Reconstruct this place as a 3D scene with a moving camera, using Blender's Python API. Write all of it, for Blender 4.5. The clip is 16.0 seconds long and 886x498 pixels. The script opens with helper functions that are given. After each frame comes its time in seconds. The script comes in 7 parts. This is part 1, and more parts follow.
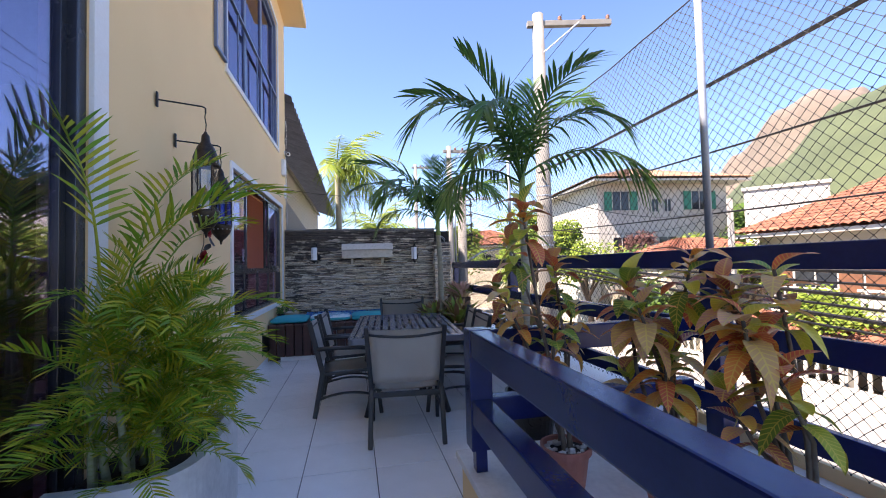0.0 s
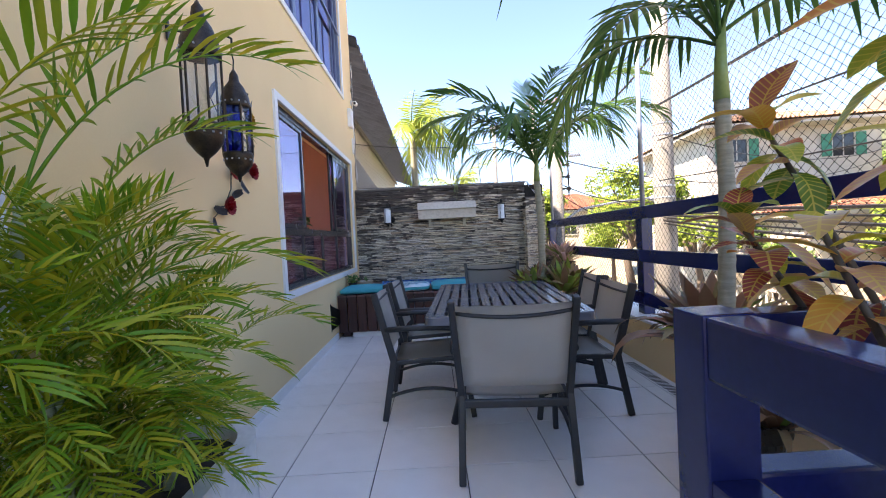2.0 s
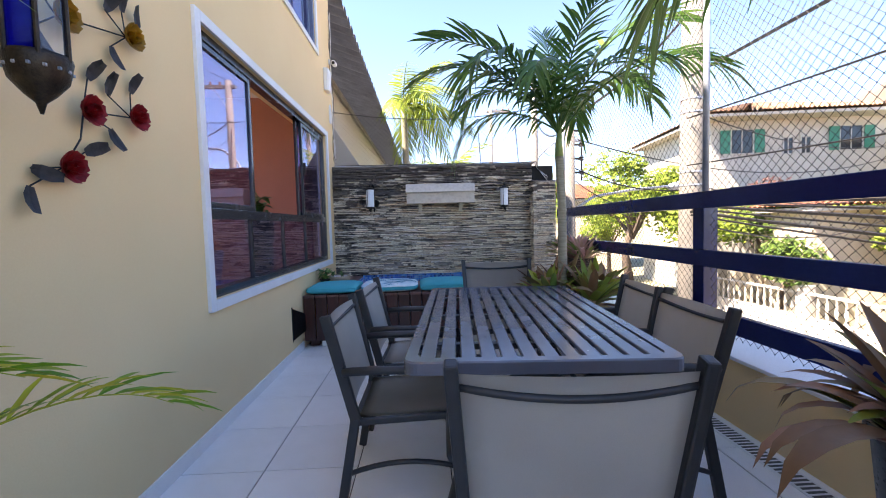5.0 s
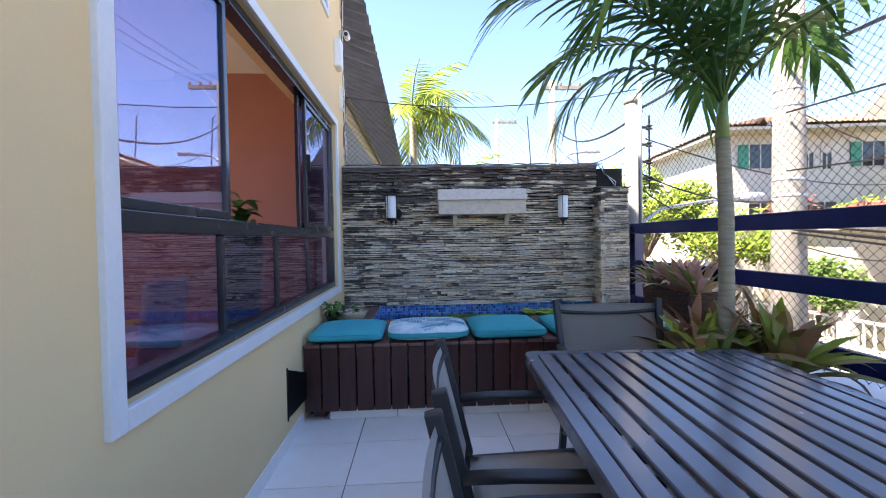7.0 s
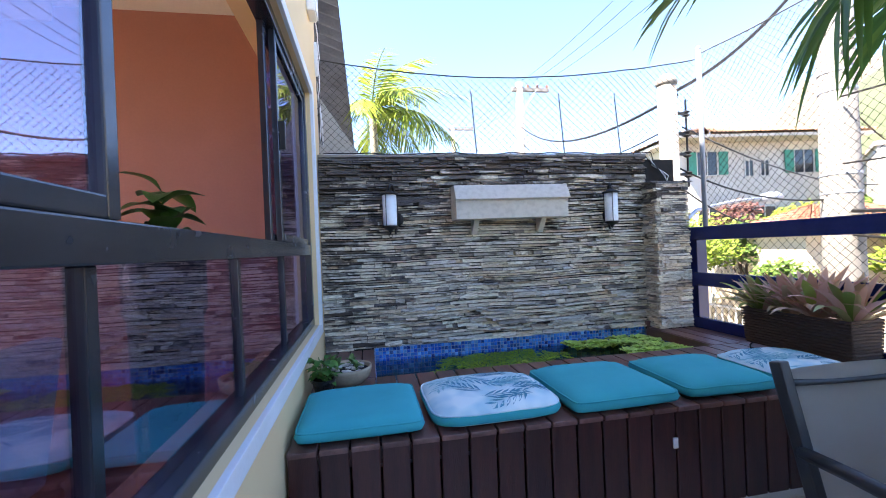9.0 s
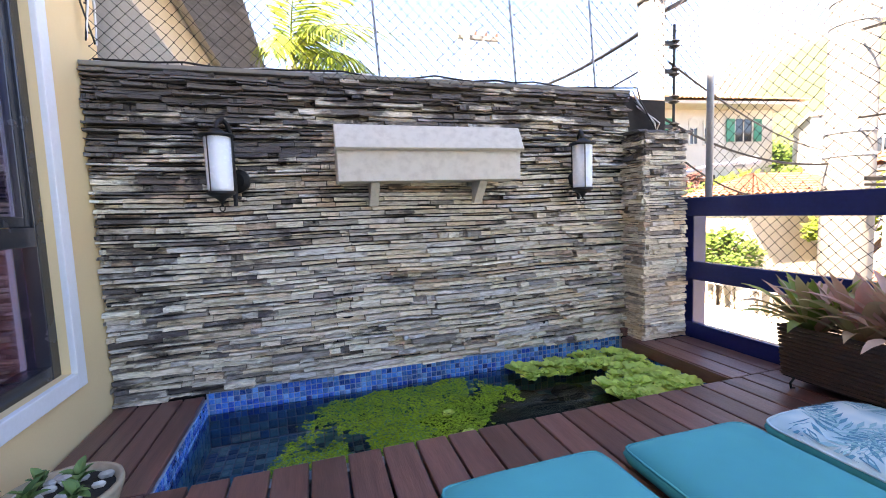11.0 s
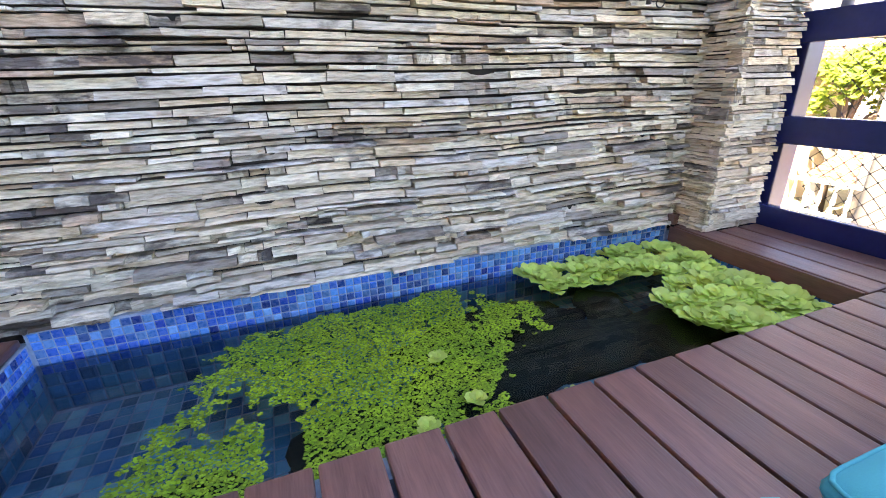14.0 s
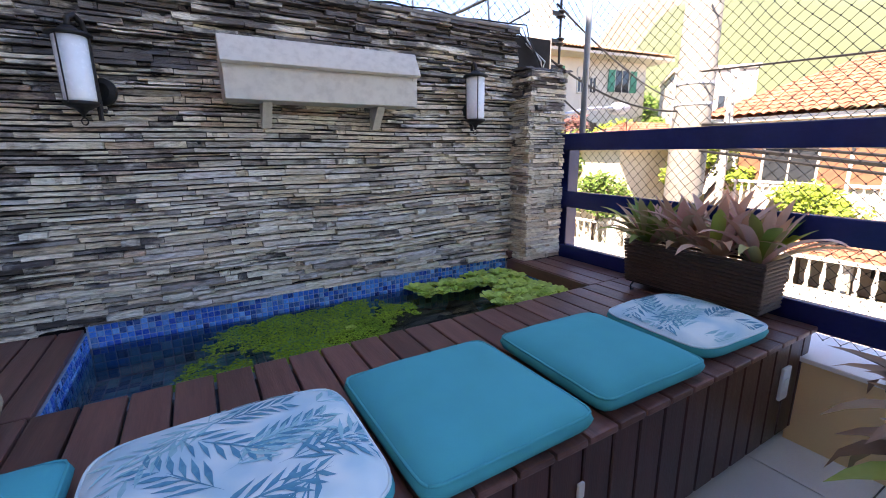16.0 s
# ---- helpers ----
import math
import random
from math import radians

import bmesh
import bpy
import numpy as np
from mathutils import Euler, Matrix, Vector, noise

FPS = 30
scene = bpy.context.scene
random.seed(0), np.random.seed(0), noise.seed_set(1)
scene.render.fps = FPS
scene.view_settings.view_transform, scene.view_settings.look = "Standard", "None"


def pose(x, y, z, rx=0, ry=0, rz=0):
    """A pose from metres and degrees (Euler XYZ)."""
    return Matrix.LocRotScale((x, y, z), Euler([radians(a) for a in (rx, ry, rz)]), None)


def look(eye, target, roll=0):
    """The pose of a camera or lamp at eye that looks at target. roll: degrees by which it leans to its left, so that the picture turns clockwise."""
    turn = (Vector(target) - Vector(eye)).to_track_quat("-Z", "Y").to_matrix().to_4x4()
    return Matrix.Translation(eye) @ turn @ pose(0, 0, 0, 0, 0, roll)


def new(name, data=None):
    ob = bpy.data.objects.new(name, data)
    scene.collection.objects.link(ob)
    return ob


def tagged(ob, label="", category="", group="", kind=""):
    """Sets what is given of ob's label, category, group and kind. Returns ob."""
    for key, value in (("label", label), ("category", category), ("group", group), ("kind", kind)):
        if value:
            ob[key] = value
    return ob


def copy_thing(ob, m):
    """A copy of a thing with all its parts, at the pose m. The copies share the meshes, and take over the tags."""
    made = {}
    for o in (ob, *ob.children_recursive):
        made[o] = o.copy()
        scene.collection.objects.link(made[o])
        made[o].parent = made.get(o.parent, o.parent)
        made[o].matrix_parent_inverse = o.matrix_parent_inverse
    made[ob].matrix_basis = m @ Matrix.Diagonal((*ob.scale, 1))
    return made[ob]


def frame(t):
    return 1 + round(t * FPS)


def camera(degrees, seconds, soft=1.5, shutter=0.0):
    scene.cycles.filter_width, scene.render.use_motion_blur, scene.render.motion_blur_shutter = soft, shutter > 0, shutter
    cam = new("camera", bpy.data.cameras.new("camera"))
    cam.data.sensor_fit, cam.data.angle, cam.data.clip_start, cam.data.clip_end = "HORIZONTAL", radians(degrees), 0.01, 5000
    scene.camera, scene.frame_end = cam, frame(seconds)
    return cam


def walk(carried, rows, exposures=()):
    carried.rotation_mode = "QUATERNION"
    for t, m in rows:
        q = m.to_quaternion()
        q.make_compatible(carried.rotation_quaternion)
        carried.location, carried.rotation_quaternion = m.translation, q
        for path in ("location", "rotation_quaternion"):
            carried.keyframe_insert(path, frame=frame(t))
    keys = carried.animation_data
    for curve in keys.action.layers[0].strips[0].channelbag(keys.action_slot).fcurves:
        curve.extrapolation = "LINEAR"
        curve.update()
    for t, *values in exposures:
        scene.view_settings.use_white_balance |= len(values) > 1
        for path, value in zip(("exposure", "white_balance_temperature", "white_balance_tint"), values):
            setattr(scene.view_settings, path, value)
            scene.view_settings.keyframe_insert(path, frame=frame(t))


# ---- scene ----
cam = camera(92.6, 16.0, soft=1.0)
PATH = [
    (0, (-0.256, 0.218, 1.379), (0.156, 2.173, 1.456), -1.5),
    (0.5, (-0.247, 0.47, 1.285), (-0.079, 2.463, 1.268), -2.3),
    (1, (-0.181, 0.794, 1.244), (-0.14, 2.794, 1.205), -2.8),
    (1.5, (-0.235, 1.149, 1.239), (-0.202, 3.148, 1.188), -2.8),
    (2, (-0.244, 1.452, 1.233), (-0.202, 3.451, 1.183), -2.9),
    (2.5, (-0.22, 1.763, 1.227), (-0.17, 3.762, 1.181), -3.0),
    (3, (-0.244, 2.056, 1.226), (-0.175, 4.054, 1.181), -3.2),
    (3.5, (-0.229, 2.296, 1.237), (-0.143, 4.293, 1.178), -3.5),
    (3.7, (-0.215, 2.359, 1.267), (-0.132, 4.356, 1.198), -3.5),
    (5.8, (-0.265, 2.775, 1.249), (-0.185, 4.77, 1.129), -0.7),
    (6, (-0.311, 2.965, 1.255), (-0.239, 4.96, 1.141), -0.9),
    (6.5, (-0.432, 3.429, 1.285), (-0.372, 5.426, 1.203), -1.2),
    (7, (-0.683, 3.902, 1.296), (-0.575, 5.898, 1.251), -1.0),
    (7.5, (-0.931, 4.334, 1.314), (-0.747, 6.325, 1.289), -1.3),
    (8, (-1.06, 4.672, 1.315), (-0.829, 6.659, 1.319), -2.3),
    (8.5, (-1.186, 4.935, 1.328), (-0.885, 6.912, 1.336), -2.6),
    (8.7, (-1.213, 5.027, 1.331), (-0.889, 7.0, 1.339), -2.5),
    (10.8, (-0.614, 6.339, 1.401), (-0.058, 8.254, 1.25), -2.4),
    (11, (-0.598, 6.391, 1.403), (-0.022, 8.298, 1.231), -2.2),
    (11.5, (-0.585, 6.493, 1.377), (0.017, 8.369, 1.031), -2.2),
    (12, (-0.554, 6.742, 1.317), (0.058, 8.57, 0.785), -2.3),
    (12.5, (-0.465, 7.014, 1.264), (0.169, 8.809, 0.649), -2.4),
    (13, (-0.396, 7.229, 1.218), (0.267, 8.993, 0.549), -1.9),
    (13.5, (-0.38, 7.289, 1.192), (0.286, 9.036, 0.482), -1.5),
    (14, (-0.386, 7.251, 1.202), (0.267, 8.995, 0.474), -1.5),
    (14.5, (-0.479, 6.979, 1.253), (0.17, 8.761, 0.619), -2.1),
    (15, (-0.567, 6.644, 1.315), (0.117, 8.445, 0.779), -2.2),
    (15.5, (-0.602, 6.388, 1.31), (0.134, 8.187, 0.839), -2.2),
    (16, (-0.637, 6.269, 1.326), (0.337, 7.956, 0.876), -0.7),
]
walk(cam, [(t, look(eye, target, roll)) for t, eye, target, roll in PATH],
     [(0, 2.35, 6700, 22), (0.5, 2.5, 6800, 22), (1.5, 2.9, 7500, 20), (3.5, 3.0, 7500, 22), (7, 3.05, 6900, 18), (8.5, 3.3, 6600, 16), (10.8, 3.8, 8000, 22), (12, 4.2, 8600, 24), (13.5, 4.55, 8400, 18), (14.5, 4.3, 8400, 24), (15.1, 3.7, 7800, 25), (16, 3.3, 7500, 24)])

# ---- light ----
world = bpy.data.worlds.new("world")
scene.world = world
world.use_nodes = True
wn = world.node_tree
sky = wn.nodes.new("ShaderNodeTexSky")
sky.sky_type = "NISHITA"
sky.sun_disc = False
SUN_FROM = Vector((-0.55, -0.16, 0.82)).normalized()
sky.sun_elevation = math.asin(SUN_FROM.z)
sky.sun_rotation = math.atan2(SUN_FROM.x, SUN_FROM.y)
sky.air_density, sky.dust_density, sky.ozone_density = 1.0, 0.0, 5.0
sky.altitude = 1800
wn.nodes["Background"].inputs["Strength"].default_value = 0.080
wn.links.new(sky.outputs[0], wn.nodes["Background"].inputs["Color"])
sun_data = bpy.data.lights.new("sun", "SUN")
sun_data.energy, sun_data.angle, sun_data.color = 4.0, radians(0.53), (1.0, 0.94, 0.84)
sun = new("sun", sun_data)
sun.matrix_world = look(SUN_FROM * 60, (0, 0, 0))


# ---- materials ----
def mat(name, a, b=None, scale=6.0, rough=0.6, bump=0.15, metal=0.0, fine=60.0, vary=0.0, island=0.0, stretch=(1, 1, 1), spec=0.5, contrast=(0.35, 0.65), sub=0.0, thru=0.0):
    """A principled surface: two colours mixed by two scales of noise, with grain in the relief and in the gloss."""
    m = bpy.data.materials.new(name)
    m.use_nodes = True
    nt = m.node_tree
    p = nt.nodes["Principled BSDF"]
    b = b or tuple(c * 0.8 for c in a)
    co = nt.nodes.new("ShaderNodeTexCoord")
    mp = nt.nodes.new("ShaderNodeMapping")
    mp.inputs["Scale"].default_value = stretch
    nt.links.new(co.outputs["Object"], mp.inputs["Vector"])
    big = nt.nodes.new("ShaderNodeTexNoise")
    big.inputs["Scale"].default_value = scale
    big.inputs["Detail"].default_value = 5
    small = nt.nodes.new("ShaderNodeTexNoise")
    small.inputs["Scale"].default_value = fine
    small.inputs["Detail"].default_value = 4
    for n in (big, small):
        nt.links.new(mp.outputs[0], n.inputs["Vector"])
    add = nt.nodes.new("ShaderNodeMath")
    add.operation = "MULTIPLY_ADD"
    add.inputs[1].default_value = 0.35
    nt.links.new(small.outputs["Fac"], add.inputs[0])
    sc = nt.nodes.new("ShaderNodeMath")
    sc.operation = "MULTIPLY"
    sc.inputs[1].default_value = 0.65
    nt.links.new(big.outputs["Fac"], sc.inputs[0])
    nt.links.new(sc.outputs[0], add.inputs[2])
    ramp = nt.nodes.new("ShaderNodeValToRGB")
    ramp.color_ramp.elements[0].position, ramp.color_ramp.elements[1].position = contrast
    ramp.color_ramp.elements[0].color = (*b, 1)
    ramp.color_ramp.elements[1].color = (*a, 1)
    nt.links.new(add.outputs[0], ramp.inputs["Fac"])
    col = ramp.outputs["Color"]
    if vary or island:
        hsv = nt.nodes.new("ShaderNodeHueSaturation")
        if island:
            src = nt.nodes.new("ShaderNodeNewGeometry").outputs["Random Per Island"]
        else:
            src = nt.nodes.new("ShaderNodeObjectInfo").outputs["Random"]
        rng = nt.nodes.new("ShaderNodeMapRange")
        v = vary or island
        rng.inputs["To Min"].default_value, rng.inputs["To Max"].default_value = 1 - v, 1 + v
        nt.links.new(src, rng.inputs["Value"])
        nt.links.new(rng.outputs[0], hsv.inputs["Value"])
        nt.links.new(col, hsv.inputs["Color"])
        col = hsv.outputs["Color"]
    nt.links.new(col, p.inputs["Base Color"])
    rr = nt.nodes.new("ShaderNodeMapRange")
    rr.inputs["To Min"].default_value, rr.inputs["To Max"].default_value = max(rough - 0.12, 0.02), min(rough + 0.12, 1)
    nt.links.new(small.outputs["Fac"], rr.inputs["Value"])
    nt.links.new(rr.outputs[0], p.inputs["Roughness"])
    p.inputs["Metallic"].default_value = metal
    p.inputs["Specular IOR Level"].default_value = spec
    if bump:
        bn = nt.nodes.new("ShaderNodeBump")
        bn.inputs["Strength"].default_value = bump
        bn.inputs["Distance"].default_value = 0.01
        nt.links.new(add.outputs[0], bn.inputs["Height"])
        nt.links.new(bn.outputs[0], p.inputs["Normal"])
    if thru:
        tr = nt.nodes.new("ShaderNodeBsdfTranslucent")
        nt.links.new(col, tr.inputs["Color"])
        mx = nt.nodes.new("ShaderNodeMixShader")
        mx.inputs["Fac"].default_value = thru
        nt.links.new(p.outputs[0], mx.inputs[1])
        nt.links.new(tr.outputs[0], mx.inputs[2])
        nt.links.new(mx.outputs[0], nt.nodes["Material Output"].inputs["Surface"])
    return m


def glass_mat(name, tint, gloss, sheet=False, shine_tint=(1, 1, 1)):
    """Thin tinted glazing, part mirror and part clear; a single sheet takes its index of refraction as gloss."""
    m = bpy.data.materials.new(name)
    m.use_nodes = True
    nt = m.node_tree
    clear = nt.nodes.new("ShaderNodeBsdfTransparent")
    clear.inputs["Color"].default_value = (*tint, 1)
    shine = nt.nodes.new("ShaderNodeBsdfGlossy")
    shine.inputs["Roughness"].default_value = 0.02
    shine.inputs["Color"].default_value = (*shine_tint, 1)
    mx = nt.nodes.new("ShaderNodeMixShader")
    if sheet:
        fr = nt.nodes.new("ShaderNodeFresnel")
        fr.inputs["IOR"].default_value = gloss
        nt.links.new(fr.outputs[0], mx.inputs["Fac"])
    else:
        mx.inputs["Fac"].default_value = gloss
    nt.links.new(clear.outputs[0], mx.inputs[1])
    nt.links.new(shine.outputs[0], mx.inputs[2])
    nt.links.new(mx.outputs[0], nt.nodes["Material Output"].inputs["Surface"])
    return m


YELLOW = mat("yellow_wall_paint", (0.85, 0.63, 0.34), (0.81, 0.59, 0.31), 1.3, 0.85, 0.12, fine=140)
WHITE = mat("white_paint", (0.80, 0.80, 0.80), (0.72, 0.72, 0.70), 3, 0.6, 0.1)
WHITE_ROUGH = mat("white_stucco", (0.78, 0.76, 0.72), (0.60, 0.58, 0.55), 5, 0.85, 0.5, fine=35)
TERRACOTTA = mat("terracotta_wall_paint", (0.42, 0.185, 0.145), (0.37, 0.155, 0.12), 2, 0.8, 0.08)
TILE = mat("floor_tile_glaze", (0.88, 0.86, 0.83), (0.82, 0.80, 0.765), 7, 0.30, 0.03, vary=0.05, fine=200)
GROUT = mat("grout", (0.16, 0.15, 0.135), (0.08, 0.075, 0.07), 12, 0.9, 0.2)
NAVY = mat("navy_gloss_paint", (0.010, 0.018, 0.115), (0.007, 0.013, 0.085), 5, 0.20, 0.05)
FRAME_DARK = mat("dark_bronze_aluminium", (0.034, 0.036, 0.045), (0.026, 0.027, 0.034), 3, 0.24, 0.0, metal=0.3, fine=10, spec=0.8)
GLASS = glass_mat("tinted_glazing", (0.64, 0.54, 0.70), 0.26, shine_tint=(0.84, 0.84, 1.0))
CLEAR_PANE = glass_mat("clear_glazing", (0.92, 0.93, 0.95), 0.10)
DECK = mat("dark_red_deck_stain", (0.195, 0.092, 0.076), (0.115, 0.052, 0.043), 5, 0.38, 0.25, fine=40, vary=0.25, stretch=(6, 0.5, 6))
# Same stain, upright grain; the bench front's shade is put into the colour.
DECK_V = mat("shaded_dark_red_stain", (0.066, 0.019, 0.015), (0.034, 0.010, 0.008), 5, 0.35, 0.2, fine=40, vary=0.25, stretch=(6, 6, 0.5))
ALU_DARK = mat("charcoal_powder_coat", (0.028, 0.029, 0.033), (0.02, 0.02, 0.023), 20, 0.42, 0.05, fine=300)
TABLE_GREY = mat("grey_table_paint", (0.125, 0.132, 0.168), (0.10, 0.106, 0.137), 5, 0.22, 0.008, fine=9, vary=0.08, spec=0.8)
SLING = mat("grey_mesh_sling", (0.58, 0.55, 0.50), (0.50, 0.47, 0.425), 4, 0.75, 0.25, fine=420, thru=0.3)
TEAL = mat("teal_canvas", (0.024, 0.40, 0.45), (0.018, 0.34, 0.385), 5, 0.85, 0.2, fine=380)
STEEL = mat("galvanised_steel", (0.42, 0.45, 0.50), (0.30, 0.33, 0.38), 8, 0.5, 0.05, metal=0.5)
BLACK_IRON = mat("black_iron", (0.012, 0.012, 0.013), (0.02, 0.018, 0.016), 20, 0.5, 0.2, metal=0.3)
CONCRETE = mat("concrete", (0.27, 0.25, 0.22), (0.19, 0.175, 0.155), 3, 0.9, 0.35, fine=50)
ASPHALT = mat("asphalt", (0.22, 0.205, 0.185), (0.16, 0.15, 0.135), 0.6, 0.9, 0.3, fine=30)
SOIL = mat("dark_soil", (0.030, 0.021, 0.015), (0.012, 0.009, 0.007), 20, 0.95, 0.8)
NET = mat("dark_net_cord", (0.03, 0.03, 0.032), (0.05, 0.05, 0.05), 20, 0.8, 0)


def leafy(name, cols, rough=0.45, thru=0.25, mottle=0.35, spec=0.22):
    """Leaf colour picked along a ramp for each leaf, with mottling."""
    m = mat(name, (0.5, 0.5, 0.5), (0.3, 0.3, 0.3), 14, rough, 0.15, fine=80, thru=thru, spec=spec)
    nt = m.node_tree
    geo = nt.nodes.new("ShaderNodeNewGeometry")
    oi = nt.nodes.new("ShaderNodeObjectInfo")
    add = nt.nodes.new("ShaderNodeMath")
    nt.links.new(geo.outputs["Random Per Island"], add.inputs[0])
    nt.links.new(oi.outputs["Random"], add.inputs[1])
    fr = nt.nodes.new("ShaderNodeMath")
    fr.operation = "FRACT"
    nt.links.new(add.outputs[0], fr.inputs[0])
    rp = nt.nodes.new("ShaderNodeValToRGB")
    el = rp.color_ramp.elements
    el[0].color, el[1].color = (*cols[0], 1), (*cols[-1], 1)
    for i, c in enumerate(cols[1:-1]):
        e = el.new((i + 1) / (len(cols) - 1))
        e.color = (*c, 1)
    nt.links.new(fr.outputs[0], rp.inputs["Fac"])
    p = nt.nodes["Principled BSDF"]
    old = p.inputs["Base Color"].links[0].from_socket
    mx = nt.nodes.new("ShaderNodeMixRGB")
    mx.blend_type = "OVERLAY"
    mx.inputs["Fac"].default_value = mottle
    nt.links.new(rp.outputs[0], mx.inputs[1])
    nt.links.new(old, mx.inputs[2])
    nt.links.new(mx.outputs[0], p.inputs["Base Color"])
    for n in nt.nodes:
        if n.type == "BSDF_TRANSLUCENT":
            nt.links.new(mx.outputs[0], n.inputs["Color"])
    return m


# ---- builders ----
def part(name, bm, material, parent=None, label="", smooth=False):
    """Links a bmesh as one mesh object under a thing or a part."""
    me = bpy.data.meshes.new(name)
    bm.normal_update()
    bm.to_mesh(me)
    bm.free()
    me.materials.append(material)
    if smooth:
        me.polygons.foreach_set("use_smooth", [True] * len(me.polygons))
    ob = new(name, me)
    if parent is not None:
        ob.parent = parent
    if label:
        ob["label"] = label
    return ob


def thing(name, m, label, category, group=""):
    ob = new(name)
    ob.empty_display_size = 0.1
    ob.matrix_basis = m
    return tagged(ob, label, category, group)


def structure(name, bm, material, label="", smooth=False):
    return tagged(part(name, bm, material, None, label, smooth), kind="structure")


def box(bm, lo, hi, bevel=0.0, m=None, seg=2):
    """A box between two corners, with rounded edges."""
    size = [max(h - l, 1e-5) for l, h in zip(lo, hi)]
    mid = [(h + l) / 2 for l, h in zip(lo, hi)]
    g = bmesh.ops.create_cube(bm, size=1, matrix=Matrix.Translation(mid) @ Matrix.Diagonal((*size, 1)))
    vs = g["verts"]
    if bevel:
        es = list({e for v in vs for e in v.link_edges})
        r = bmesh.ops.bevel(bm, geom=es, offset=min(bevel, min(size) * 0.45), segments=seg, affect="EDGES", profile=0.6)
        vs = list({v for f in r["faces"] for v in f.verts} | {v for v in vs if v.is_valid})
    if m is not None:
        bmesh.ops.transform(bm, matrix=m, verts=[v for v in vs if v.is_valid])
    return vs


def boxed(lo, hi, bevel=0.0, m=None, seg=2):
    bm = bmesh.new()
    box(bm, lo, hi, bevel, m, seg)
    return bm


def tube(bm, pts, r, sides=8, cap=True, taper=None):
    """A tube swept along points; taper gives the radius at the end."""
    pts = [Vector(p) for p in pts]
    n = len(pts)
    rings = []
    ref = None
    for i, p in enumerate(pts):
        d = (pts[min(i + 1, n - 1)] - pts[max(i - 1, 0)]).normalized()
        if ref is None:
            ref = d.orthogonal().normalized()
        u = (ref - d * ref.dot(d))
        u = u.normalized() if u.length > 1e-6 else d.orthogonal().normalized()
        ref = u
        w = d.cross(u)
        rad = r if taper is None else r + (taper - r) * i / max(n - 1, 1)
        rings.append([bm.verts.new(p + (u * math.cos(a) + w * math.sin(a)) * rad) for a in [2 * math.pi * k / sides for k in range(sides)]])
    for a, b in zip(rings, rings[1:]):
        for k in range(sides):
            bm.faces.new((a[k], a[(k + 1) % sides], b[(k + 1) % sides], b[k]))
    if cap:
        bm.faces.new(rings[0][::-1])
        bm.faces.new(rings[-1])


def tubed(pts, r, sides=8, taper=None):
    bm = bmesh.new()
    tube(bm, pts, r, sides, True, taper)
    return bm


def lathe(bm, prof, sides=24, at=(0, 0, 0)):
    """A turned shape from (radius, height) pairs."""
    rings = []
    for r, z in prof:
        rings.append([bm.verts.new((at[0] + max(r, 1e-4) * math.cos(2 * math.pi * k / sides), at[1] + max(r, 1e-4) * math.sin(2 * math.pi * k / sides), at[2] + z)) for k in range(sides)])
    for a, b in zip(rings, rings[1:]):
        for k in range(sides):
            bm.faces.new((a[k], a[(k + 1) % sides], b[(k + 1) % sides], b[k]))
    bm.faces.new(rings[0][::-1])
    bm.faces.new(rings[-1])


def lathed(prof, sides=24, at=(0, 0, 0)):
    bm = bmesh.new()
    lathe(bm, prof, sides, at)
    return bm


def arc(a, b, lift, n=9):
    """Points from a to b, bowed upward by lift."""
    a, b = Vector(a), Vector(b)
    return [a.lerp(b, i / n) + Vector((0, 0, lift * 4 * (i / n) * (1 - i / n))) for i in range(n + 1)]


# ---- terrace floor ----
WX = -1.54   # house wall face
SY = 8.66    # back wall face
RX = 1.66    # railing, inner face
structure("floor", boxed((WX - 0.1, -3.0, -0.25), (2.0, 8.9, -0.006)), GROUT)

# ---- house wall with its openings ----
HOUSE_TOP = 6.25
WIN = (5.14, 8.36, 0.83, 2.50)      # terrace window opening: y0, y1, z0, z1
DOOR = (-0.9, 2.62, 0.25, 2.95)     # tall glazed opening beside the planter
UPW = (4.98, 8.05, 3.52, 5.75)      # upper window


def wall_with_holes(name, x0, x1, y0, y1, z0, z1, holes, material, label):
    """A wall along y, pierced by rectangular openings."""
    bm = bmesh.new()
    ys = sorted({y0, y1, *[h[0] for h in holes], *[h[1] for h in holes]})
    for a, b in zip(ys, ys[1:]):
        cuts = sorted([(h[2], h[3]) for h in holes if h[0] < b - 1e-6 and h[1] > a + 1e-6])
        z = z0
        for c0, c1 in cuts:
            if c0 > z:
                box(bm, (x0, a, z), (x1, b, c0))
            z = c1
        if z < z1:
            box(bm, (x0, a, z), (x1, b, z1))
    bmesh.ops.remove_doubles(bm, verts=bm.verts, dist=1e-5)
    return structure(name, bm, material, label)


wall_with_holes("wall_house", WX - 0.22, WX, -4.0, 8.88, -3.2, HOUSE_TOP, [WIN, DOOR, UPW], YELLOW, "pale yellow painted house wall")


# ---- back wall core and pier core ----
# Near-black, so the shade in the gaps between strips is in its colour.
CORE = mat("stone_gap_shade", (0.026, 0.023, 0.021), (0.012, 0.011, 0.010), 12, 0.95, 0.3)
structure("wall_back", boxed((WX + 0.005, SY + 0.03, -3.2), (1.66, SY + 0.22, 2.08)), CORE, "rendered core of the stone-clad wall")
structure("pier_core", boxed((1.335, 8.515, 0.3), (1.625, SY + 0.02, 1.80)), CORE, "rendered core of the stone pier")


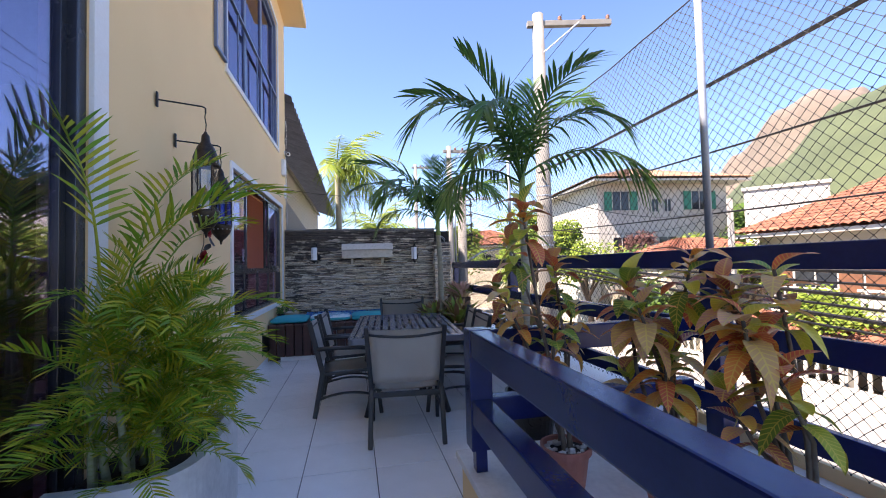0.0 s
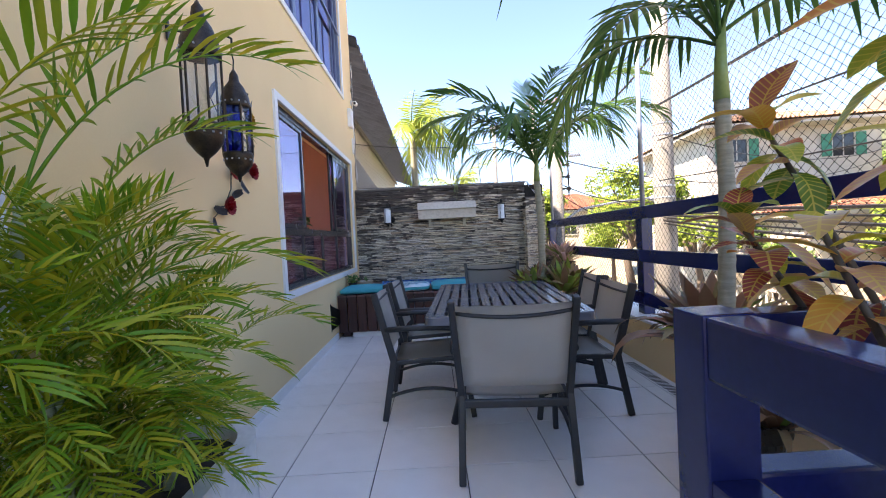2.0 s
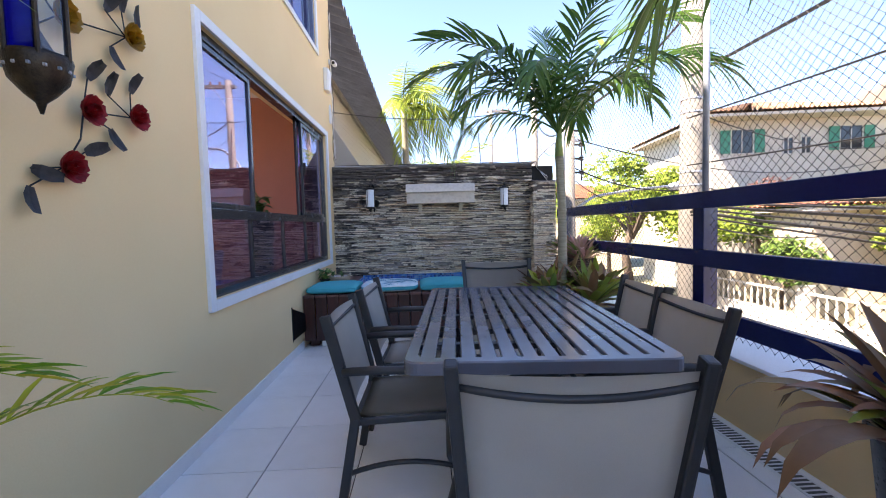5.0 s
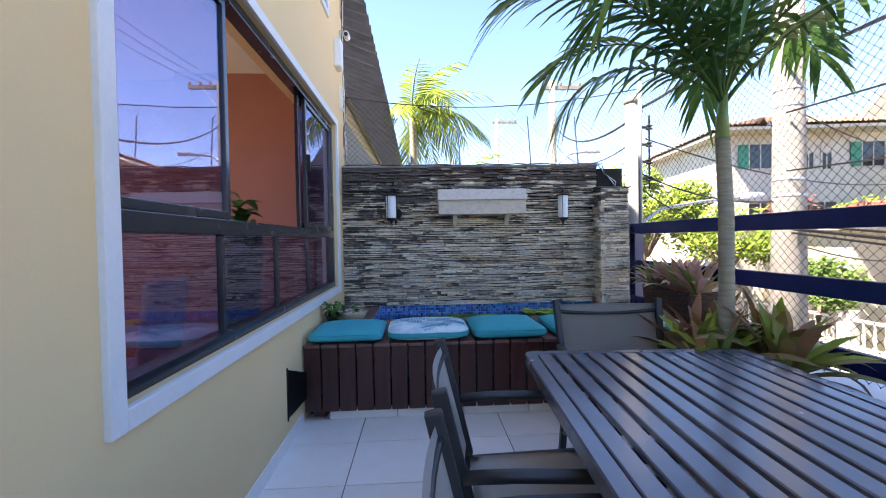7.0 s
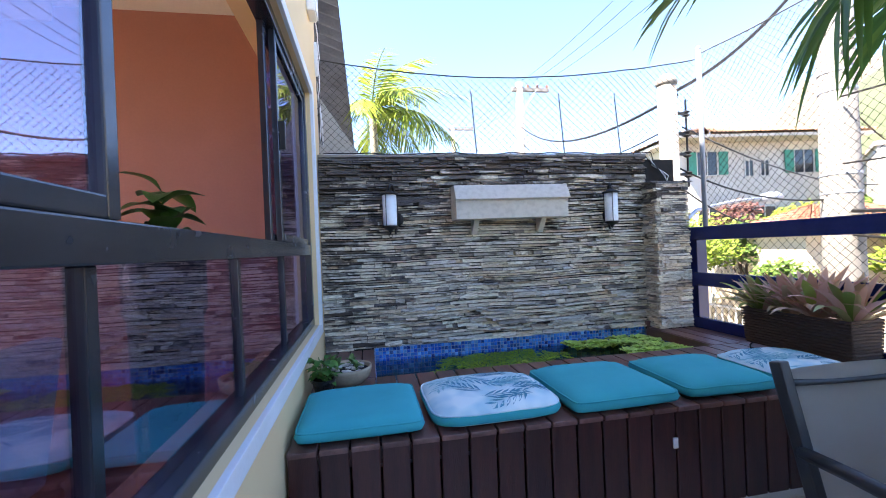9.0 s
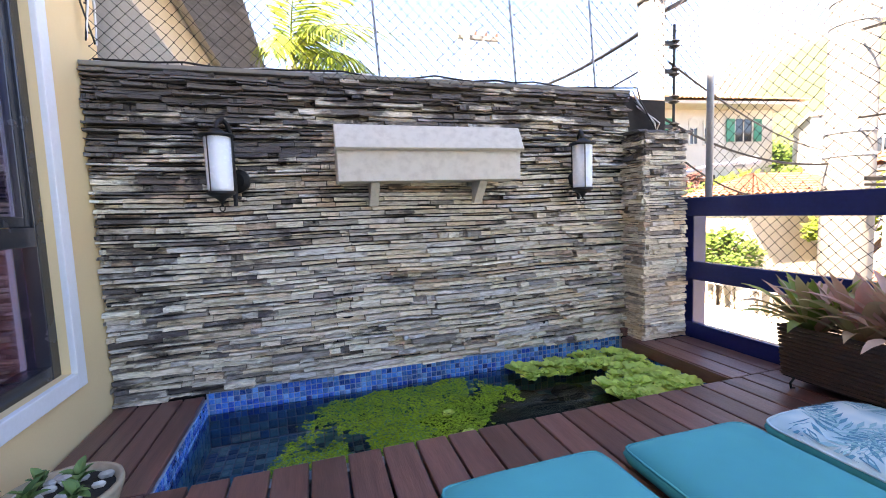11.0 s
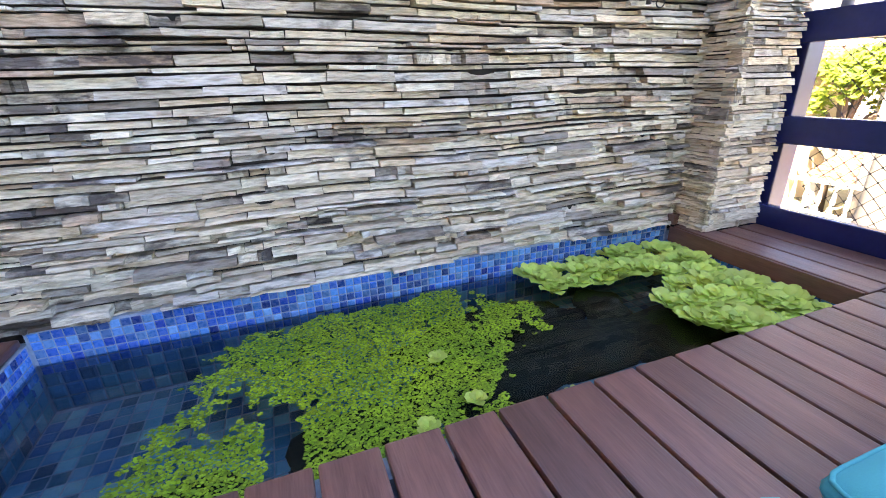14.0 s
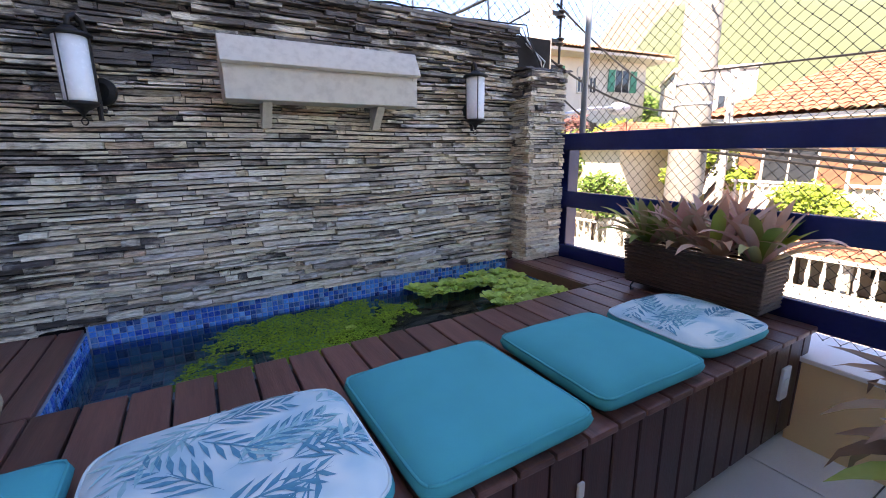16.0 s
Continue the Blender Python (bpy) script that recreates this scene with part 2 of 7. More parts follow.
def ring_frame(bm, y0, y1, z0, z1, w, x0, x1, bevel=0.004):
    """Four bars round an opening in a wall along y."""
    box(bm, (x0, y0, z0), (x1, y0 + w, z1), bevel)
    box(bm, (x0, y1 - w, z0), (x1, y1, z1), bevel)
    box(bm, (x0, y0 + w, z0), (x1, y1 - w, z0 + w), bevel)
    box(bm, (x0, y0 + w, z1 - w), (x1, y1 - w, z1), bevel)


def ringed(*a):
    bm = bmesh.new()
    ring_frame(bm, *a)
    return bm


# terrace window: fixed panes below, sliding sashes above, one pushed open
win = tagged(new("window_1"), "dark aluminium sliding window in a white surround, half open", "window", kind="structure")
y0, y1, z0, z1 = WIN
part("surround", ringed(y0 - 0.065, y1 + 0.065, z0 - 0.065, z1 + 0.065, 0.065, WX - 0.003, WX + 0.022), WHITE, win, "white painted surround")
part("window_frame", ringed(y0, y1, z0, z1, 0.055, WX - 0.11, WX - 0.03), FRAME_DARK, win)
TR = 1.37
part("transom", boxed((WX - 0.11, y0 + 0.055, TR - 0.035), (WX - 0.03, y1 - 0.055, TR + 0.035), 0.004), FRAME_DARK, win)
low = [y0 + 0.055, 5.92, 6.68, 7.44, y1 - 0.055]
for a, b in zip(low, low[1:]):
    pane = part("pane", boxed((WX - 0.072, a + 0.015, z0 + 0.055), (WX - 0.068, b - 0.015, TR - 0.035)), GLASS, win)
    pane.visible_shadow = False
for m in low[1:-1]:
    part("mullion", boxed((WX - 0.085, m - 0.016, z0 + 0.055), (WX - 0.055, m + 0.016, TR - 0.035), 0.003), FRAME_DARK, win)
for a, b, dx in ((y0 + 0.055, 5.98, 0.0), (7.36, y1 - 0.055, 0.0), (7.28, y1 - 0.10, -0.035)):
    sash = part("sash", ringed(a, b, TR + 0.037, z1 - 0.057, 0.038, WX - 0.07 + dx, WX - 0.04 + dx), FRAME_DARK, win)
    pane = part("pane", boxed((WX - 0.057 + dx, a + 0.03, TR + 0.07), (WX - 0.053 + dx, b - 0.03, z1 - 0.09)), GLASS, sash)
    pane.visible_shadow = False
part("latch", boxed((WX - 0.042, 7.375, 1.86), (WX - 0.012, 7.39, 2.0), 0.004), BLACK_IRON, win)

# tall glazed opening beside the planter
door = tagged(new("door_1"), "tall dark glazed sliding door in a white surround", "door", kind="structure")
y0, y1, z0, z1 = DOOR
part("surround", ringed(y0 - 0.13, y1 + 0.13, z0 - 0.05, z1 + 0.13, 0.13, WX - 0.003, WX + 0.025), WHITE, door, "white painted surround")
part("door_frame", ringed(y0, y1, z0, z1, 0.075, WX - 0.12, WX - 0.01), FRAME_DARK, door)
for a, b in ((y0 + 0.075, 0.85), (0.85, y1 - 0.075)):
    leaf = part("leaf", ringed(a, b, z0 + 0.077, z1 - 0.077, 0.05, WX - 0.09, WX - 0.05), FRAME_DARK, door)
    pane = part("pane", boxed((WX - 0.073, a + 0.04, z0 + 0.11), (WX - 0.068, b - 0.04, z1 - 0.11)), GLASS, leaf)
    pane.visible_shadow = False

# upper window with a guard of bars and a net across it
upw = tagged(new("window_2"), "upper aluminium window with a metal guard rail", "window", kind="structure")
y0, y1, z0, z1 = UPW
part("surround", ringed(y0 - 0.06, y1 + 0.06, z0 - 0.06, z1 + 0.06, 0.06, WX - 0.003, WX + 0.02), WHITE, upw)
FRAME_GREY = mat("blue_grey_aluminium", (0.16, 0.20, 0.30), (0.12, 0.15, 0.24), 8, 0.4, 0.02, metal=0.3)
part("window_frame", ringed(y0, y1, z0, z1, 0.06, WX - 0.13, WX - 0.01), FRAME_GREY, upw)
for k in range(3):
    a, b = y0 + 0.06 + k * (y1 - y0 - 0.12) / 3, y0 + 0.06 + (k + 1) * (y1 - y0 - 0.12) / 3
    sash = part("sash", ringed(a, b, z0 + 0.062, z1 - 0.062, 0.05, WX - 0.09, WX - 0.05), FRAME_GREY, upw)
    pane = part("pane", boxed((WX - 0.073, a + 0.04, z0 + 0.09), (WX - 0.068, b - 0.04, z1 - 0.09)), GLASS, sash)
    pane.visible_shadow = False
part("guard_rail", boxed((WX - 0.03, y0 + 0.01, z0 + 0.885), (WX + 0.005, y1 - 0.01, z0 + 0.915), 0.005), FRAME_GREY, upw)
for k in range(3):
    y = y0 + (y1 - y0) * (k + 0.5) / 3
    part("guard_bar", boxed((WX - 0.02, y - 0.008, z0 + 0.01), (WX - 0.002, y + 0.008, z0 + 0.88), 0.003), FRAME_GREY, upw)
shutter = part("open_shutter", ringed(y0 - 0.42, y0 - 0.075, z0 + 0.02, z1 - 0.1, 0.035, WX + 0.004, WX + 0.034), FRAME_GREY, upw)
pane = part("pane", boxed((WX + 0.016, y0 - 0.39, z0 + 0.05), (WX + 0.020, y0 - 0.10, z1 - 0.13)), CLEAR_PANE, shutter)
pane.visible_shadow = False

# rooms behind the glass
bm = bmesh.new()
# Gap in the rear wall is added, unseen, to let daylight brighten the room.
for lo, hi in (((-5.2, 4.6, 0.0), (-5.0, 5.2, 3.0)), ((-5.2, 7.9, 0.0), (-5.0, 8.86, 3.0)), ((-5.2, 5.2, 0.0), (-5.0, 7.9, 0.9)), ((-5.2, 5.2, 2.7), (-5.0, 7.9, 3.0))):
    box(bm, lo, hi)
box(bm, (-5.0, 4.4, 0.0), (WX - 0.22, 4.6, 3.0))
structure("wall_inner_1", bm, TERRACOTTA, "terracotta painted inner walls")
structure("wall_inner_2", boxed((-3.1, 8.30, 0.0), (WX - 0.23, 8.42, 3.0)), TERRACOTTA, "terracotta painted partition")
structure("wall_inner_4", boxed((-4.99, 8.50, 0.0), (-3.1, 8.62, 3.0)), TERRACOTTA)
structure("wall_inner_3", boxed((-5.2, -3.9, 0.0), (-5.0, 4.4, 3.0)), WHITE)
structure("floor_inner", boxed((-5.3, -4.0, -0.15), (WX - 0.22, 8.88, 0.0)), mat("wooden_floor", (0.22, 0.12, 0.06), (0.15, 0.08, 0.04), 4, 0.4, 0.1))
structure("ceiling_inner", boxed((-5.3, -4.0, 3.0), (WX - 0.22, 8.88, 3.15)), WHITE)
# Unseen shell and roof of the house, added to keep sun off the terrace.
structure("wall_rear", boxed((-5.3, -4.0, 3.15), (-5.1, 8.68, HOUSE_TOP - 0.3)), YELLOW)
structure("wall_base", boxed((-5.3, -4.0, -3.2), (-5.1, 8.68, -0.15)), YELLOW)
structure("wall_south", boxed((-5.3, -4.2, -3.2), (WX - 0.22, -4.0, HOUSE_TOP)), YELLOW)
structure("wall_north", boxed((-5.3, 8.68, -3.2), (WX - 0.22, 8.88, HOUSE_TOP)), YELLOW)
structure("ceiling_upper", boxed((-5.3, -4.0, HOUSE_TOP - 0.3), (WX - 0.22, 8.88, HOUSE_TOP)), WHITE)
structure("unseen_roof_slab", boxed((-5.7, -4.4, HOUSE_TOP), (WX + 0.42, 9.0, HOUSE_TOP + 0.16), 0.02), YELLOW, "overhanging pale yellow roof slab, unseen, added to shade the terrace")
structure("skirting", boxed((WX + 0.002, 3.2, 0.0), (WX + 0.012, 6.94, 0.085)), TILE, "tiled skirting along the wall")

# pendant lanterns on wrought brackets
LANTERN_IRON = mat("patinated_bronze", (0.075, 0.055, 0.038), (0.028, 0.022, 0.018), 25, 0.42, 0.5, metal=0.7, fine=150)
CLEAR = glass_mat("lantern_glass", (0.82, 0.86, 0.92), 0.06)
BLUE_GLASS = glass_mat("cobalt_glass", (0.02, 0.05, 0.62), 0.06)


def lantern(at, h, r, blue, label):
    """Six-sided moorish lantern: pierced dome, glass panes, pierced bowl with a pointed drop."""
    t = thing("wall_lantern", pose(at[0], at[1], at[2], 0, 0, 12), label, "lantern", "lanterns on the wall")
    n, z0, z1 = 6, h * 0.24, h * 0.68
    part("bowl", lathed([(0.004, 0), (0.012, h * 0.05), (r * 0.45, h * 0.085), (r * 0.85, h * 0.15), (r, z0), (r * 0.96, z0 + 0.012)], 18), LANTERN_IRON, t, smooth=True)
    part("dome", lathed([(r * 0.97, z1 - 0.01), (r, z1), (r * 0.9, h * 0.76), (r * 0.62, h * 0.85), (r * 0.34, h * 0.9), (r * 0.28, h * 0.96), (0.012, h * 0.985), (0.008, h)], 18), LANTERN_IRON, t, smooth=True)
    for k in range(n):
        a, b = 2 * math.pi * k / n, 2 * math.pi * (k + 1) / n
        pa, pb = Vector((math.cos(a) * r * 0.95, math.sin(a) * r * 0.95, 0)), Vector((math.cos(b) * r * 0.95, math.sin(b) * r * 0.95, 0))
        part("post", tubed([pa + Vector((0, 0, z0)), pa + Vector((0, 0, z1))], 0.006, 6), LANTERN_IRON, t)
        inn = 0.97
        bm = bmesh.new()
        vs = [bm.verts.new(q) for q in ((pa.x * inn, pa.y * inn, z0), (pb.x * inn, pb.y * inn, z0), (pb.x * inn, pb.y * inn, z1), (pa.x * inn, pa.y * inn, z1))]
        f = bm.faces.new(vs)
        bmesh.ops.solidify(bm, geom=[f], thickness=0.003)
        pane = part("pane", bm, BLUE_GLASS if blue and k % 2 == 0 else CLEAR, t)
        pane.visible_shadow = False
    for ring in range(2):
        for k in range(14):
            a = 2 * math.pi * (k + 0.5 * ring) / 14
            rr, z = (r * 0.93, h * 0.195) if ring == 0 else (r * 0.99, h * 0.70)
            d = boxed((-0.004, -0.004, -0.004), (0.004, 0.004, 0.004), 0.001, Matrix.Translation((rr * math.cos(a), rr * math.sin(a), z)), 1)
            part("stud", d, STEEL, t)
    part("chain", tubed([(0, 0, h), (0.004, 0, h + 0.05), (-0.004, 0, h + 0.10), (0, 0, h + 0.14)], 0.004, 5), BLACK_IRON, t)
    reach = at[0] - WX
    part("bracket", tubed([(0, 0, h + 0.13), (0.0, 0, h + 0.165), (-0.02, 0, h + 0.175), (-reach * 0.98, 0.0, h + 0.19)], 0.006, 6), BLACK_IRON, t)
    part("wall_plate", boxed((-reach - 0.0, -0.015, h + 0.14), (-reach + 0.012, 0.015, h + 0.24), 0.003), BLACK_IRON, t)
    return t


lantern((-1.25, 3.40, 1.61), 0.74, 0.088, False, "tall bronze lantern with clear glass hung from an iron bracket")
lantern((-1.24, 3.70, 1.58), 0.58, 0.075, True, "small bronze lantern with cobalt blue glass on a bracket")

# metal rose sprays fixed to the wall
ROSE_RED = mat("red_enamel", (0.50, 0.020, 0.030), (0.26, 0.010, 0.016), 30, 0.45, 0.3)
ROSE_YELLOW = mat("ochre_enamel", (0.55, 0.30, 0.02), (0.40, 0.2, 0.015), 30, 0.45, 0.3)
LEAF_METAL = mat("painted_tin_leaf", (0.10, 0.095, 0.10), (0.06, 0.06, 0.065), 30, 0.5, 0.3, metal=0.4)


def petal(bm, m, w, l):
    """A cupped petal."""
    rows = []
    for i in range(4):
        u = i / 3
        ww = w * math.sin(math.pi * (0.18 + 0.62 * u))
        rows.append([bm.verts.new(m @ Vector((l * u, s * ww, 0.35 * l * u * u + 0.12 * w * abs(s)))) for s in (-1, 0, 1)])
    for a, b in zip(rows, rows[1:]):
        for k in range(2):
            bm.faces.new((a[k], a[k + 1], b[k + 1], b[k]))


def wall_spray(y, z, items, leaves, label):
    """Tin flowers and leaves on a bent wire, flat to the wall; items are (dy, dz, colour)."""
    t = thing("wall_flower_spray", pose(WX + 0.012, y, z), label, "wall ornament", "tin flower sprays")
    turn = Matrix.Rotation(math.pi / 2, 4, "Y")
    prev = None
    for dy, dz, colour in items:
        bm = bmesh.new()
        for ring, (n, l, w, tilt) in enumerate(((7, 0.066, 0.033, 0.25), (6, 0.048, 0.026, 0.75), (4, 0.030, 0.018, 1.2))):
            for k in range(n):
                m = Matrix.Translation((0.012 + 0.006 * ring, dy, dz)) @ turn @ Matrix.Rotation(2 * math.pi * k / n + ring, 4, "Z") @ Matrix.Rotation(-tilt, 4, "Y")
                petal(bm, m, w, l)
        bmesh.ops.solidify(bm, geom=bm.faces[:], thickness=0.0012)
        part("flower", bm, colour, t)
        if prev:
            part("wire", tubed([(0.008, prev[0], prev[1]), (0.02, (prev[0] + dy) / 2 + 0.015, (prev[1] + dz) / 2), (0.008, dy, dz)], 0.0035, 5), BLACK_IRON, t)
        prev = (dy, dz)
    for dy, dz, ang in leaves:
        bm = bmesh.new()
        petal(bm, Matrix.Translation((0.008, dy, dz)) @ turn @ Matrix.Rotation(ang, 4, "Z"), 0.027, 0.092)
        bmesh.ops.solidify(bm, geom=bm.faces[:], thickness=0.0012)
        part("leaf", bm, LEAF_METAL, t)
        near = min(items, key=lambda q: (q[0] - dy) ** 2 + (q[1] - dz) ** 2)
        part("wire", tubed([(0.006, near[0], near[1]), (0.008, dy, dz)], 0.003, 5), BLACK_IRON, t)


wall_spray(4.22, 1.50, [(-0.12, 0.0, ROSE_RED), (-0.01, 0.23, ROSE_RED), (0.26, 0.27, ROSE_RED)],
           [(-0.25, -0.02, 1.3), (-0.26, -0.08, -0.2), (-0.02, 0.07, 2.0), (0.12, 0.33, 3.0), (0.26, 0.38, 2.8), (0.12, 0.19, 0.4), (0.02, 0.36, 2.6)],
           "red tin roses with grey leaves on the yellow wall")
wall_spray(4.30, 2.06, [(0.18, 0.06, ROSE_YELLOW), (-0.18, -0.02, ROSE_YELLOW)],
           [(0.06, 0.12, 2.6), (0.08, -0.02, 0.2), (0.16, 0.16, 3.2), (0.27, 0.14, 3.8), (-0.30, 0.08, 2.9), (-0.28, -0.10, 0.3)],
           "yellow tin roses with grey leaves on the yellow wall")

# angled black vent flap low on the wall
t = thing("vent_flap", pose(WX, 6.80, 0.16), "small black metal vent flap low on the wall", "vent")
bm = bmesh.new()
vs = [bm.verts.new(q) for q in ((0.0, -0.19, 0.01), (0.045, 0.10, 0.04), (0.045, 0.10, 0.22), (0.0, -0.19, 0.33))]
bmesh.ops.solidify(bm, geom=[bm.faces.new(vs)], thickness=0.006)
part("plate", bm, BLACK_IRON, t)
part("hinge", tubed([(0.003, -0.19, 0.0), (0.003, -0.19, 0.34)], 0.006, 6), BLACK_IRON, t)

# junction box and loose wiring at the corner of the house
t = thing("junction_box", pose(WX + 0.0, 8.52, 3.12), "white plastic junction box with a coil of loose cable", "junction box")
part("box", boxed((0, -0.13, 0), (0.06, 0.05, 0.30), 0.012), WHITE, t)
part("cover", boxed((0.06, -0.12, 0.01), (0.068, 0.04, 0.29), 0.004), WHITE, t)
for k in range(4):
    random.seed(50 + k)
    pts = [(0.03 + random.uniform(-0.012, 0.02), 0.20 + random.uniform(-0.03, 0.06), 1.2 - 2.1 * i / 12 + random.uniform(-0.02, 0.02)) for i in range(13)]
    part("cable", tubed(pts, 0.004, 5), WHITE if k % 2 else BLACK_IRON, t)
bm = bmesh.new()
for k in range(3):
    tube(bm, [(0.03 + 0.006 * k, 0.05 + 0.045 * math.cos(a), -0.28 + 0.13 * math.sin(a)) for a in [2 * math.pi * i / 20 for i in range(21)]], 0.004, 5)
part("coil", bm, WHITE, t)

t = thing("security_camera", pose(WX, 8.78, 3.62), "small white bullet security camera on the house corner", "camera")
part("mount", boxed((0.0, -0.04, -0.04), (0.02, 0.04, 0.04), 0.006), WHITE, t)
part("arm", tubed([(0.01, 0, 0), (0.06, 0, -0.01)], 0.012, 8), WHITE, t)
part("body", tubed([(0.07, 0.07, 0.0), (0.08, -0.09, -0.03)], 0.035, 14), WHITE, t, smooth=True)
part("lens", tubed([(0.0803, -0.088, -0.0298), (0.0812, -0.097, -0.0315)], 0.022, 14), BLACK_IRON, t)

# white bowls of the left planter: raised bed with a rounded corner
def planter_outline(x0, x1, y0, y1, r, n=10):
    pts = [(x0, y0)]
    pts += [(x1 - r + r * math.sin(a), y0 + r - r * math.cos(a)) for a in [math.pi / 2 * i / n for i in range(n + 1)]]
    pts += [(x1 - r + r * math.cos(a), y1 - r + r * math.sin(a)) for a in [math.pi / 2 * i / n for i in range(n + 1)]]
    pts += [(x0, y1)]
    return pts


t = thing("planter_bed", pose(0, 0, 0), "white stuccoed raised planter with a rounded corner against the wall", "planter")
bm = bmesh.new()
out, inn = planter_outline(WX + 0.03, -0.98, 2.22, 3.35, 0.30), planter_outline(WX + 0.03, -1.045, 2.285, 3.285, 0.24)
for k in range(len(out) - 1):
    (ax, ay), (bx, by), (cx, cy), (dx, dy) = out[k], out[k + 1], inn[k + 1], inn[k]
    q = [bm.verts.new(p) for p in ((ax, ay, 0), (bx, by, 0), (bx, by, 0.49), (ax, ay, 0.49), (dx, dy, 0.49), (cx, cy, 0.49), (cx, cy, 0.3), (dx, dy, 0.3))]
    for f in ((0, 1, 2, 3), (3, 2, 5, 4), (4, 5, 6, 7)):
        bm.faces.new([q[i] for i in f])
bmesh.ops.remove_doubles(bm, verts=bm.verts, dist=1e-4)
part("wall", bm, WHITE_ROUGH, t)
bm = bmesh.new()
bm.faces.new([bm.verts.new((x, y, 0.42)) for x, y in inn])
bmesh.ops.triangulate(bm, faces=bm.faces[:])
part("soil", bm, SOIL, t)


# ---- railings ----
rail = thing("balcony_railing", pose(0, 0, 0), "navy blue painted wooden railing of three broad boards", "railing")
for z0, z1 in ((1.32, 1.435), (0.922, 1.037), (0.525, 0.645)):
    part("board", boxed((RX, -3.0, z0), (RX + 0.045, 8.52, z1), 0.006), NAVY, rail)
for y in (2.27, 5.44, 8.56):
    part("post", boxed((RX + 0.047, y - 0.06, 0.2), (RX + 0.15, y + 0.06, 1.435), 0.006), NAVY, rail)
low = thing("parapet", pose(0, 0, 0), "low yellow parapet with a white tiled cap", "parapet")
part("wall", boxed((1.60, 2.62, -0.0), (1.92, 6.98, 0.40)), YELLOW, low)
part("cap", boxed((1.575, 2.60, 0.402), (1.95, 8.68, 0.425), 0.006), TILE, low)
part("outer_wall", boxed((1.66, 6.98, -3.2), (1.92, 8.68, 0.40)), YELLOW, low)
structure("wall_below", boxed((1.93, -3.0, -3.2), (1.96, 8.66, 0.38)), YELLOW)

bed = thing("raised_bed", pose(0, 0, 0), "raised yellow platform with a white slab top holding pots", "platform")
part("wall", boxed((0.33, -3.0, 0.0), (1.92, 2.62, 0.27)), YELLOW, bed)
part("slab", boxed((0.30, -3.0, 0.272), (1.94, 2.65, 0.31), 0.006), WHITE_ROUGH, bed)
inner = thing("planter_railing", pose(0, 0, 0), "navy blue painted wooden railing round the potted crotons", "railing")
for z0, z1 in ((0.905, 1.04), (0.56, 0.69)):
    part("board", boxed((0.318, -3.0, z0), (0.42, 2.33, z1), 0.008), NAVY, inner)
    part("board", boxed((0.432, 2.345, z0), (RX - 0.003, 2.43, z1 - 0.004), 0.008), NAVY, inner)
for y in (2.38, 0.35, -1.6):
    part("post", boxed((0.312, y - 0.055, 0.43), (0.43, y + 0.06, 1.043), 0.006), NAVY, inner)
    part("foot", boxed((0.34, y - 0.03, 0.311), (0.40, y + 0.035, 0.43), 0.004), NAVY, inner)

# drain grate along the parapet
g = thing("floor_drain", pose(1.50, 4.75, 0.0), "white slotted drain grate let into the floor", "drain")
part("frame", boxed((-0.06, -0.55, -0.004), (0.06, 0.55, 0.004), 0.002), WHITE, g)
slot = bpy.data.meshes.new("slot")
bm = boxed((-0.045, -0.008, 0.0045), (0.045, 0.008, 0.0055))
bm.to_mesh(slot)
bm.free()
slot.materials.append(GROUT)
for k in range(36):
    o = new("slot", slot)
    o.parent = g
    o.location = (0, -0.53 + k * 0.0303, 0)

# steel posts and the safety net
for x, y, z0 in ((RX + 0.075, 2.27, 1.436), (RX + 0.075, 5.40, 1.436), (RX + 0.075, 8.42, 1.436)):
    t = thing("net_post", pose(x, y, z0), "galvanised steel tube post holding the safety net", "post", "net posts")
    part("tube", tubed([(0, 0, 0), (0, 0, 2.98 - z0)], 0.021, 10), STEEL, t, smooth=True)
    part("cap", lathed([(0.023, 0), (0.023, 0.02), (0.012, 0.03)], 10, (0, 0, 2.98 - z0)), STEEL, t)
for x in (-0.20, 0.62, 1.18):
    t = thing("net_rod", pose(x, SY + 0.1, 2.08), "thin rusty rod on the wall holding the net", "rod", "net rods")
    part("rod", tubed([(0, 0, 0), (random.uniform(-0.05, 0.02), 0, 0.62)], 0.007, 6), STEEL, t)


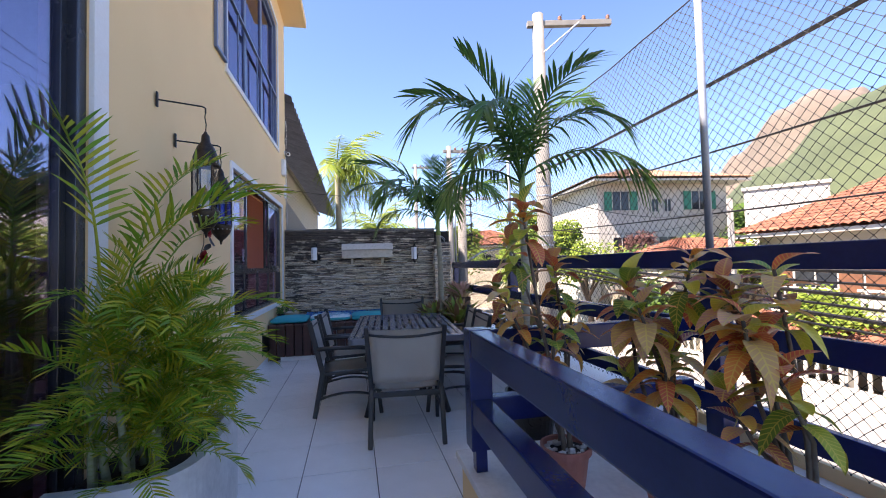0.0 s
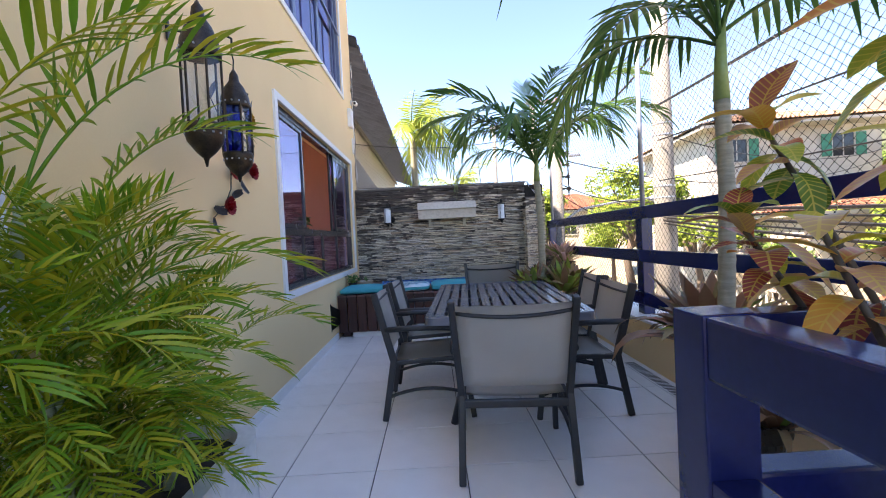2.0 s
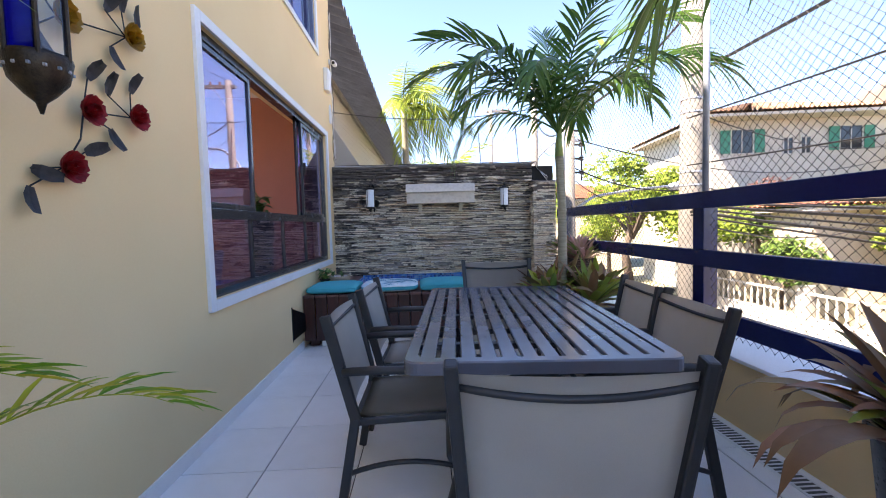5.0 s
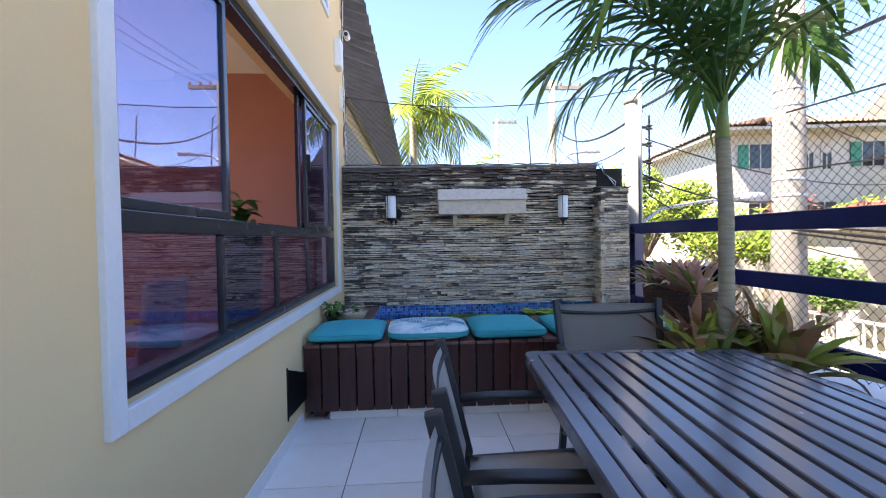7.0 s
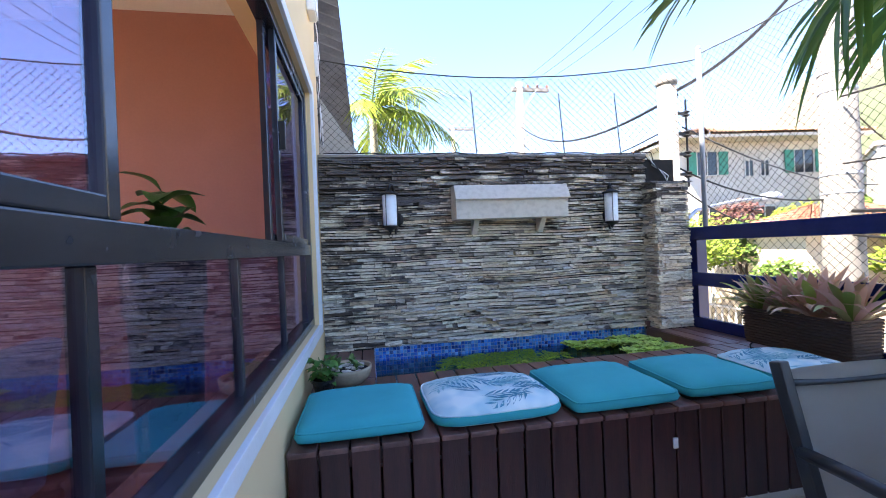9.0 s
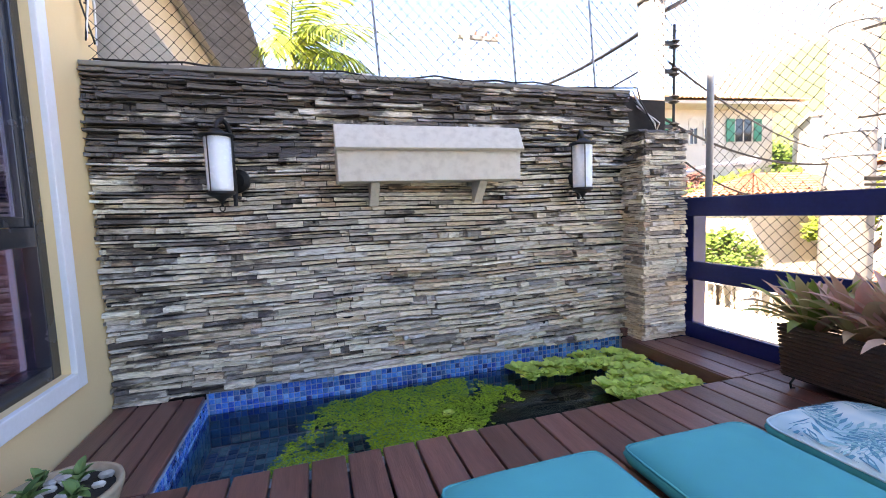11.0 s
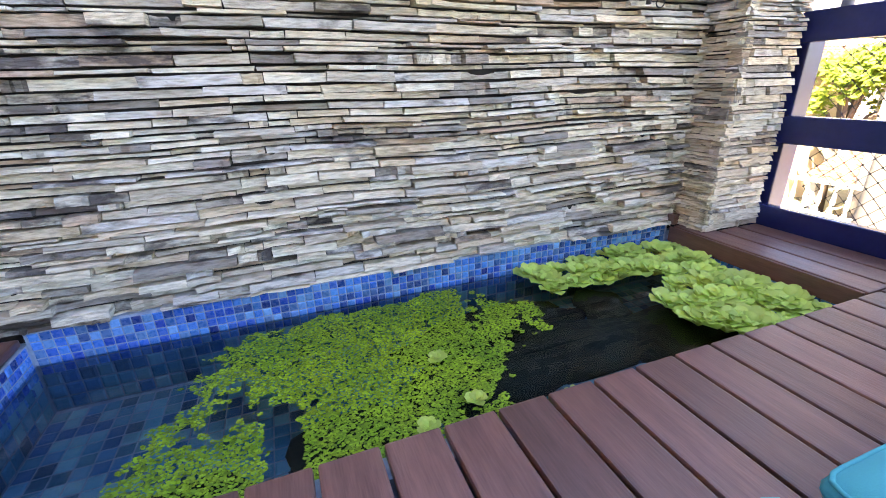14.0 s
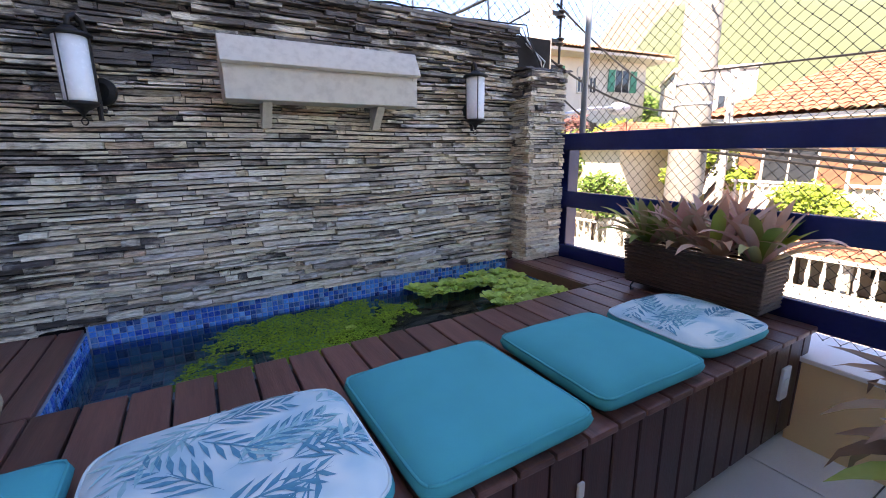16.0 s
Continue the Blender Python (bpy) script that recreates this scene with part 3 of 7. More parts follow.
def net(name, a, b, h0, h1, sag, pitch, label):
    """A diamond net between two upright lines: cords of three sides with knots, hung from a sagging head rope."""
    a, b = Vector(a), Vector(b)
    L = (b - a).length
    d = (b - a) / L
    side = Vector((d.y, -d.x, 0))
    top = lambda s: h1 - sag * 4 * (s / L) * (1 - s / L)
    verts, faces = [], []

    def pt(s, z):
        w = 0.02 * noise.noise(Vector((s * 1.3, z * 1.5, L))) + 0.006 * noise.noise(Vector((s * 7, z * 7, L)))
        return a + d * (s + 0.01 * noise.noise(Vector((s * 5, z * 5, 3 + L)))) + side * w + Vector((0, 0, z + 0.008 * noise.noise(Vector((s * 4, z * 6, 9)))))

    def cord(p, q, r=0.0016):
        u = (q - p).normalized()
        n1 = u.orthogonal().normalized()
        n2 = u.cross(n1)
        i = len(verts)
        for e in (p, q):
            for k in range(3):
                an = 2.094 * k
                verts.append(e + (n1 * math.cos(an) + n2 * math.sin(an)) * r)
        for k in range(3):
            faces.append((i + k, i + (k + 1) % 3, i + 3 + (k + 1) % 3, i + 3 + k))

    rows = int((h1 - h0) / (pitch / 2)) + 1
    cols = int(L / pitch) + 1
    for r in range(rows):
        for c in range(cols + 1):
            s = (c + 0.5 * (r % 2)) * pitch
            z = h0 + r * pitch / 2
            if s > L or z > top(min(s, L)):
                continue
            p = pt(s, z)
            for ds in (-0.5, 0.5):
                s2, z2 = s + ds * pitch, z + pitch / 2
                if 0 <= s2 <= L and z2 <= top(s2) + pitch * 0.4:
                    cord(p, pt(s2, min(z2, top(s2))))
            cord(p - Vector((0, 0, 0.0035)), p + Vector((0, 0, 0.004)), 0.0036)
    me = bpy.data.meshes.new(name)
    me.from_pydata([tuple(v) for v in verts], [], faces)
    me.materials.append(NET)
    t = thing(name, pose(0, 0, 0), label, "net")
    o = new("mesh", me)
    o.parent = t
    tagged(o, kind="stuff")
    part("head_rope", tubed([tuple(pt(s, top(s))) for s in [L * i / 24 for i in range(25)]], 0.005, 6), NET, t)
    return t


NX = RX + 0.10
net("safety_net", (NX, -1.4, 0), (NX, 2.27, 0), 0.46, 2.95, 0.05, 0.062, "dark cord safety net strung above the blue railing")
net("safety_net", (NX, 2.27, 0), (NX, 5.40, 0), 0.46, 2.95, 0.05, 0.062, "dark cord safety net strung above the blue railing")
net("safety_net", (NX, 5.40, 0), (NX, 8.42, 0), 0.46, 2.95, 0.06, 0.062, "dark cord safety net strung above the blue railing")
net("safety_net", (WX + 0.02, SY + 0.09, 0), (NX - 0.02, SY - 0.2, 0), 2.09, 2.92, 0.16, 0.062, "dark cord safety net strung above the stone wall")


# ---- table and chairs ----
tb = thing("patio_table", pose(0.27, 4.965, 0, 0, 0, -4.3), "grey painted metal patio table with a slatted top", "table")
bm = bmesh.new()
W2, L2, R = 0.53, 0.935, 0.055
outline = []
for cx, cy, a0 in ((W2 - R, L2 - R, 0), (-W2 + R, L2 - R, 90), (-W2 + R, -L2 + R, 180), (W2 - R, -L2 + R, 270)):
    outline += [(cx + R * math.cos(radians(a0 + 15 * k)), cy + R * math.sin(radians(a0 + 15 * k))) for k in range(7)]
n = len(outline)
inner_o = [(x * (1 - 0.05 / W2), y * (1 - 0.05 / L2)) for x, y in outline]
rows = [[bm.verts.new((x, y, z)) for x, y in o] for o, z in ((outline, 0.692), (outline, 0.738), ([(x * 0.992, y * 0.996) for x, y in outline], 0.745), (inner_o, 0.745), (inner_o, 0.692))]
for a, b in zip(rows, rows[1:] + rows[:1]):
    for k in range(n):
        bm.faces.new((a[k], a[(k + 1) % n], b[(k + 1) % n], b[k]))
part("rim", bm, TABLE_GREY, tb)
sl = (2 * W2 - 0.10) / 12
for k in range(12):
    x = -W2 + 0.05 + k * sl
    part("slat", boxed((x + 0.0095, -L2 + 0.047, 0.722), (x + sl - 0.0095, L2 - 0.047, 0.7435), 0.004, seg=1), TABLE_GREY, tb)
for y in (-0.6, 0.0, 0.6):
    part("cross_bar", boxed((-W2 + 0.05, y - 0.02, 0.695), (W2 - 0.05, y + 0.02, 0.72)), ALU_DARK, tb)
for sx in (-1, 1):
    for sy in (-1, 1):
        part("leg", tubed([(sx * 0.24, sy * 0.72, 0.70), (sx * 0.27, sy * 0.73, 0.5), (sx * 0.31, sy * 0.74, 0.25), (sx * 0.38, sy * 0.76, 0.0)], 0.026, 8), ALU_DARK, tb, smooth=True)
    part("stretcher", tubed(arc((sx * 0.29, -0.73, 0.34), (sx * 0.29, 0.73, 0.34), 0.10), 0.014, 6), ALU_DARK, tb, smooth=True)
for sy in (-1, 1):
    part("stretcher", tubed(arc((-0.27, sy * 0.73, 0.5), (0.27, sy * 0.73, 0.5), 0.12), 0.014, 6), ALU_DARK, tb, smooth=True)


def bar(a, b, w, d):
    """A flat-sided bar between two points, w across and d deep."""
    a, b = Vector(a), Vector(b)
    u = (b - a).normalized()
    x = Vector((1, 0, 0))
    x = (x - u * x.dot(u)).normalized()
    m = Matrix((x, u.cross(x), u)).transposed().to_4x4()
    m.translation = a
    return boxed((-w / 2, -d / 2, 0), (w / 2, d / 2, (b - a).length), min(w, d) * 0.22, m)


def sling(bm, rows, thick):
    """A sheet of fabric through rows of points."""
    vs = [[bm.verts.new(p) for p in r] for r in rows]
    for a, b in zip(vs, vs[1:]):
        for k in range(len(a) - 1):
            bm.faces.new((a[k], a[k + 1], b[k + 1], b[k]))
    bmesh.ops.solidify(bm, geom=bm.faces[:], thickness=thick)


def sling_chair(m, label, first=None):
    if first is not None:
        o = copy_thing(first, m)
        o["label"] = label
        return o
    t = thing("patio_chair", m, label, "chair", "chairs round the table")
    for s in (-1, 1):
        part("leg", bar((s * 0.285, -0.30, 0), (s * 0.272, -0.225, 0.44), 0.036, 0.042), ALU_DARK, t)
        part("back_post", bar((s * 0.272, -0.225, 0.43), (s * 0.300, -0.335, 0.93), 0.034, 0.046), ALU_DARK, t)
        part("leg", bar((s * 0.29, 0.31, 0), (s * 0.282, 0.235, 0.645), 0.032, 0.036), ALU_DARK, t)
        part("armrest", tubed([(s * 0.297, -0.27, 0.665), (s * 0.305, -0.12, 0.672), (s * 0.308, 0.10, 0.668), (s * 0.303, 0.25, 0.652), (s * 0.298, 0.285, 0.63)], 0.021, 8), ALU_DARK, t, smooth=True)
        part("seat_rail", bar((s * 0.258, -0.225, 0.41), (s * 0.262, 0.27, 0.435), 0.026, 0.03), ALU_DARK, t)
        part("side_stretcher", tubed(arc((s * 0.281, -0.27, 0.17), (s * 0.288, 0.285, 0.17), 0.055), 0.012, 6), ALU_DARK, t, smooth=True)
    part("cross_bar", boxed((-0.268, -0.25, 0.365), (0.268, -0.222, 0.405), 0.005), ALU_DARK, t)
    part("front_bar", boxed((-0.268, 0.245, 0.40), (0.268, 0.272, 0.435), 0.005), ALU_DARK, t)
    part("top_bar", tubed([(s * 0.29, -0.318 - 0.03 * (1 - s * s), 0.865 - 0.022 * (1 - s * s)) for s in [-1 + i / 6 for i in range(13)]], 0.011, 6), ALU_DARK, t, smooth=True)
    bm = bmesh.new()
    rows = []
    for i in range(9):
        v = i / 8
        z, y = 0.475 + v * 0.425, -0.232 - v * 0.098
        rows.append([((0.262 + 0.02 * v) * u, y - 0.028 * (1 - u * u) * (0.6 + 0.4 * v), z) for u in [-1 + k / 4 for k in range(9)]])
    sling(bm, rows, 0.004)
    part("back_sling", bm, SLING, t, smooth=True)
    bm = bmesh.new()
    rows = []
    for i in range(9):
        v = i / 8
        rows.append([(0.25 * u, -0.22 + 0.49 * v, 0.428 + 0.02 * v - 0.03 * (1 - u * u) * math.sin(math.pi * min(v + 0.15, 1)) + (-0.02 * max(0, v - 0.85) / 0.15)) for u in [-1 + k / 4 for k in range(9)]])
    sling(bm, rows, 0.004)
    part("seat_sling", bm, SLING, t, smooth=True)
    return t


c1 = sling_chair(pose(0.15, 3.80, 0, 0, 0, -5), "charcoal aluminium armchair with grey mesh sling, drawn up to the table")
S = Matrix.Diagonal((1, 1, 0.945, 1))
for x, y, rz, s, lab in (
    (-0.33, 4.62, -91, S, "charcoal aluminium armchair with grey mesh sling, tucked under the table"),
    (-0.29, 5.35, -93, S, "charcoal aluminium armchair with grey mesh sling, tucked under the table"),
    (0.72, 4.50, 88, S, "charcoal aluminium armchair with grey mesh sling beside the parapet"),
    (0.79, 5.09, 86, S, "charcoal aluminium armchair with grey mesh sling beside the parapet"),
    (0.39, 6.00, 177, Matrix.Identity(4), "charcoal aluminium armchair with grey mesh sling, back to the bench"),
):
    o = sling_chair(pose(x, y, 0, 0, 0, rz), lab, c1)
    o.scale = (1, 1, s[2][2])

# ---- cushions on the bench ----
PATTERN = bpy.data.materials.new("leaf_print_canvas")
PATTERN.use_nodes = True
nt = PATTERN.node_tree
pr = nt.nodes["Principled BSDF"]
pr.inputs["Roughness"].default_value = 0.85
co = nt.nodes.new("ShaderNodeTexCoord")
geo = nt.nodes.new("ShaderNodeNewGeometry")
vo = nt.nodes.new("ShaderNodeTexNoise")
vo.inputs["Scale"].default_value = 9
vo.inputs["Detail"].default_value = 1
nt.links.new(co.outputs["Object"], vo.inputs["Vector"])
rp = nt.nodes.new("ShaderNodeValToRGB")
rp.color_ramp.elements[0].position, rp.color_ramp.elements[1].position = 0.38, 0.62
rp.color_ramp.elements[0].color = (0.42, 0.66, 0.74, 1)
rp.color_ramp.elements[1].color = (0.70, 0.83, 0.84, 1)
nt.links.new(vo.outputs["Fac"], rp.inputs["Fac"])
nt.links.new(rp.outputs[0], pr.inputs["Base Color"])
PRINT_INKS = [mat("blue_leaf_ink", (0.05, 0.24, 0.36), (0.09, 0.34, 0.46), 30, 0.85, 0), mat("pale_teal_ink", (0.22, 0.50, 0.56), (0.3, 0.58, 0.64), 30, 0.85, 0)]


def cushion(x0, x1, y0, y1, h, rz, print_side, round_r, label, seed):
    """A stuffed square cushion with rounded rims and a welt; the printed ones have leaf sprigs on top."""
    cx, cy, wx, wy = (x0 + x1) / 2, (y0 + y1) / 2, (x1 - x0) / 2, (y1 - y0) / 2
    t = thing("seat_cushion", pose(cx, cy, 0.557, 0, 0, rz), label, "cushion", "cushions on the bench")
    bm = bmesh.new()
    N = 18
    grid = []

    def place(u, v, z, grow=1.0):
        p = 16.0 if round_r < 0.05 else 6.0
        k = (abs(u) ** p + abs(v) ** p) ** (1 / p)
        e = max(abs(u), abs(v))
        f = e / k if k > 1e-6 else 1
        return Vector((u * wx * f * grow, v * wy * f * grow, z))
    top, bot = [], []
    for i in range(N + 1):
        ra, rb = [], []
        for j in range(N + 1):
            u, v = -1 + 2 * i / N, -1 + 2 * j / N
            puff = (1 - abs(u) ** 4) * (1 - abs(v) ** 4)
            wob = 0.004 * noise.noise(Vector((u * 2 + seed, v * 2, seed)))
            ra.append(bm.verts.new(place(u, v, h * (0.62 + 0.38 * puff ** 0.5) + wob)))
            rb.append(bm.verts.new(place(u, v, h * 0.22 * (1 - puff ** 0.4))))
        top.append(ra)
        bot.append(rb)
    for i in range(N):
        for j in range(N):
            bm.faces.new((top[i][j], top[i + 1][j], top[i + 1][j + 1], top[i][j + 1]))
            bm.faces.new((bot[i][j], bot[i][j + 1], bot[i + 1][j + 1], bot[i + 1][j]))
    rim_t = [top[i][0] for i in range(N)] + [top[N][j] for j in range(N)] + [top[N - i][N] for i in range(N)] + [top[0][N - j] for j in range(N)]
    rim_b = [bot[i][0] for i in range(N)] + [bot[N][j] for j in range(N)] + [bot[N - i][N] for i in range(N)] + [bot[0][N - j] for j in range(N)]
    n = len(rim_t)
    mids = [bm.verts.new((a.co + b.co) / 2 + Vector((a.co.x * 0.03, a.co.y * 0.03, 0))) for a, b in zip(rim_t, rim_b)]
    for k in range(n):
        k2 = (k + 1) % n
        bm.faces.new((rim_t[k2], rim_t[k], mids[k], mids[k2])).material_index = 1 if print_side else 0
        bm.faces.new((mids[k2], mids[k], rim_b[k], rim_b[k2])).material_index = 1 if print_side else 0
    welt = [tuple(v.co) for v in rim_t] + [tuple(rim_t[0].co)]
    bmesh.ops.recalc_face_normals(bm, faces=bm.faces[:])
    cover = part("cover", bm, TEAL if not print_side else PATTERN, t, smooth=True)
    cover.data.materials.append(TEAL)
    part("piping", tubed(welt, 0.0045, 5), TEAL if not print_side else PATTERN, t, smooth=True)
    if print_side:
        rnd = random.Random(seed)
        for k in range(16):
            bm = bmesh.new()
            u0, v0, ang = rnd.uniform(-0.8, 0.8), rnd.uniform(-0.8, 0.8), rnd.uniform(-0.9, 0.9) + (math.pi if rnd.random() < 0.3 else 0)
            ln = rnd.uniform(0.20, 0.32)
            ca, sa = math.cos(ang), math.sin(ang)

            def on(px, py):
                u, v = u0 + (px * ca - py * sa) / wx, v0 + (px * sa + py * ca) / wy
                u, v = max(-0.97, min(0.97, u)), max(-0.97, min(0.97, v))
                puff = (1 - abs(u) ** 4) * (1 - abs(v) ** 4)
                wob = 0.004 * noise.noise(Vector((u * 2 + seed, v * 2, seed)))
                q = place(u, v, h * (0.62 + 0.38 * puff ** 0.5) + wob + 0.0016)
                return q

            def blade(p, q, w):
                dx, dy = q[0] - p[0], q[1] - p[1]
                l = math.hypot(dx, dy) or 1
                nx, ny = -dy / l * w, dx / l * w
                mx, my = (p[0] + q[0]) / 2, (p[1] + q[1]) / 2
                bm.faces.new([bm.verts.new(on(*c)) for c in (p, (mx - nx, my - ny), q, (mx + nx, my + ny))])
            blade((0, 0), (ln, 0), 0.0035)
            for j in range(6):
                b = ln * (0.12 + 0.14 * j)
                for sgn in (-1, 1):
                    bl = 0.105 * (1 - 0.07 * j)
                    blade((b, 0), (b + bl * 0.78, sgn * bl * 0.52), 0.0075)
            part("leaf_print", bm, PRINT_INKS[0 if rnd.random() < 0.45 else 1], t)
    return t


TL, PL = "plump teal canvas cushion lying on the wooden bench", "white cushion with blue leaf print lying on the bench"
cushion(-1.50, -0.975, 6.97, 7.49, 0.095, 0, False, 0.02, TL, 1)
cushion(-0.935, -0.335, 6.96, 7.48, 0.104, 1, True, 0.08, PL, 2)
cushion(-0.300, 0.235, 6.95, 7.50, 0.104, 1, False, 0.02, TL, 3)
cushion(0.312, 0.810, 6.97, 7.49, 0.098, -1.5, False, 0.02, TL, 4)
cushion(0.868, 1.345, 6.99, 7.465, 0.098, -2, True, 0.08, PL, 5)

# ---- bench, deck and pond ----
DZ = 0.555
PX0, PX1, PY0 = -1.15, 1.28, 7.885
bench = thing("wooden_bench", pose(0, 0, 0), "dark red stained wooden bench and deck round the pond", "bench")
pw = 0.1245
xs = [WX + 0.012 + i * pw for i in range(int((1.62 - WX) / pw) + 1)]
for x in xs:
    x1 = min(x + pw - 0.009, 1.655)
    if x1 - x < 0.03:
        continue
    part("deck_plank", boxed((x, 6.945, DZ - 0.024), (x1, PY0 - 0.002, DZ), 0.006, seg=2), DECK, bench)
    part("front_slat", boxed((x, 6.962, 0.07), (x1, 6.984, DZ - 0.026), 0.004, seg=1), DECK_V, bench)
for i in range(4):
    x = WX + 0.012 + i * 0.0945
    part("deck_plank", boxed((x, PY0 + 0.002, DZ - 0.024), (x + 0.087, SY - 0.01, DZ), 0.006), DECK, bench)
for i in range(3):
    x = PX1 + 0.006 + i * 0.125
    part("deck_plank", boxed((x, PY0 + 0.002, DZ - 0.024), (x + 0.116, 8.50 if i else SY - 0.03, DZ), 0.006), DECK, bench)
part("fascia", boxed((PX1 - 0.006, PY0 + 0.01, DZ - 0.075), (PX1 + 0.004, SY - 0.02, DZ - 0.004), 0.003), DECK, bench, "dark red edge board above the water")
part("back_ledge", boxed((PX1 + 0.003, SY - 0.028, DZ + 0.002), (1.34, SY + 0.01, DZ + 0.05), 0.004), DECK, bench)
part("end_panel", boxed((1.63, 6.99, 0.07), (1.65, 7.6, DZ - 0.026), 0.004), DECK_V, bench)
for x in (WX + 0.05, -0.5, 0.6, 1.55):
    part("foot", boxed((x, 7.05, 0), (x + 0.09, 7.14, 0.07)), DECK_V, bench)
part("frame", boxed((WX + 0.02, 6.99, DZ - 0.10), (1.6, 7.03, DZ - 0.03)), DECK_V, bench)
plinth = thing("tiled_plinth", pose(0, 0, 0), "white tiled plinth under the wooden bench", "plinth")
for k in range(6):
    x = -1.36 + k * 0.49
    part("tile", boxed((x, 7.0, 0.001), (x + 0.484, 7.05, 0.068), 0.003, seg=1), TILE, plinth)
t = thing("light_switch", pose(0.20, 6.957, 0.36), "small white switch plate on the bench front", "switch")
part("plate", boxed((-0.012, -0.006, 0), (0.012, 0.004, 0.05), 0.003), WHITE, t)
t = thing("socket_plate", pose(1.43, 6.957, 0.27), "white socket plate on the bench front", "socket")
part("plate", boxed((-0.035, -0.01, 0), (0.035, 0.004, 0.15), 0.006), WHITE, t)
part("socket", boxed((-0.015, -0.014, 0.05), (0.015, -0.009, 0.10), 0.004), WHITE, t)

# pond shell lined with small blue tiles
WATER_Z = 0.452
POND_BLUE = leafy("blue_glass_mosaic", [(0.008, 0.07, 0.42), (0.015, 0.18, 0.62), (0.06, 0.33, 0.74), (0.006, 0.03, 0.18), (0.16, 0.46, 0.78), (0.01, 0.11, 0.52)], 0.28, 0.0, 0.15, 0.5)
POND_DEEP = leafy("teal_glass_mosaic", [(0.03, 0.22, 0.36), (0.16, 0.46, 0.55), (0.012, 0.07, 0.15), (0.22, 0.54, 0.60), (0.03, 0.20, 0.42), (0.02, 0.11, 0.23)], 0.3, 0.0, 0.15)
POND_GROUT = mat("pale_grout", (0.34, 0.42, 0.52), (0.20, 0.27, 0.36), 30, 0.8, 0.1)
bm = bmesh.new()
box(bm, (PX0 - 0.06, PY0 - 0.06, 0.02), (PX1 + 0.06, SY + 0.02, 0.28))
box(bm, (PX0 - 0.06, PY0 - 0.06, 0.12), (PX0 - 0.004, SY + 0.02, DZ - 0.03))
box(bm, (PX1 + 0.006, PY0 - 0.06, 0.12), (PX1 + 0.06, SY + 0.02, DZ - 0.03))
box(bm, (PX0 - 0.004, PY0 - 0.06, 0.12), (PX1 + 0.006, PY0 - 0.008, DZ - 0.03))
box(bm, (PX0 - 0.004, SY + 0.004, 0.12), (PX1 + 0.006, SY + 0.028, DZ + 0.01))
pond = thing("garden_pond", pose(0, 0, 0), "sunken garden pond lined with small blue glass tiles", "pond")
part("shell", bm, POND_GROUT, pond)


def mosaic(cells, name, material):
    """Small square tiles, each a low pillow of its own, joined into one part."""
    verts, faces = [], []
    for o, u, v, n, s in cells:
        i = len(verts)
        for a, b, h in ((0, 0, 0), (s, 0, 0), (s, s, 0), (0, s, 0), (s * 0.12, s * 0.12, 1), (s * 0.88, s * 0.12, 1), (s * 0.88, s * 0.88, 1), (s * 0.12, s * 0.88, 1)):
            verts.append(tuple(o + u * a + v * b + n * (0.003 * h)))
        faces += [(i + 4, i + 5, i + 6, i + 7)] + [(i + k, i + (k + 1) % 4, i + 4 + (k + 1) % 4, i + 4 + k) for k in range(4)]
    me = bpy.data.meshes.new(name)
    me.from_pydata(verts, [], faces)
    me.materials.append(material)
    o = new(name, me)
    o.parent = pond
    return tagged(o, kind="stuff")


X, Y, Z = Vector((1, 0, 0)), Vector((0, 1, 0)), Vector((0, 0, 1))
tp, ts = 0.0285, 0.0255
cells = []
for i in range(int((PX1 - PX0) / tp)):
    for j in range(5):
        cells.append((Vector((PX0 + 0.004 + i * tp, SY + 0.004, DZ + 0.004 - (j + 1) * tp)), X, Z, -Y, ts))
for i in range(int((SY - PY0) / tp)):
    for j in range(5):
        cells.append((Vector((PX0 - 0.004, PY0 + i * tp, DZ - 0.03 - (j + 1) * tp)), Y, Z, X, ts))
        cells.append((Vector((PX1 - 0.001, PY0 + i * tp, DZ - 0.07 - (j + 1) * tp)), Y, Z, -X, ts))
mosaic(cells, "waterline_tiles", POND_BLUE)
cells = []
tp2 = 0.045
for i in range(int((PX1 - PX0) / tp2)):
    for j in range(int((SY - PY0) / tp2)):
        cells.append((Vector((PX0 + i * tp2, PY0 + j * tp2, 0.281)), X, Y, Z, 0.041))
    for j in range(3):
        cells.append((Vector((PX0 + i * tp2, SY + 0.003, 0.285 + j * tp2)), X, Z, -Y, 0.041))
for i in range(int((SY - PY0) / tp2)):
    for j in range(3):
        cells.append((Vector((PX0 - 0.003, PY0 + i * tp2, 0.285 + j * tp2)), Y, Z, X, 0.041))
mosaic(cells, "basin_tiles", POND_DEEP)

WATER = glass_mat("pond_water", (0.46, 0.62, 0.68), 1.33, True)
bm = bmesh.new()
rows = [[bm.verts.new((PX0 - 0.002 + (PX1 - PX0 + 0.006) * i / 60, PY0 - 0.006 + (SY - PY0 + 0.008) * j / 20, WATER_Z + 0.0006 * noise.noise(Vector((i * 0.4, j * 0.4, 2))))) for j in range(21)] for i in range(61)]
for a, b in zip(rows, rows[1:]):
    for k in range(20):
        bm.faces.new((a[k], b[k], b[k + 1], a[k + 1]))
w = part("water", bm, WATER, pond, "still dark pond water", True)
w.visible_shadow = False
SILT = mat("dark_silt", (0.018, 0.016, 0.010), (0.008, 0.008, 0.005), 6, 0.9, 0.5)
rnd = random.Random(7)
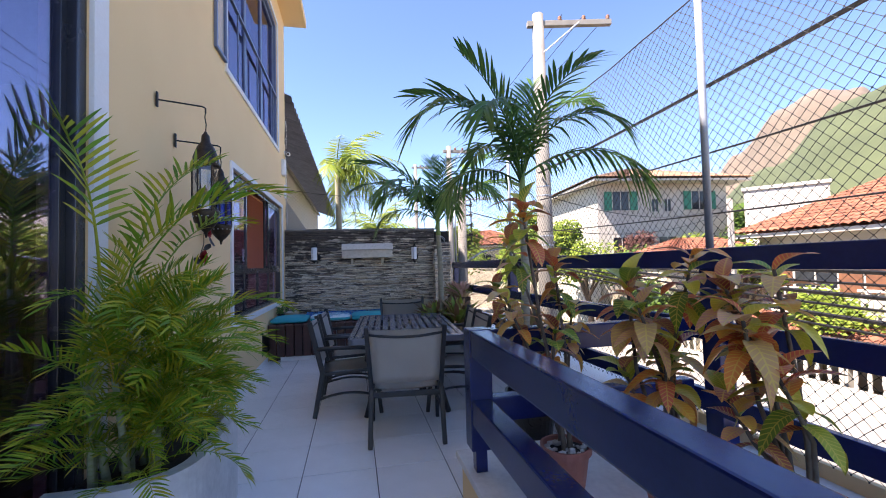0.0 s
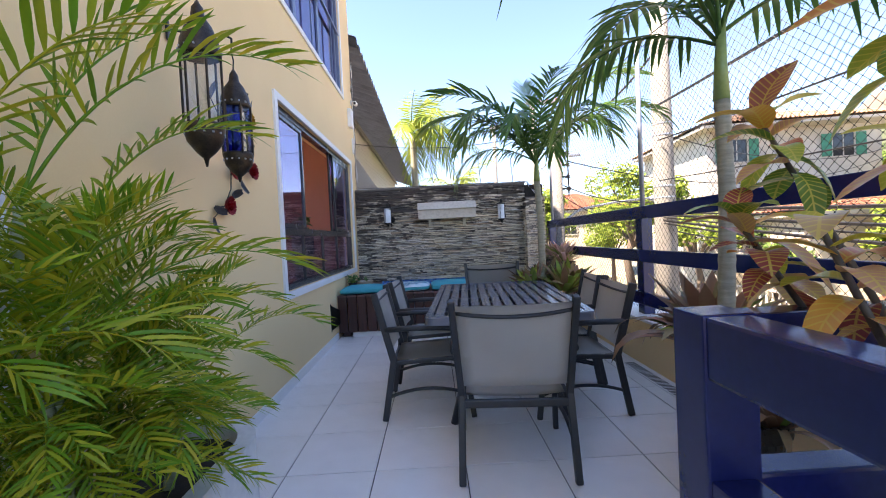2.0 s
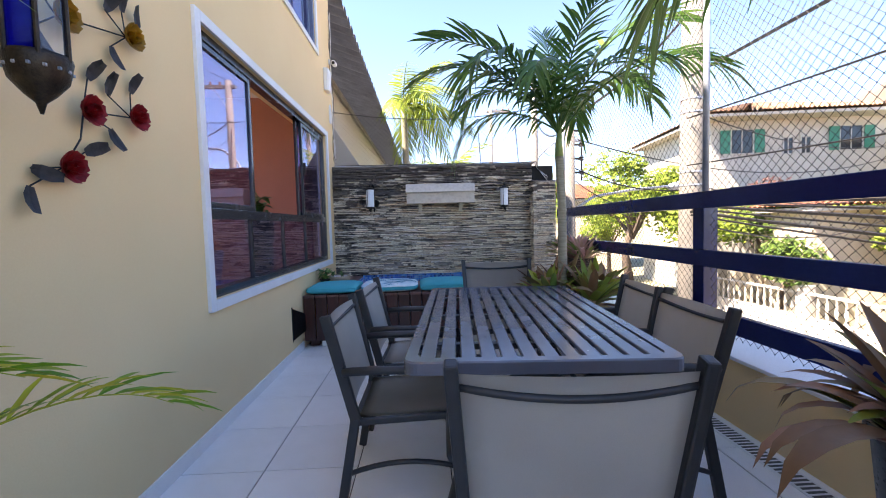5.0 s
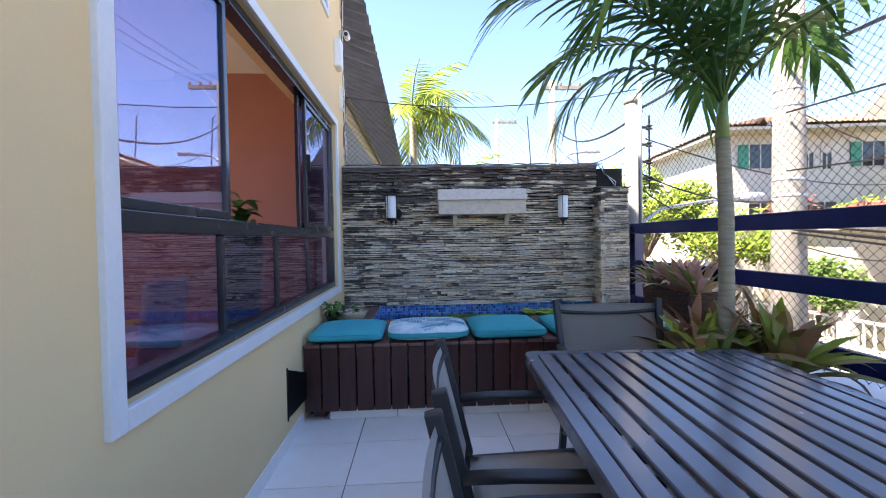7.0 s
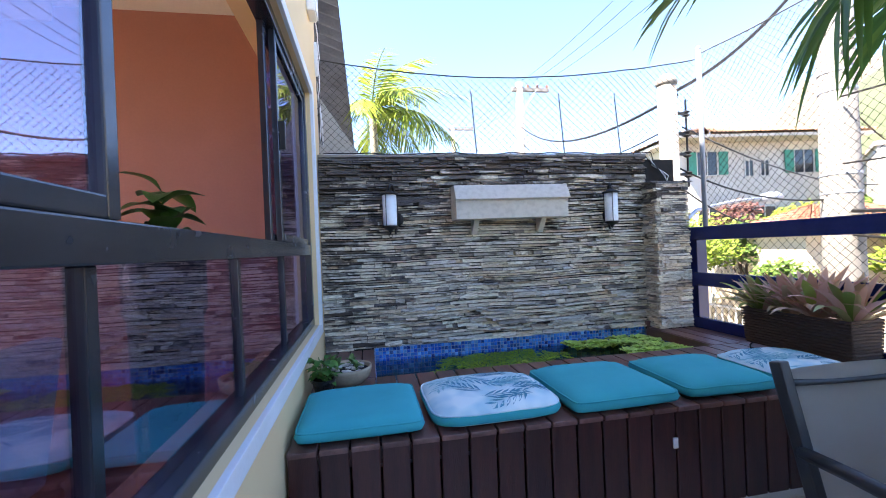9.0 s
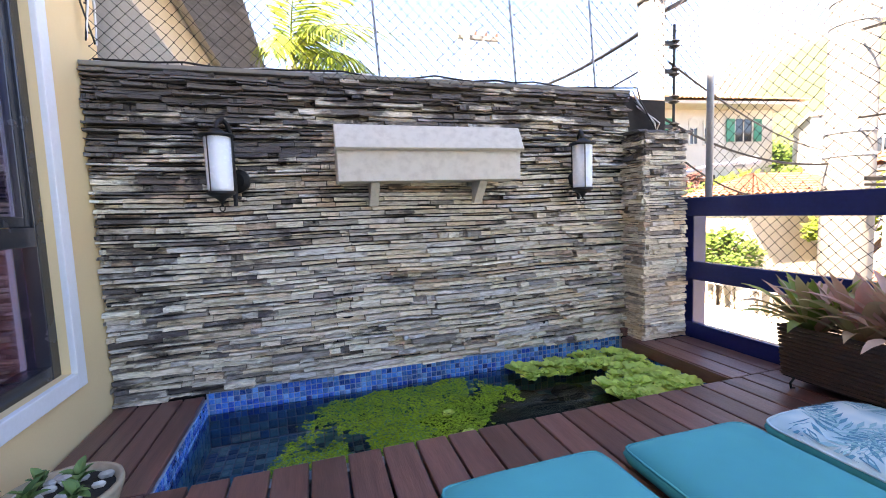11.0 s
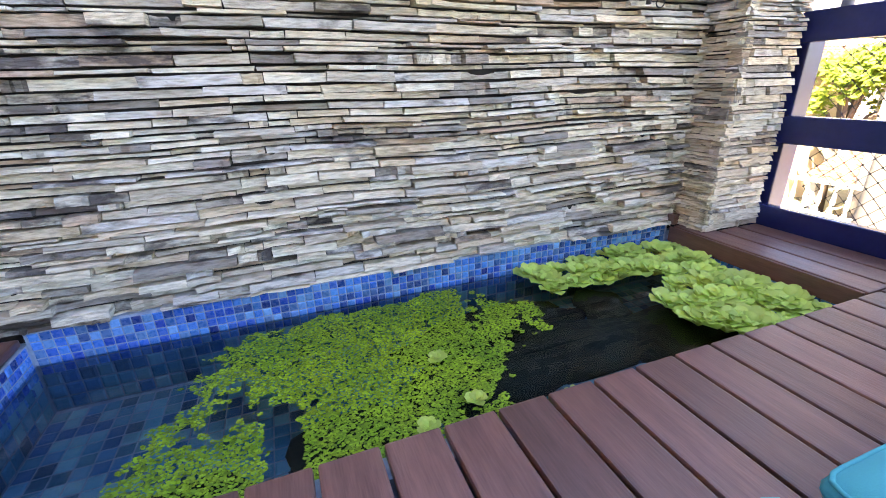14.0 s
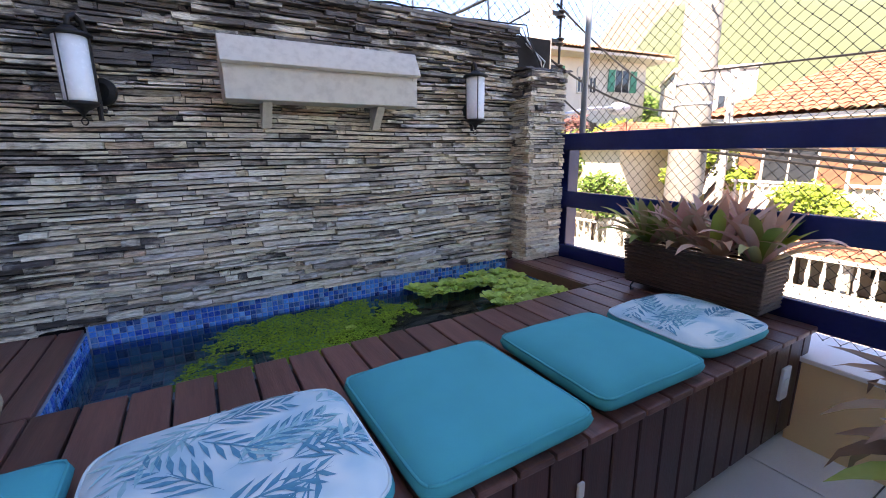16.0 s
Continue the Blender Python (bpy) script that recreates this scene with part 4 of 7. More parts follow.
for k in range(7):
    bm = bmesh.new()
    g = bmesh.ops.create_icosphere(bm, subdivisions=3, radius=1)
    for v in bm.verts:
        v.co *= 1 + 0.35 * noise.noise(v.co * 2 + Vector((k * 3, 0, 0)))
    cx = (-0.72, -0.30, 0.15, 0.55, 0.95, 0.3, 0.8)[k]
    cy = (8.05, 8.12, 8.25, 8.3, 8.25, 8.5, 8.48)[k]
    sx = (0.16, 0.22, 0.34, 0.36, 0.34, 0.4, 0.1)[k]
    bmesh.ops.transform(bm, matrix=Matrix.Translation((cx, cy, 0.28)) @ Matrix.Diagonal((sx, 0.15, 0.08, 1)), verts=bm.verts)
    o = part("submerged_rock", bm, SILT, None, smooth=True)
    tagged(o, "dark silt-covered rock lying under the pond water", "rock", "rocks in the pond")

# floating plants
DUCK = mat("floating_fern_green", (0.30, 0.50, 0.035), (0.14, 0.31, 0.02), 5, 0.5, 0, island=0.45, fine=20, thru=0.2)
verts, faces = [], []
for k in range(200000):
    if len(faces) > 27000:
        break
    x, y = rnd.uniform(PX0 + 0.02, 0.75), rnd.uniform(PY0 - 0.01, SY - 0.02)
    f = noise.noise(Vector((x * 2.6, y * 3.4, 5.2))) + 0.7 * noise.noise(Vector((x * 9, y * 9, 1.7))) + 0.55 * noise.noise(Vector((x * 34, y * 34, 4.1)))
    # one mat drifting against the deck, open toward the blue corner, and a thin scatter beside it
    m1 = min((x + 0.80 - 0.30 * (y - 8.0)) / 0.10, (0.10 + 0.10 * (y - 8.0) - x) / 0.07, (8.63 + 0.14 * min(x, 0) - y) / 0.06, 0.75)
    m1 -= 1.6 * max(0.0, 1 - ((x + 0.47) / 0.07) ** 2 - ((y - 7.99) / 0.22) ** 2)
    m2 = 0.40 - ((x - 0.20) / 0.20) ** 2 - ((y - 8.36) / 0.26) ** 2
    if max(m1, m2 * 0.9) + 1.05 * f < (0.20 if m1 > m2 else 0.42):
        continue
    a0, r, tilt = rnd.uniform(0, 6.28), rnd.uniform(0.0028, 0.0056), rnd.uniform(-0.5, 0.5)
    i = len(verts)
    z = WATER_Z + rnd.uniform(0.001, 0.006)
    for q in range(5):
        a = a0 + q * 1.2566
        verts.append((x + r * math.cos(a), y + 0.8 * r * math.sin(a), z + tilt * r * math.cos(a)))
    faces.append(tuple(range(i, i + 5)))
me = bpy.data.meshes.new("floating_fern")
me.from_pydata(verts, [], faces)
me.materials.append(DUCK)
tagged(new("floating_fern", me), "bright green mat of tiny floating fern on the pond", "water plant", kind="stuff")

LETTUCE = mat("water_lettuce_green", (0.62, 0.76, 0.20), (0.46, 0.64, 0.13), 9, 0.55, 0.25, vary=0.2, fine=90, thru=0.3)


def lettuce_leaf(l, w, lift):
    bm = bmesh.new()
    rows = []
    for i in range(6):
        u = i / 5
        ww = w * (0.18 + 0.82 * math.sin(math.pi * 0.5 * min(u * 1.35, 1))) * (1 if u < 0.8 else 1 - 0.45 * (u - 0.8) / 0.2)
        rows.append([bm.verts.new((l * u, s * ww, lift * u * (1.5 - u) + 0.10 * ww * (s * s) + 0.004 * math.sin(9 * s + 5 * u))) for s in (-1, -0.5, 0, 0.5, 1)])
    for a, b in zip(rows, rows[1:]):
        for k in range(4):
            bm.faces.new((a[k], a[k + 1], b[k + 1], b[k]))
    me = bpy.data.meshes.new("leaf")
    bm.to_mesh(me)
    bm.free()
    me.materials.append(LETTUCE)
    me.polygons.foreach_set("use_smooth", [True] * len(me.polygons))
    return me


LL = [lettuce_leaf(0.075, 0.034, 0.035), lettuce_leaf(0.06, 0.028, 0.03), lettuce_leaf(0.045, 0.022, 0.03)]
first = thing("water_lettuce", pose(0, 0, 0), "pale green water lettuce rosette floating on the pond", "water plant", "water lettuce")
for k in range(11):
    o = new("leaf", LL[0 if k < 5 else 1 if k < 9 else 2])
    o.parent = first
    o.matrix_basis = Matrix.Rotation(k * 2.4, 4, "Z") @ Matrix.Rotation(-0.10 - 0.05 * k, 4, "Y")
spots = []
for k in range(900):
    if len(spots) >= 58:
        break
    x, y = rnd.uniform(0.45, PX1 - 0.05), rnd.uniform(PY0 + 0.02, SY - 0.05)
    inside = (y > 8.44 and 0.40 < x < 1.08) or (x > 0.74 + 0.25 * (8.25 - y) and y < 8.62 and ((x - 0.80) / 0.14) ** 2 + ((y - 8.33) / 0.09) ** 2 > 1)
    if inside and all((x - a) ** 2 + (y - b) ** 2 > 0.062 ** 2 for a, b in spots):
        spots.append((x, y))
for k, (x, y) in enumerate(spots):
    s = rnd.uniform(0.7, 1.2)
    m = pose(x, y, WATER_Z + 0.002, rnd.uniform(-6, 6), rnd.uniform(-6, 6), rnd.uniform(0, 360))
    if k == 0:
        first.matrix_basis = m @ Matrix.Diagonal((s, s, s, 1))
    else:
        o = copy_thing(first, m)
        o.scale = (s, s, s)
for k, (x, y) in enumerate(((-0.02, 8.02), (-0.16, 7.98), (0.22, 7.94), (-0.05, 8.22))):
    o = copy_thing(first, pose(x, y, WATER_Z + 0.004, 0, 0, 70 * k))
    o.scale = (0.42, 0.42, 0.42)
    o["label"] = "small grey-green water lettuce seedling on the fern mat"

# ---- stone cladding ----
STONE = bpy.data.materials.new("ledge_stone")
STONE.use_nodes = True
nt = STONE.node_tree
pr = nt.nodes["Principled BSDF"]
pr.inputs["Roughness"].default_value = 0.82
geo = nt.nodes.new("ShaderNodeNewGeometry")
oi = nt.nodes.new("ShaderNodeObjectInfo")
add = nt.nodes.new("ShaderNodeMath")
add.operation = "ADD"
nt.links.new(geo.outputs["Random Per Island"], add.inputs[0])
nt.links.new(oi.outputs["Random"], add.inputs[1])
fr = nt.nodes.new("ShaderNodeMath")
fr.operation = "FRACT"
nt.links.new(add.outputs[0], fr.inputs[0])
rp = nt.nodes.new("ShaderNodeValToRGB")
el = rp.color_ramp.elements
el[0].position, el[0].color = 0.0, (0.62, 0.55, 0.44, 1)
el[1].position, el[1].color = 1.0, (0.76, 0.68, 0.54, 1)
for pos, c in ((0.14, (0.80, 0.70, 0.54)), (0.27, (0.60, 0.55, 0.47)), (0.36, (0.86, 0.79, 0.64)), (0.50, (0.72, 0.59, 0.42)), (0.60, (0.34, 0.30, 0.26)), (0.66, (0.80, 0.71, 0.55)), (0.80, (0.58, 0.43, 0.31)), (0.85, (0.70, 0.66, 0.60)), (0.94, (0.42, 0.38, 0.32))):
    e = el.new(pos)
    e.color = (*c, 1)
rp.color_ramp.interpolation = "CONSTANT"
nt.links.new(fr.outputs[0], rp.inputs["Fac"])
mp = nt.nodes.new("ShaderNodeMapping")
mp.inputs["Scale"].default_value = (4, 4, 26)
nt.links.new(geo.outputs["Position"], mp.inputs["Vector"])
grain = nt.nodes.new("ShaderNodeTexNoise")
grain.inputs["Scale"].default_value = 6
grain.inputs["Detail"].default_value = 8
nt.links.new(mp.outputs[0], grain.inputs["Vector"])
mx = nt.nodes.new("ShaderNodeMixRGB")
mx.blend_type = "MULTIPLY"
gr = nt.nodes.new("ShaderNodeValToRGB")
gr.color_ramp.elements[0].position, gr.color_ramp.elements[0].color = 0.32, (0.60, 0.565, 0.51, 1)
gr.color_ramp.elements[1].position, gr.color_ramp.elements[1].color = 0.58, (1, 1, 1, 1)
nt.links.new(grain.outputs["Fac"], gr.inputs["Fac"])
mx.inputs["Fac"].default_value = 1
nt.links.new(rp.outputs[0], mx.inputs[1])
nt.links.new(gr.outputs[0], mx.inputs[2])
# black lichen and damp: blotches drawn out along the courses, heaviest high up and at the house end
mp2 = nt.nodes.new("ShaderNodeMapping")
mp2.inputs["Scale"].default_value = (1.2, 1.2, 3.2)
nt.links.new(geo.outputs["Position"], mp2.inputs["Vector"])
lich = nt.nodes.new("ShaderNodeTexNoise")
lich.inputs["Scale"].default_value = 3.0
lich.inputs["Detail"].default_value = 7
lich.inputs["Roughness"].default_value = 0.65
nt.links.new(mp2.outputs[0], lich.inputs["Vector"])
sx = nt.nodes.new("ShaderNodeSeparateXYZ")
nt.links.new(geo.outputs["Position"], sx.inputs[0])
hz = nt.nodes.new("ShaderNodeMapRange")
hz.inputs["From Min"].default_value, hz.inputs["From Max"].default_value = 1.55, 2.0
hz.inputs["To Max"].default_value = 0.25
nt.links.new(sx.outputs["Z"], hz.inputs["Value"])
hx = nt.nodes.new("ShaderNodeMapRange")
hx.inputs["From Min"].default_value, hx.inputs["From Max"].default_value = -0.4, -1.5
hx.inputs["To Max"].default_value = 0.14
nt.links.new(sx.outputs["X"], hx.inputs["Value"])
s1 = nt.nodes.new("ShaderNodeMath")
nt.links.new(lich.outputs["Fac"], s1.inputs[0])
nt.links.new(hz.outputs[0], s1.inputs[1])
s2 = nt.nodes.new("ShaderNodeMath")
nt.links.new(s1.outputs[0], s2.inputs[0])
nt.links.new(hx.outputs[0], s2.inputs[1])
pick = nt.nodes.new("ShaderNodeMath")
pick.operation = "MULTIPLY_ADD"
pick.inputs[1].default_value = 0.22
nt.links.new(fr.outputs[0], pick.inputs[0])
nt.links.new(s2.outputs[0], pick.inputs[2])
lr = nt.nodes.new("ShaderNodeMapRange")
lr.inputs["From Min"].default_value, lr.inputs["From Max"].default_value = 0.71, 0.81
lr.inputs["To Max"].default_value = 0.88
nt.links.new(pick.outputs[0], lr.inputs["Value"])
mx2 = nt.nodes.new("ShaderNodeMixRGB")
nt.links.new(lr.outputs[0], mx2.inputs["Fac"])
nt.links.new(mx.outputs[0], mx2.inputs[1])
mx2.inputs[2].default_value = (0.060, 0.048, 0.047, 1)
nt.links.new(mx2.outputs[0], pr.inputs["Base Color"])
bp = nt.nodes.new("ShaderNodeBump")
bp.inputs["Strength"].default_value = 0.55
bp.inputs["Distance"].default_value = 0.02
nt.links.new(grain.outputs["Fac"], bp.inputs["Height"])
nt.links.new(bp.outputs[0], pr.inputs["Normal"])


def chipped(seed):
    """A split stone strip, one unit long, deep and high, with ragged ends and face."""
    r = random.Random(seed)
    bm = bmesh.new()
    n = 5
    rings = []
    for i in range(n):
        u = i / (n - 1)
        jy = r.uniform(-0.22, 0.0) if 0 < i < n - 1 else r.uniform(-0.10, 0.15)
        t0, t1 = r.uniform(-0.06, 0.05), r.uniform(-0.09, 0.06)
        e = (r.uniform(-0.012, 0.012) if i in (0, n - 1) else 0)
        rings.append([bm.verts.new(p) for p in ((u - 0.5, 0.6, -0.5), (u - 0.5 + e, -0.5 - jy, -0.5 + t0 * 0.7), (u - 0.5 - e, -0.5 - jy + r.uniform(0, 0.25), 0.5 + t1), (u - 0.5, 0.6, 0.5))])
    for a, b in zip(rings, rings[1:]):
        for k in range(3):
            bm.faces.new((a[k], b[k], b[k + 1], a[k + 1]))
    bm.faces.new(rings[0])
    bm.faces.new(rings[-1][::-1])
    bmesh.ops.recalc_face_normals(bm, faces=bm.faces[:])
    me = bpy.data.meshes.new("stone")
    bm.to_mesh(me)
    bm.free()
    me.materials.append(STONE)
    return me


STONES = [chipped(100 + k) for k in range(14)]
clad = tagged(new("stone_cladding"), "dry-stacked strips of pale split stone with black lichen", "stone cladding", kind="structure")
loose = []          # strips beyond the ones that are objects of their own
count = 0


def wave(x, z, y):
    """How far a course wanders up or down along the wall; it lies flat at the foot and the head."""
    return 0.018 * min(1, max(0, z - 0.58) / 0.25, max(0, 2.08 - z) / 0.3) * noise.noise(Vector((x * 1.6, y, z * 2.2)))


def lay(x0, x1, z0, z1, y, face, near, rs, deep=0.03, rough=1.0):
    """Lays courses of strips over one face; face turns the strips from the back wall onto the pier's sides."""
    global count
    z = z0
    while z < z1 - 0.008:
        h = min(rs.choice((0.013, 0.016, 0.018, 0.021, 0.024, 0.027, 0.032)), z1 - z)
        x = x0 - rs.uniform(0, 0.1)
        drift = rs.uniform(-0.004, 0.004)
        while x < x1 - 0.004:
            l = rs.uniform(0.09, 0.30) if rs.random() < 0.7 else rs.uniform(0.04, 0.10)
            a, b = max(x, x0), min(x + l, x1)
            if b < x1 and x1 - b < 0.04:
                b = x1
            out = rs.uniform(-0.024, 0.024) * rough
            gap = rs.uniform(0.0008, 0.005) if rough == 1.0 else 0.0015
            c = (a + b) / 2
            rise, fall = (wave(a, z, y), wave(b, z, y)) if rough == 1.0 else (0.0, 0.0)
            m = face @ Matrix.Translation((c, y - out, z + h / 2 + drift * (a - x0) / max(x1 - x0, 0.1) + (rise + fall) / 2)) @ Matrix.Rotation(math.atan2(rise - fall, b - a) + rs.uniform(-0.018, 0.018), 4, "Y") @ Matrix.Diagonal((b - a - gap, deep, max(0.006, h - (rs.uniform(0.003, 0.010) if rough == 1.0 else rs.uniform(0.002, 0.006))), 1))
            me = STONES[rs.randrange(len(STONES))]
            if near(( a + b) / 2, z) and count < 300:
                o = new("stone", me)
                o.parent = clad
                o.matrix_basis = m
                count += 1
            else:
                loose.append((me, m))
            x = b
        z += h


rs = random.Random(21)
I4 = Matrix.Identity(4)
lay(WX + 0.004, 1.345, DZ + 0.004, 2.10, SY + 0.018, I4, lambda x, z: -0.55 < x < 0.95 and 0.62 < z < 1.02, rs, 0.05)
lay(1.32, 1.64, DZ + 0.004, 1.835, 8.515, I4, lambda x, z: False, rs, 0.05, 0.4)
west = Matrix.Translation((1.335, 0, 0)) @ Matrix.Rotation(-math.pi / 2, 4, "Z")
lay(-(SY + 0.02), -8.50, DZ + 0.004, 1.835, 0.0, west, lambda x, z: False, rs, 0.05, 0.4)
lay(1.30, 1.66, 1.835, 1.856, 8.57, I4, lambda x, z: False, rs, 0.16)
verts, faces = [], []
for me, m in loose:
    i = len(verts)
    verts += [tuple(m @ v.co) for v in me.vertices]
    faces += [tuple(i + k for k in p.vertices) for p in me.polygons]
me = bpy.data.meshes.new("stone_strips")
me.from_pydata(verts, [], faces)
me.materials.append(STONE)
o = new("stone_strips", me)
o.parent = clad
tagged(o, kind="stuff")
structure("wall_cap", boxed((WX + 0.005, SY + 0.0, 2.103), (1.36, SY + 0.23, 2.125), 0.006), CONCRETE, "thin mortar cap on the stone wall")

# stone shelf on brackets
SHELF = mat("beige_granite", (0.60, 0.56, 0.48), (0.47, 0.43, 0.36), 30, 0.5, 0.1, fine=260, contrast=(0.3, 0.55))
t = thing("water_spout_trough", pose(0, SY - 0.02, 1.55), "beige granite trough with a lipped lid on the stone wall", "wall trough")
part("front", boxed((-0.475, -0.185, 0.015), (0.475, -0.155, 0.19), 0.004), SHELF, t)
part("base", boxed((-0.475, -0.155, 0.015), (0.475, 0.0, 0.04), 0.003), SHELF, t)
for s in (-1, 1):
    bm = bmesh.new()
    x0, x1 = sorted((s * 0.475, s * 0.450))
    vs0 = [bm.verts.new((x0, y, z)) for y, z in ((-0.19, 0.16), (-0.145, 0.285), (0.01, 0.30), (0.01, 0.03), (-0.15, 0.03))]
    vs1 = [bm.verts.new((x1, v.co.y, v.co.z)) for v in vs0]
    bm.faces.new(vs0[::-1])
    bm.faces.new(vs1)
    for k in range(5):
        bm.faces.new((vs0[k], vs0[(k + 1) % 5], vs1[(k + 1) % 5], vs1[k]))
    bmesh.ops.recalc_face_normals(bm, faces=bm.faces[:])
    part("cheek", bm, SHELF, t)
    bm = bmesh.new()
    x0, x1 = s * 0.29 - 0.022, s * 0.29 + 0.022
    vs0 = [bm.verts.new((x0, y, z)) for y, z in ((-0.12, 0.014), (0.015, 0.014), (0.015, -0.10), (-0.02, -0.10))]
    vs1 = [bm.verts.new((x1, v.co.y, v.co.z)) for v in vs0]
    bm.faces.new(vs0[::-1])
    bm.faces.new(vs1)
    for k in range(4):
        bm.faces.new((vs0[k], vs0[(k + 1) % 4], vs1[(k + 1) % 4], vs1[k]))
    bmesh.ops.recalc_face_normals(bm, faces=bm.faces[:])
    part("bracket", bm, SHELF, t)
tilt = Matrix.Translation((0, -0.212, 0.165)) @ Matrix.Rotation(-0.50, 4, "X")
part("lid", boxed((-0.482, -0.011, 0.0), (0.482, 0.011, 0.135), 0.004, tilt), SHELF, t, "sloping pale granite lid")
for k in range(9):
    x = -0.06 + 0.03 * k
    part("dried_stub", tubed([(x, -0.11, 0.21), (x + rnd.uniform(-0.01, 0.01), -0.11, 0.25 + rnd.uniform(0.015, 0.05))], 0.006, 5), WHITE, t)

# sconces
OPAL = mat("opal_glass", (0.80, 0.84, 0.86), (0.74, 0.78, 0.80), 10, 0.25, 0)


def sconce(m, label):
    t = thing("wall_sconce", m, label, "wall lamp", "sconces on the stone wall")
    part("back_plate", lathed([(0.055, 0), (0.055, 0.012), (0.035, 0.022)], 20), BLACK_IRON, t).matrix_basis = Matrix.Translation((0, -0.005, 0.10)) @ Matrix.Rotation(math.pi / 2, 4, "X")
    part("arm", tubed([(0, -0.02, 0.02), (0, -0.045, 0.02), (0, -0.05, 0.15), (0, -0.05, 0.30), (0, -0.065, 0.355), (0, -0.10, 0.375), (0, -0.135, 0.355), (0, -0.14, 0.31)], 0.011, 8), BLACK_IRON, t, smooth=True)
    part("arm_tail", tubed([(0, -0.05, -0.02), (0, -0.05, 0.16)], 0.010, 8), BLACK_IRON, t)
    part("top_cap", lathed([(0.02, 0.325), (0.035, 0.312), (0.073, 0.300), (0.075, 0.290), (0.06, 0.288)], 20, (0, -0.14, 0)), BLACK_IRON, t, smooth=True)
    part("shade", lathed([(0.052, 0.045), (0.054, 0.06), (0.056, 0.285), (0.05, 0.288)], 24, (0, -0.14, 0)), OPAL, t, "white opal glass cylinder", True)
    part("bottom_cap", lathed([(0.004, -0.015), (0.010, 0.0), (0.02, 0.012), (0.05, 0.028), (0.06, 0.035), (0.06, 0.046), (0.05, 0.047)], 20, (0, -0.14, 0)), BLACK_IRON, t, smooth=True)
    part("finial", tubed([(0.014 * math.cos(a), -0.14, -0.03 + 0.014 * math.sin(a)) for a in [2 * math.pi * i / 12 for i in range(13)]], 0.0025, 5), BLACK_IRON, t)
    for k in range(3):
        a = 0.5 + 2.094 * k
        part("guard_wire", tubed([(0.061 * math.cos(a), -0.14 + 0.061 * math.sin(a), 0.04), (0.061 * math.cos(a), -0.14 + 0.061 * math.sin(a), 0.292)], 0.003, 5), BLACK_IRON, t)
    return t


SX = "black iron sconce with white opal glass"
sc = sconce(pose(-0.92, SY - 0.004, 1.49, 0, 0, -30), SX + " on the stone wall")
o = copy_thing(sc, pose(0.955, SY - 0.004, 1.47, 0, 0, -20))
o["label"] = SX + " near the stone pier"


# ---- plants ----
PALM = leafy("palm_leaf", [(0.055, 0.14, 0.035), (0.10, 0.21, 0.045), (0.07, 0.17, 0.04), (0.15, 0.27, 0.05)], 0.36, 0.30, spec=0.35)
ARECA = leafy("areca_leaf", [(0.16, 0.33, 0.02), (0.50, 0.48, 0.03), (0.10, 0.25, 0.018), (0.34, 0.43, 0.025), (0.62, 0.50, 0.04), (0.13, 0.30, 0.02), (0.24, 0.39, 0.022)], 0.36, 0.34, spec=0.32)
COCO = leafy("coconut_leaf", [(0.18, 0.26, 0.03), (0.30, 0.34, 0.05), (0.11, 0.19, 0.03)], 0.5, 0.3)
STALK = mat("palm_stalk", (0.20, 0.26, 0.05), (0.12, 0.18, 0.03), 8, 0.45, 0.1)
TRUNK = mat("ringed_palm_trunk", (0.36, 0.34, 0.26), (0.23, 0.21, 0.15), 10, 0.8, 0.4, stretch=(1, 1, 8))
SHAFT = mat("green_crownshaft", (0.26, 0.34, 0.12), (0.17, 0.25, 0.07), 6, 0.4, 0.08)
POT_DARK = mat("dark_glazed_pot", (0.022, 0.017, 0.016), (0.012, 0.010, 0.010), 8, 0.3, 0.1)
POT_PINK = mat("pink_plastic_pot", (0.42, 0.17, 0.13), (0.32, 0.12, 0.09), 8, 0.55, 0.08)
PEBBLE = mat("pale_pebbles", (0.62, 0.59, 0.54), (0.42, 0.39, 0.35), 20, 0.7, 0.2, island=0.25)


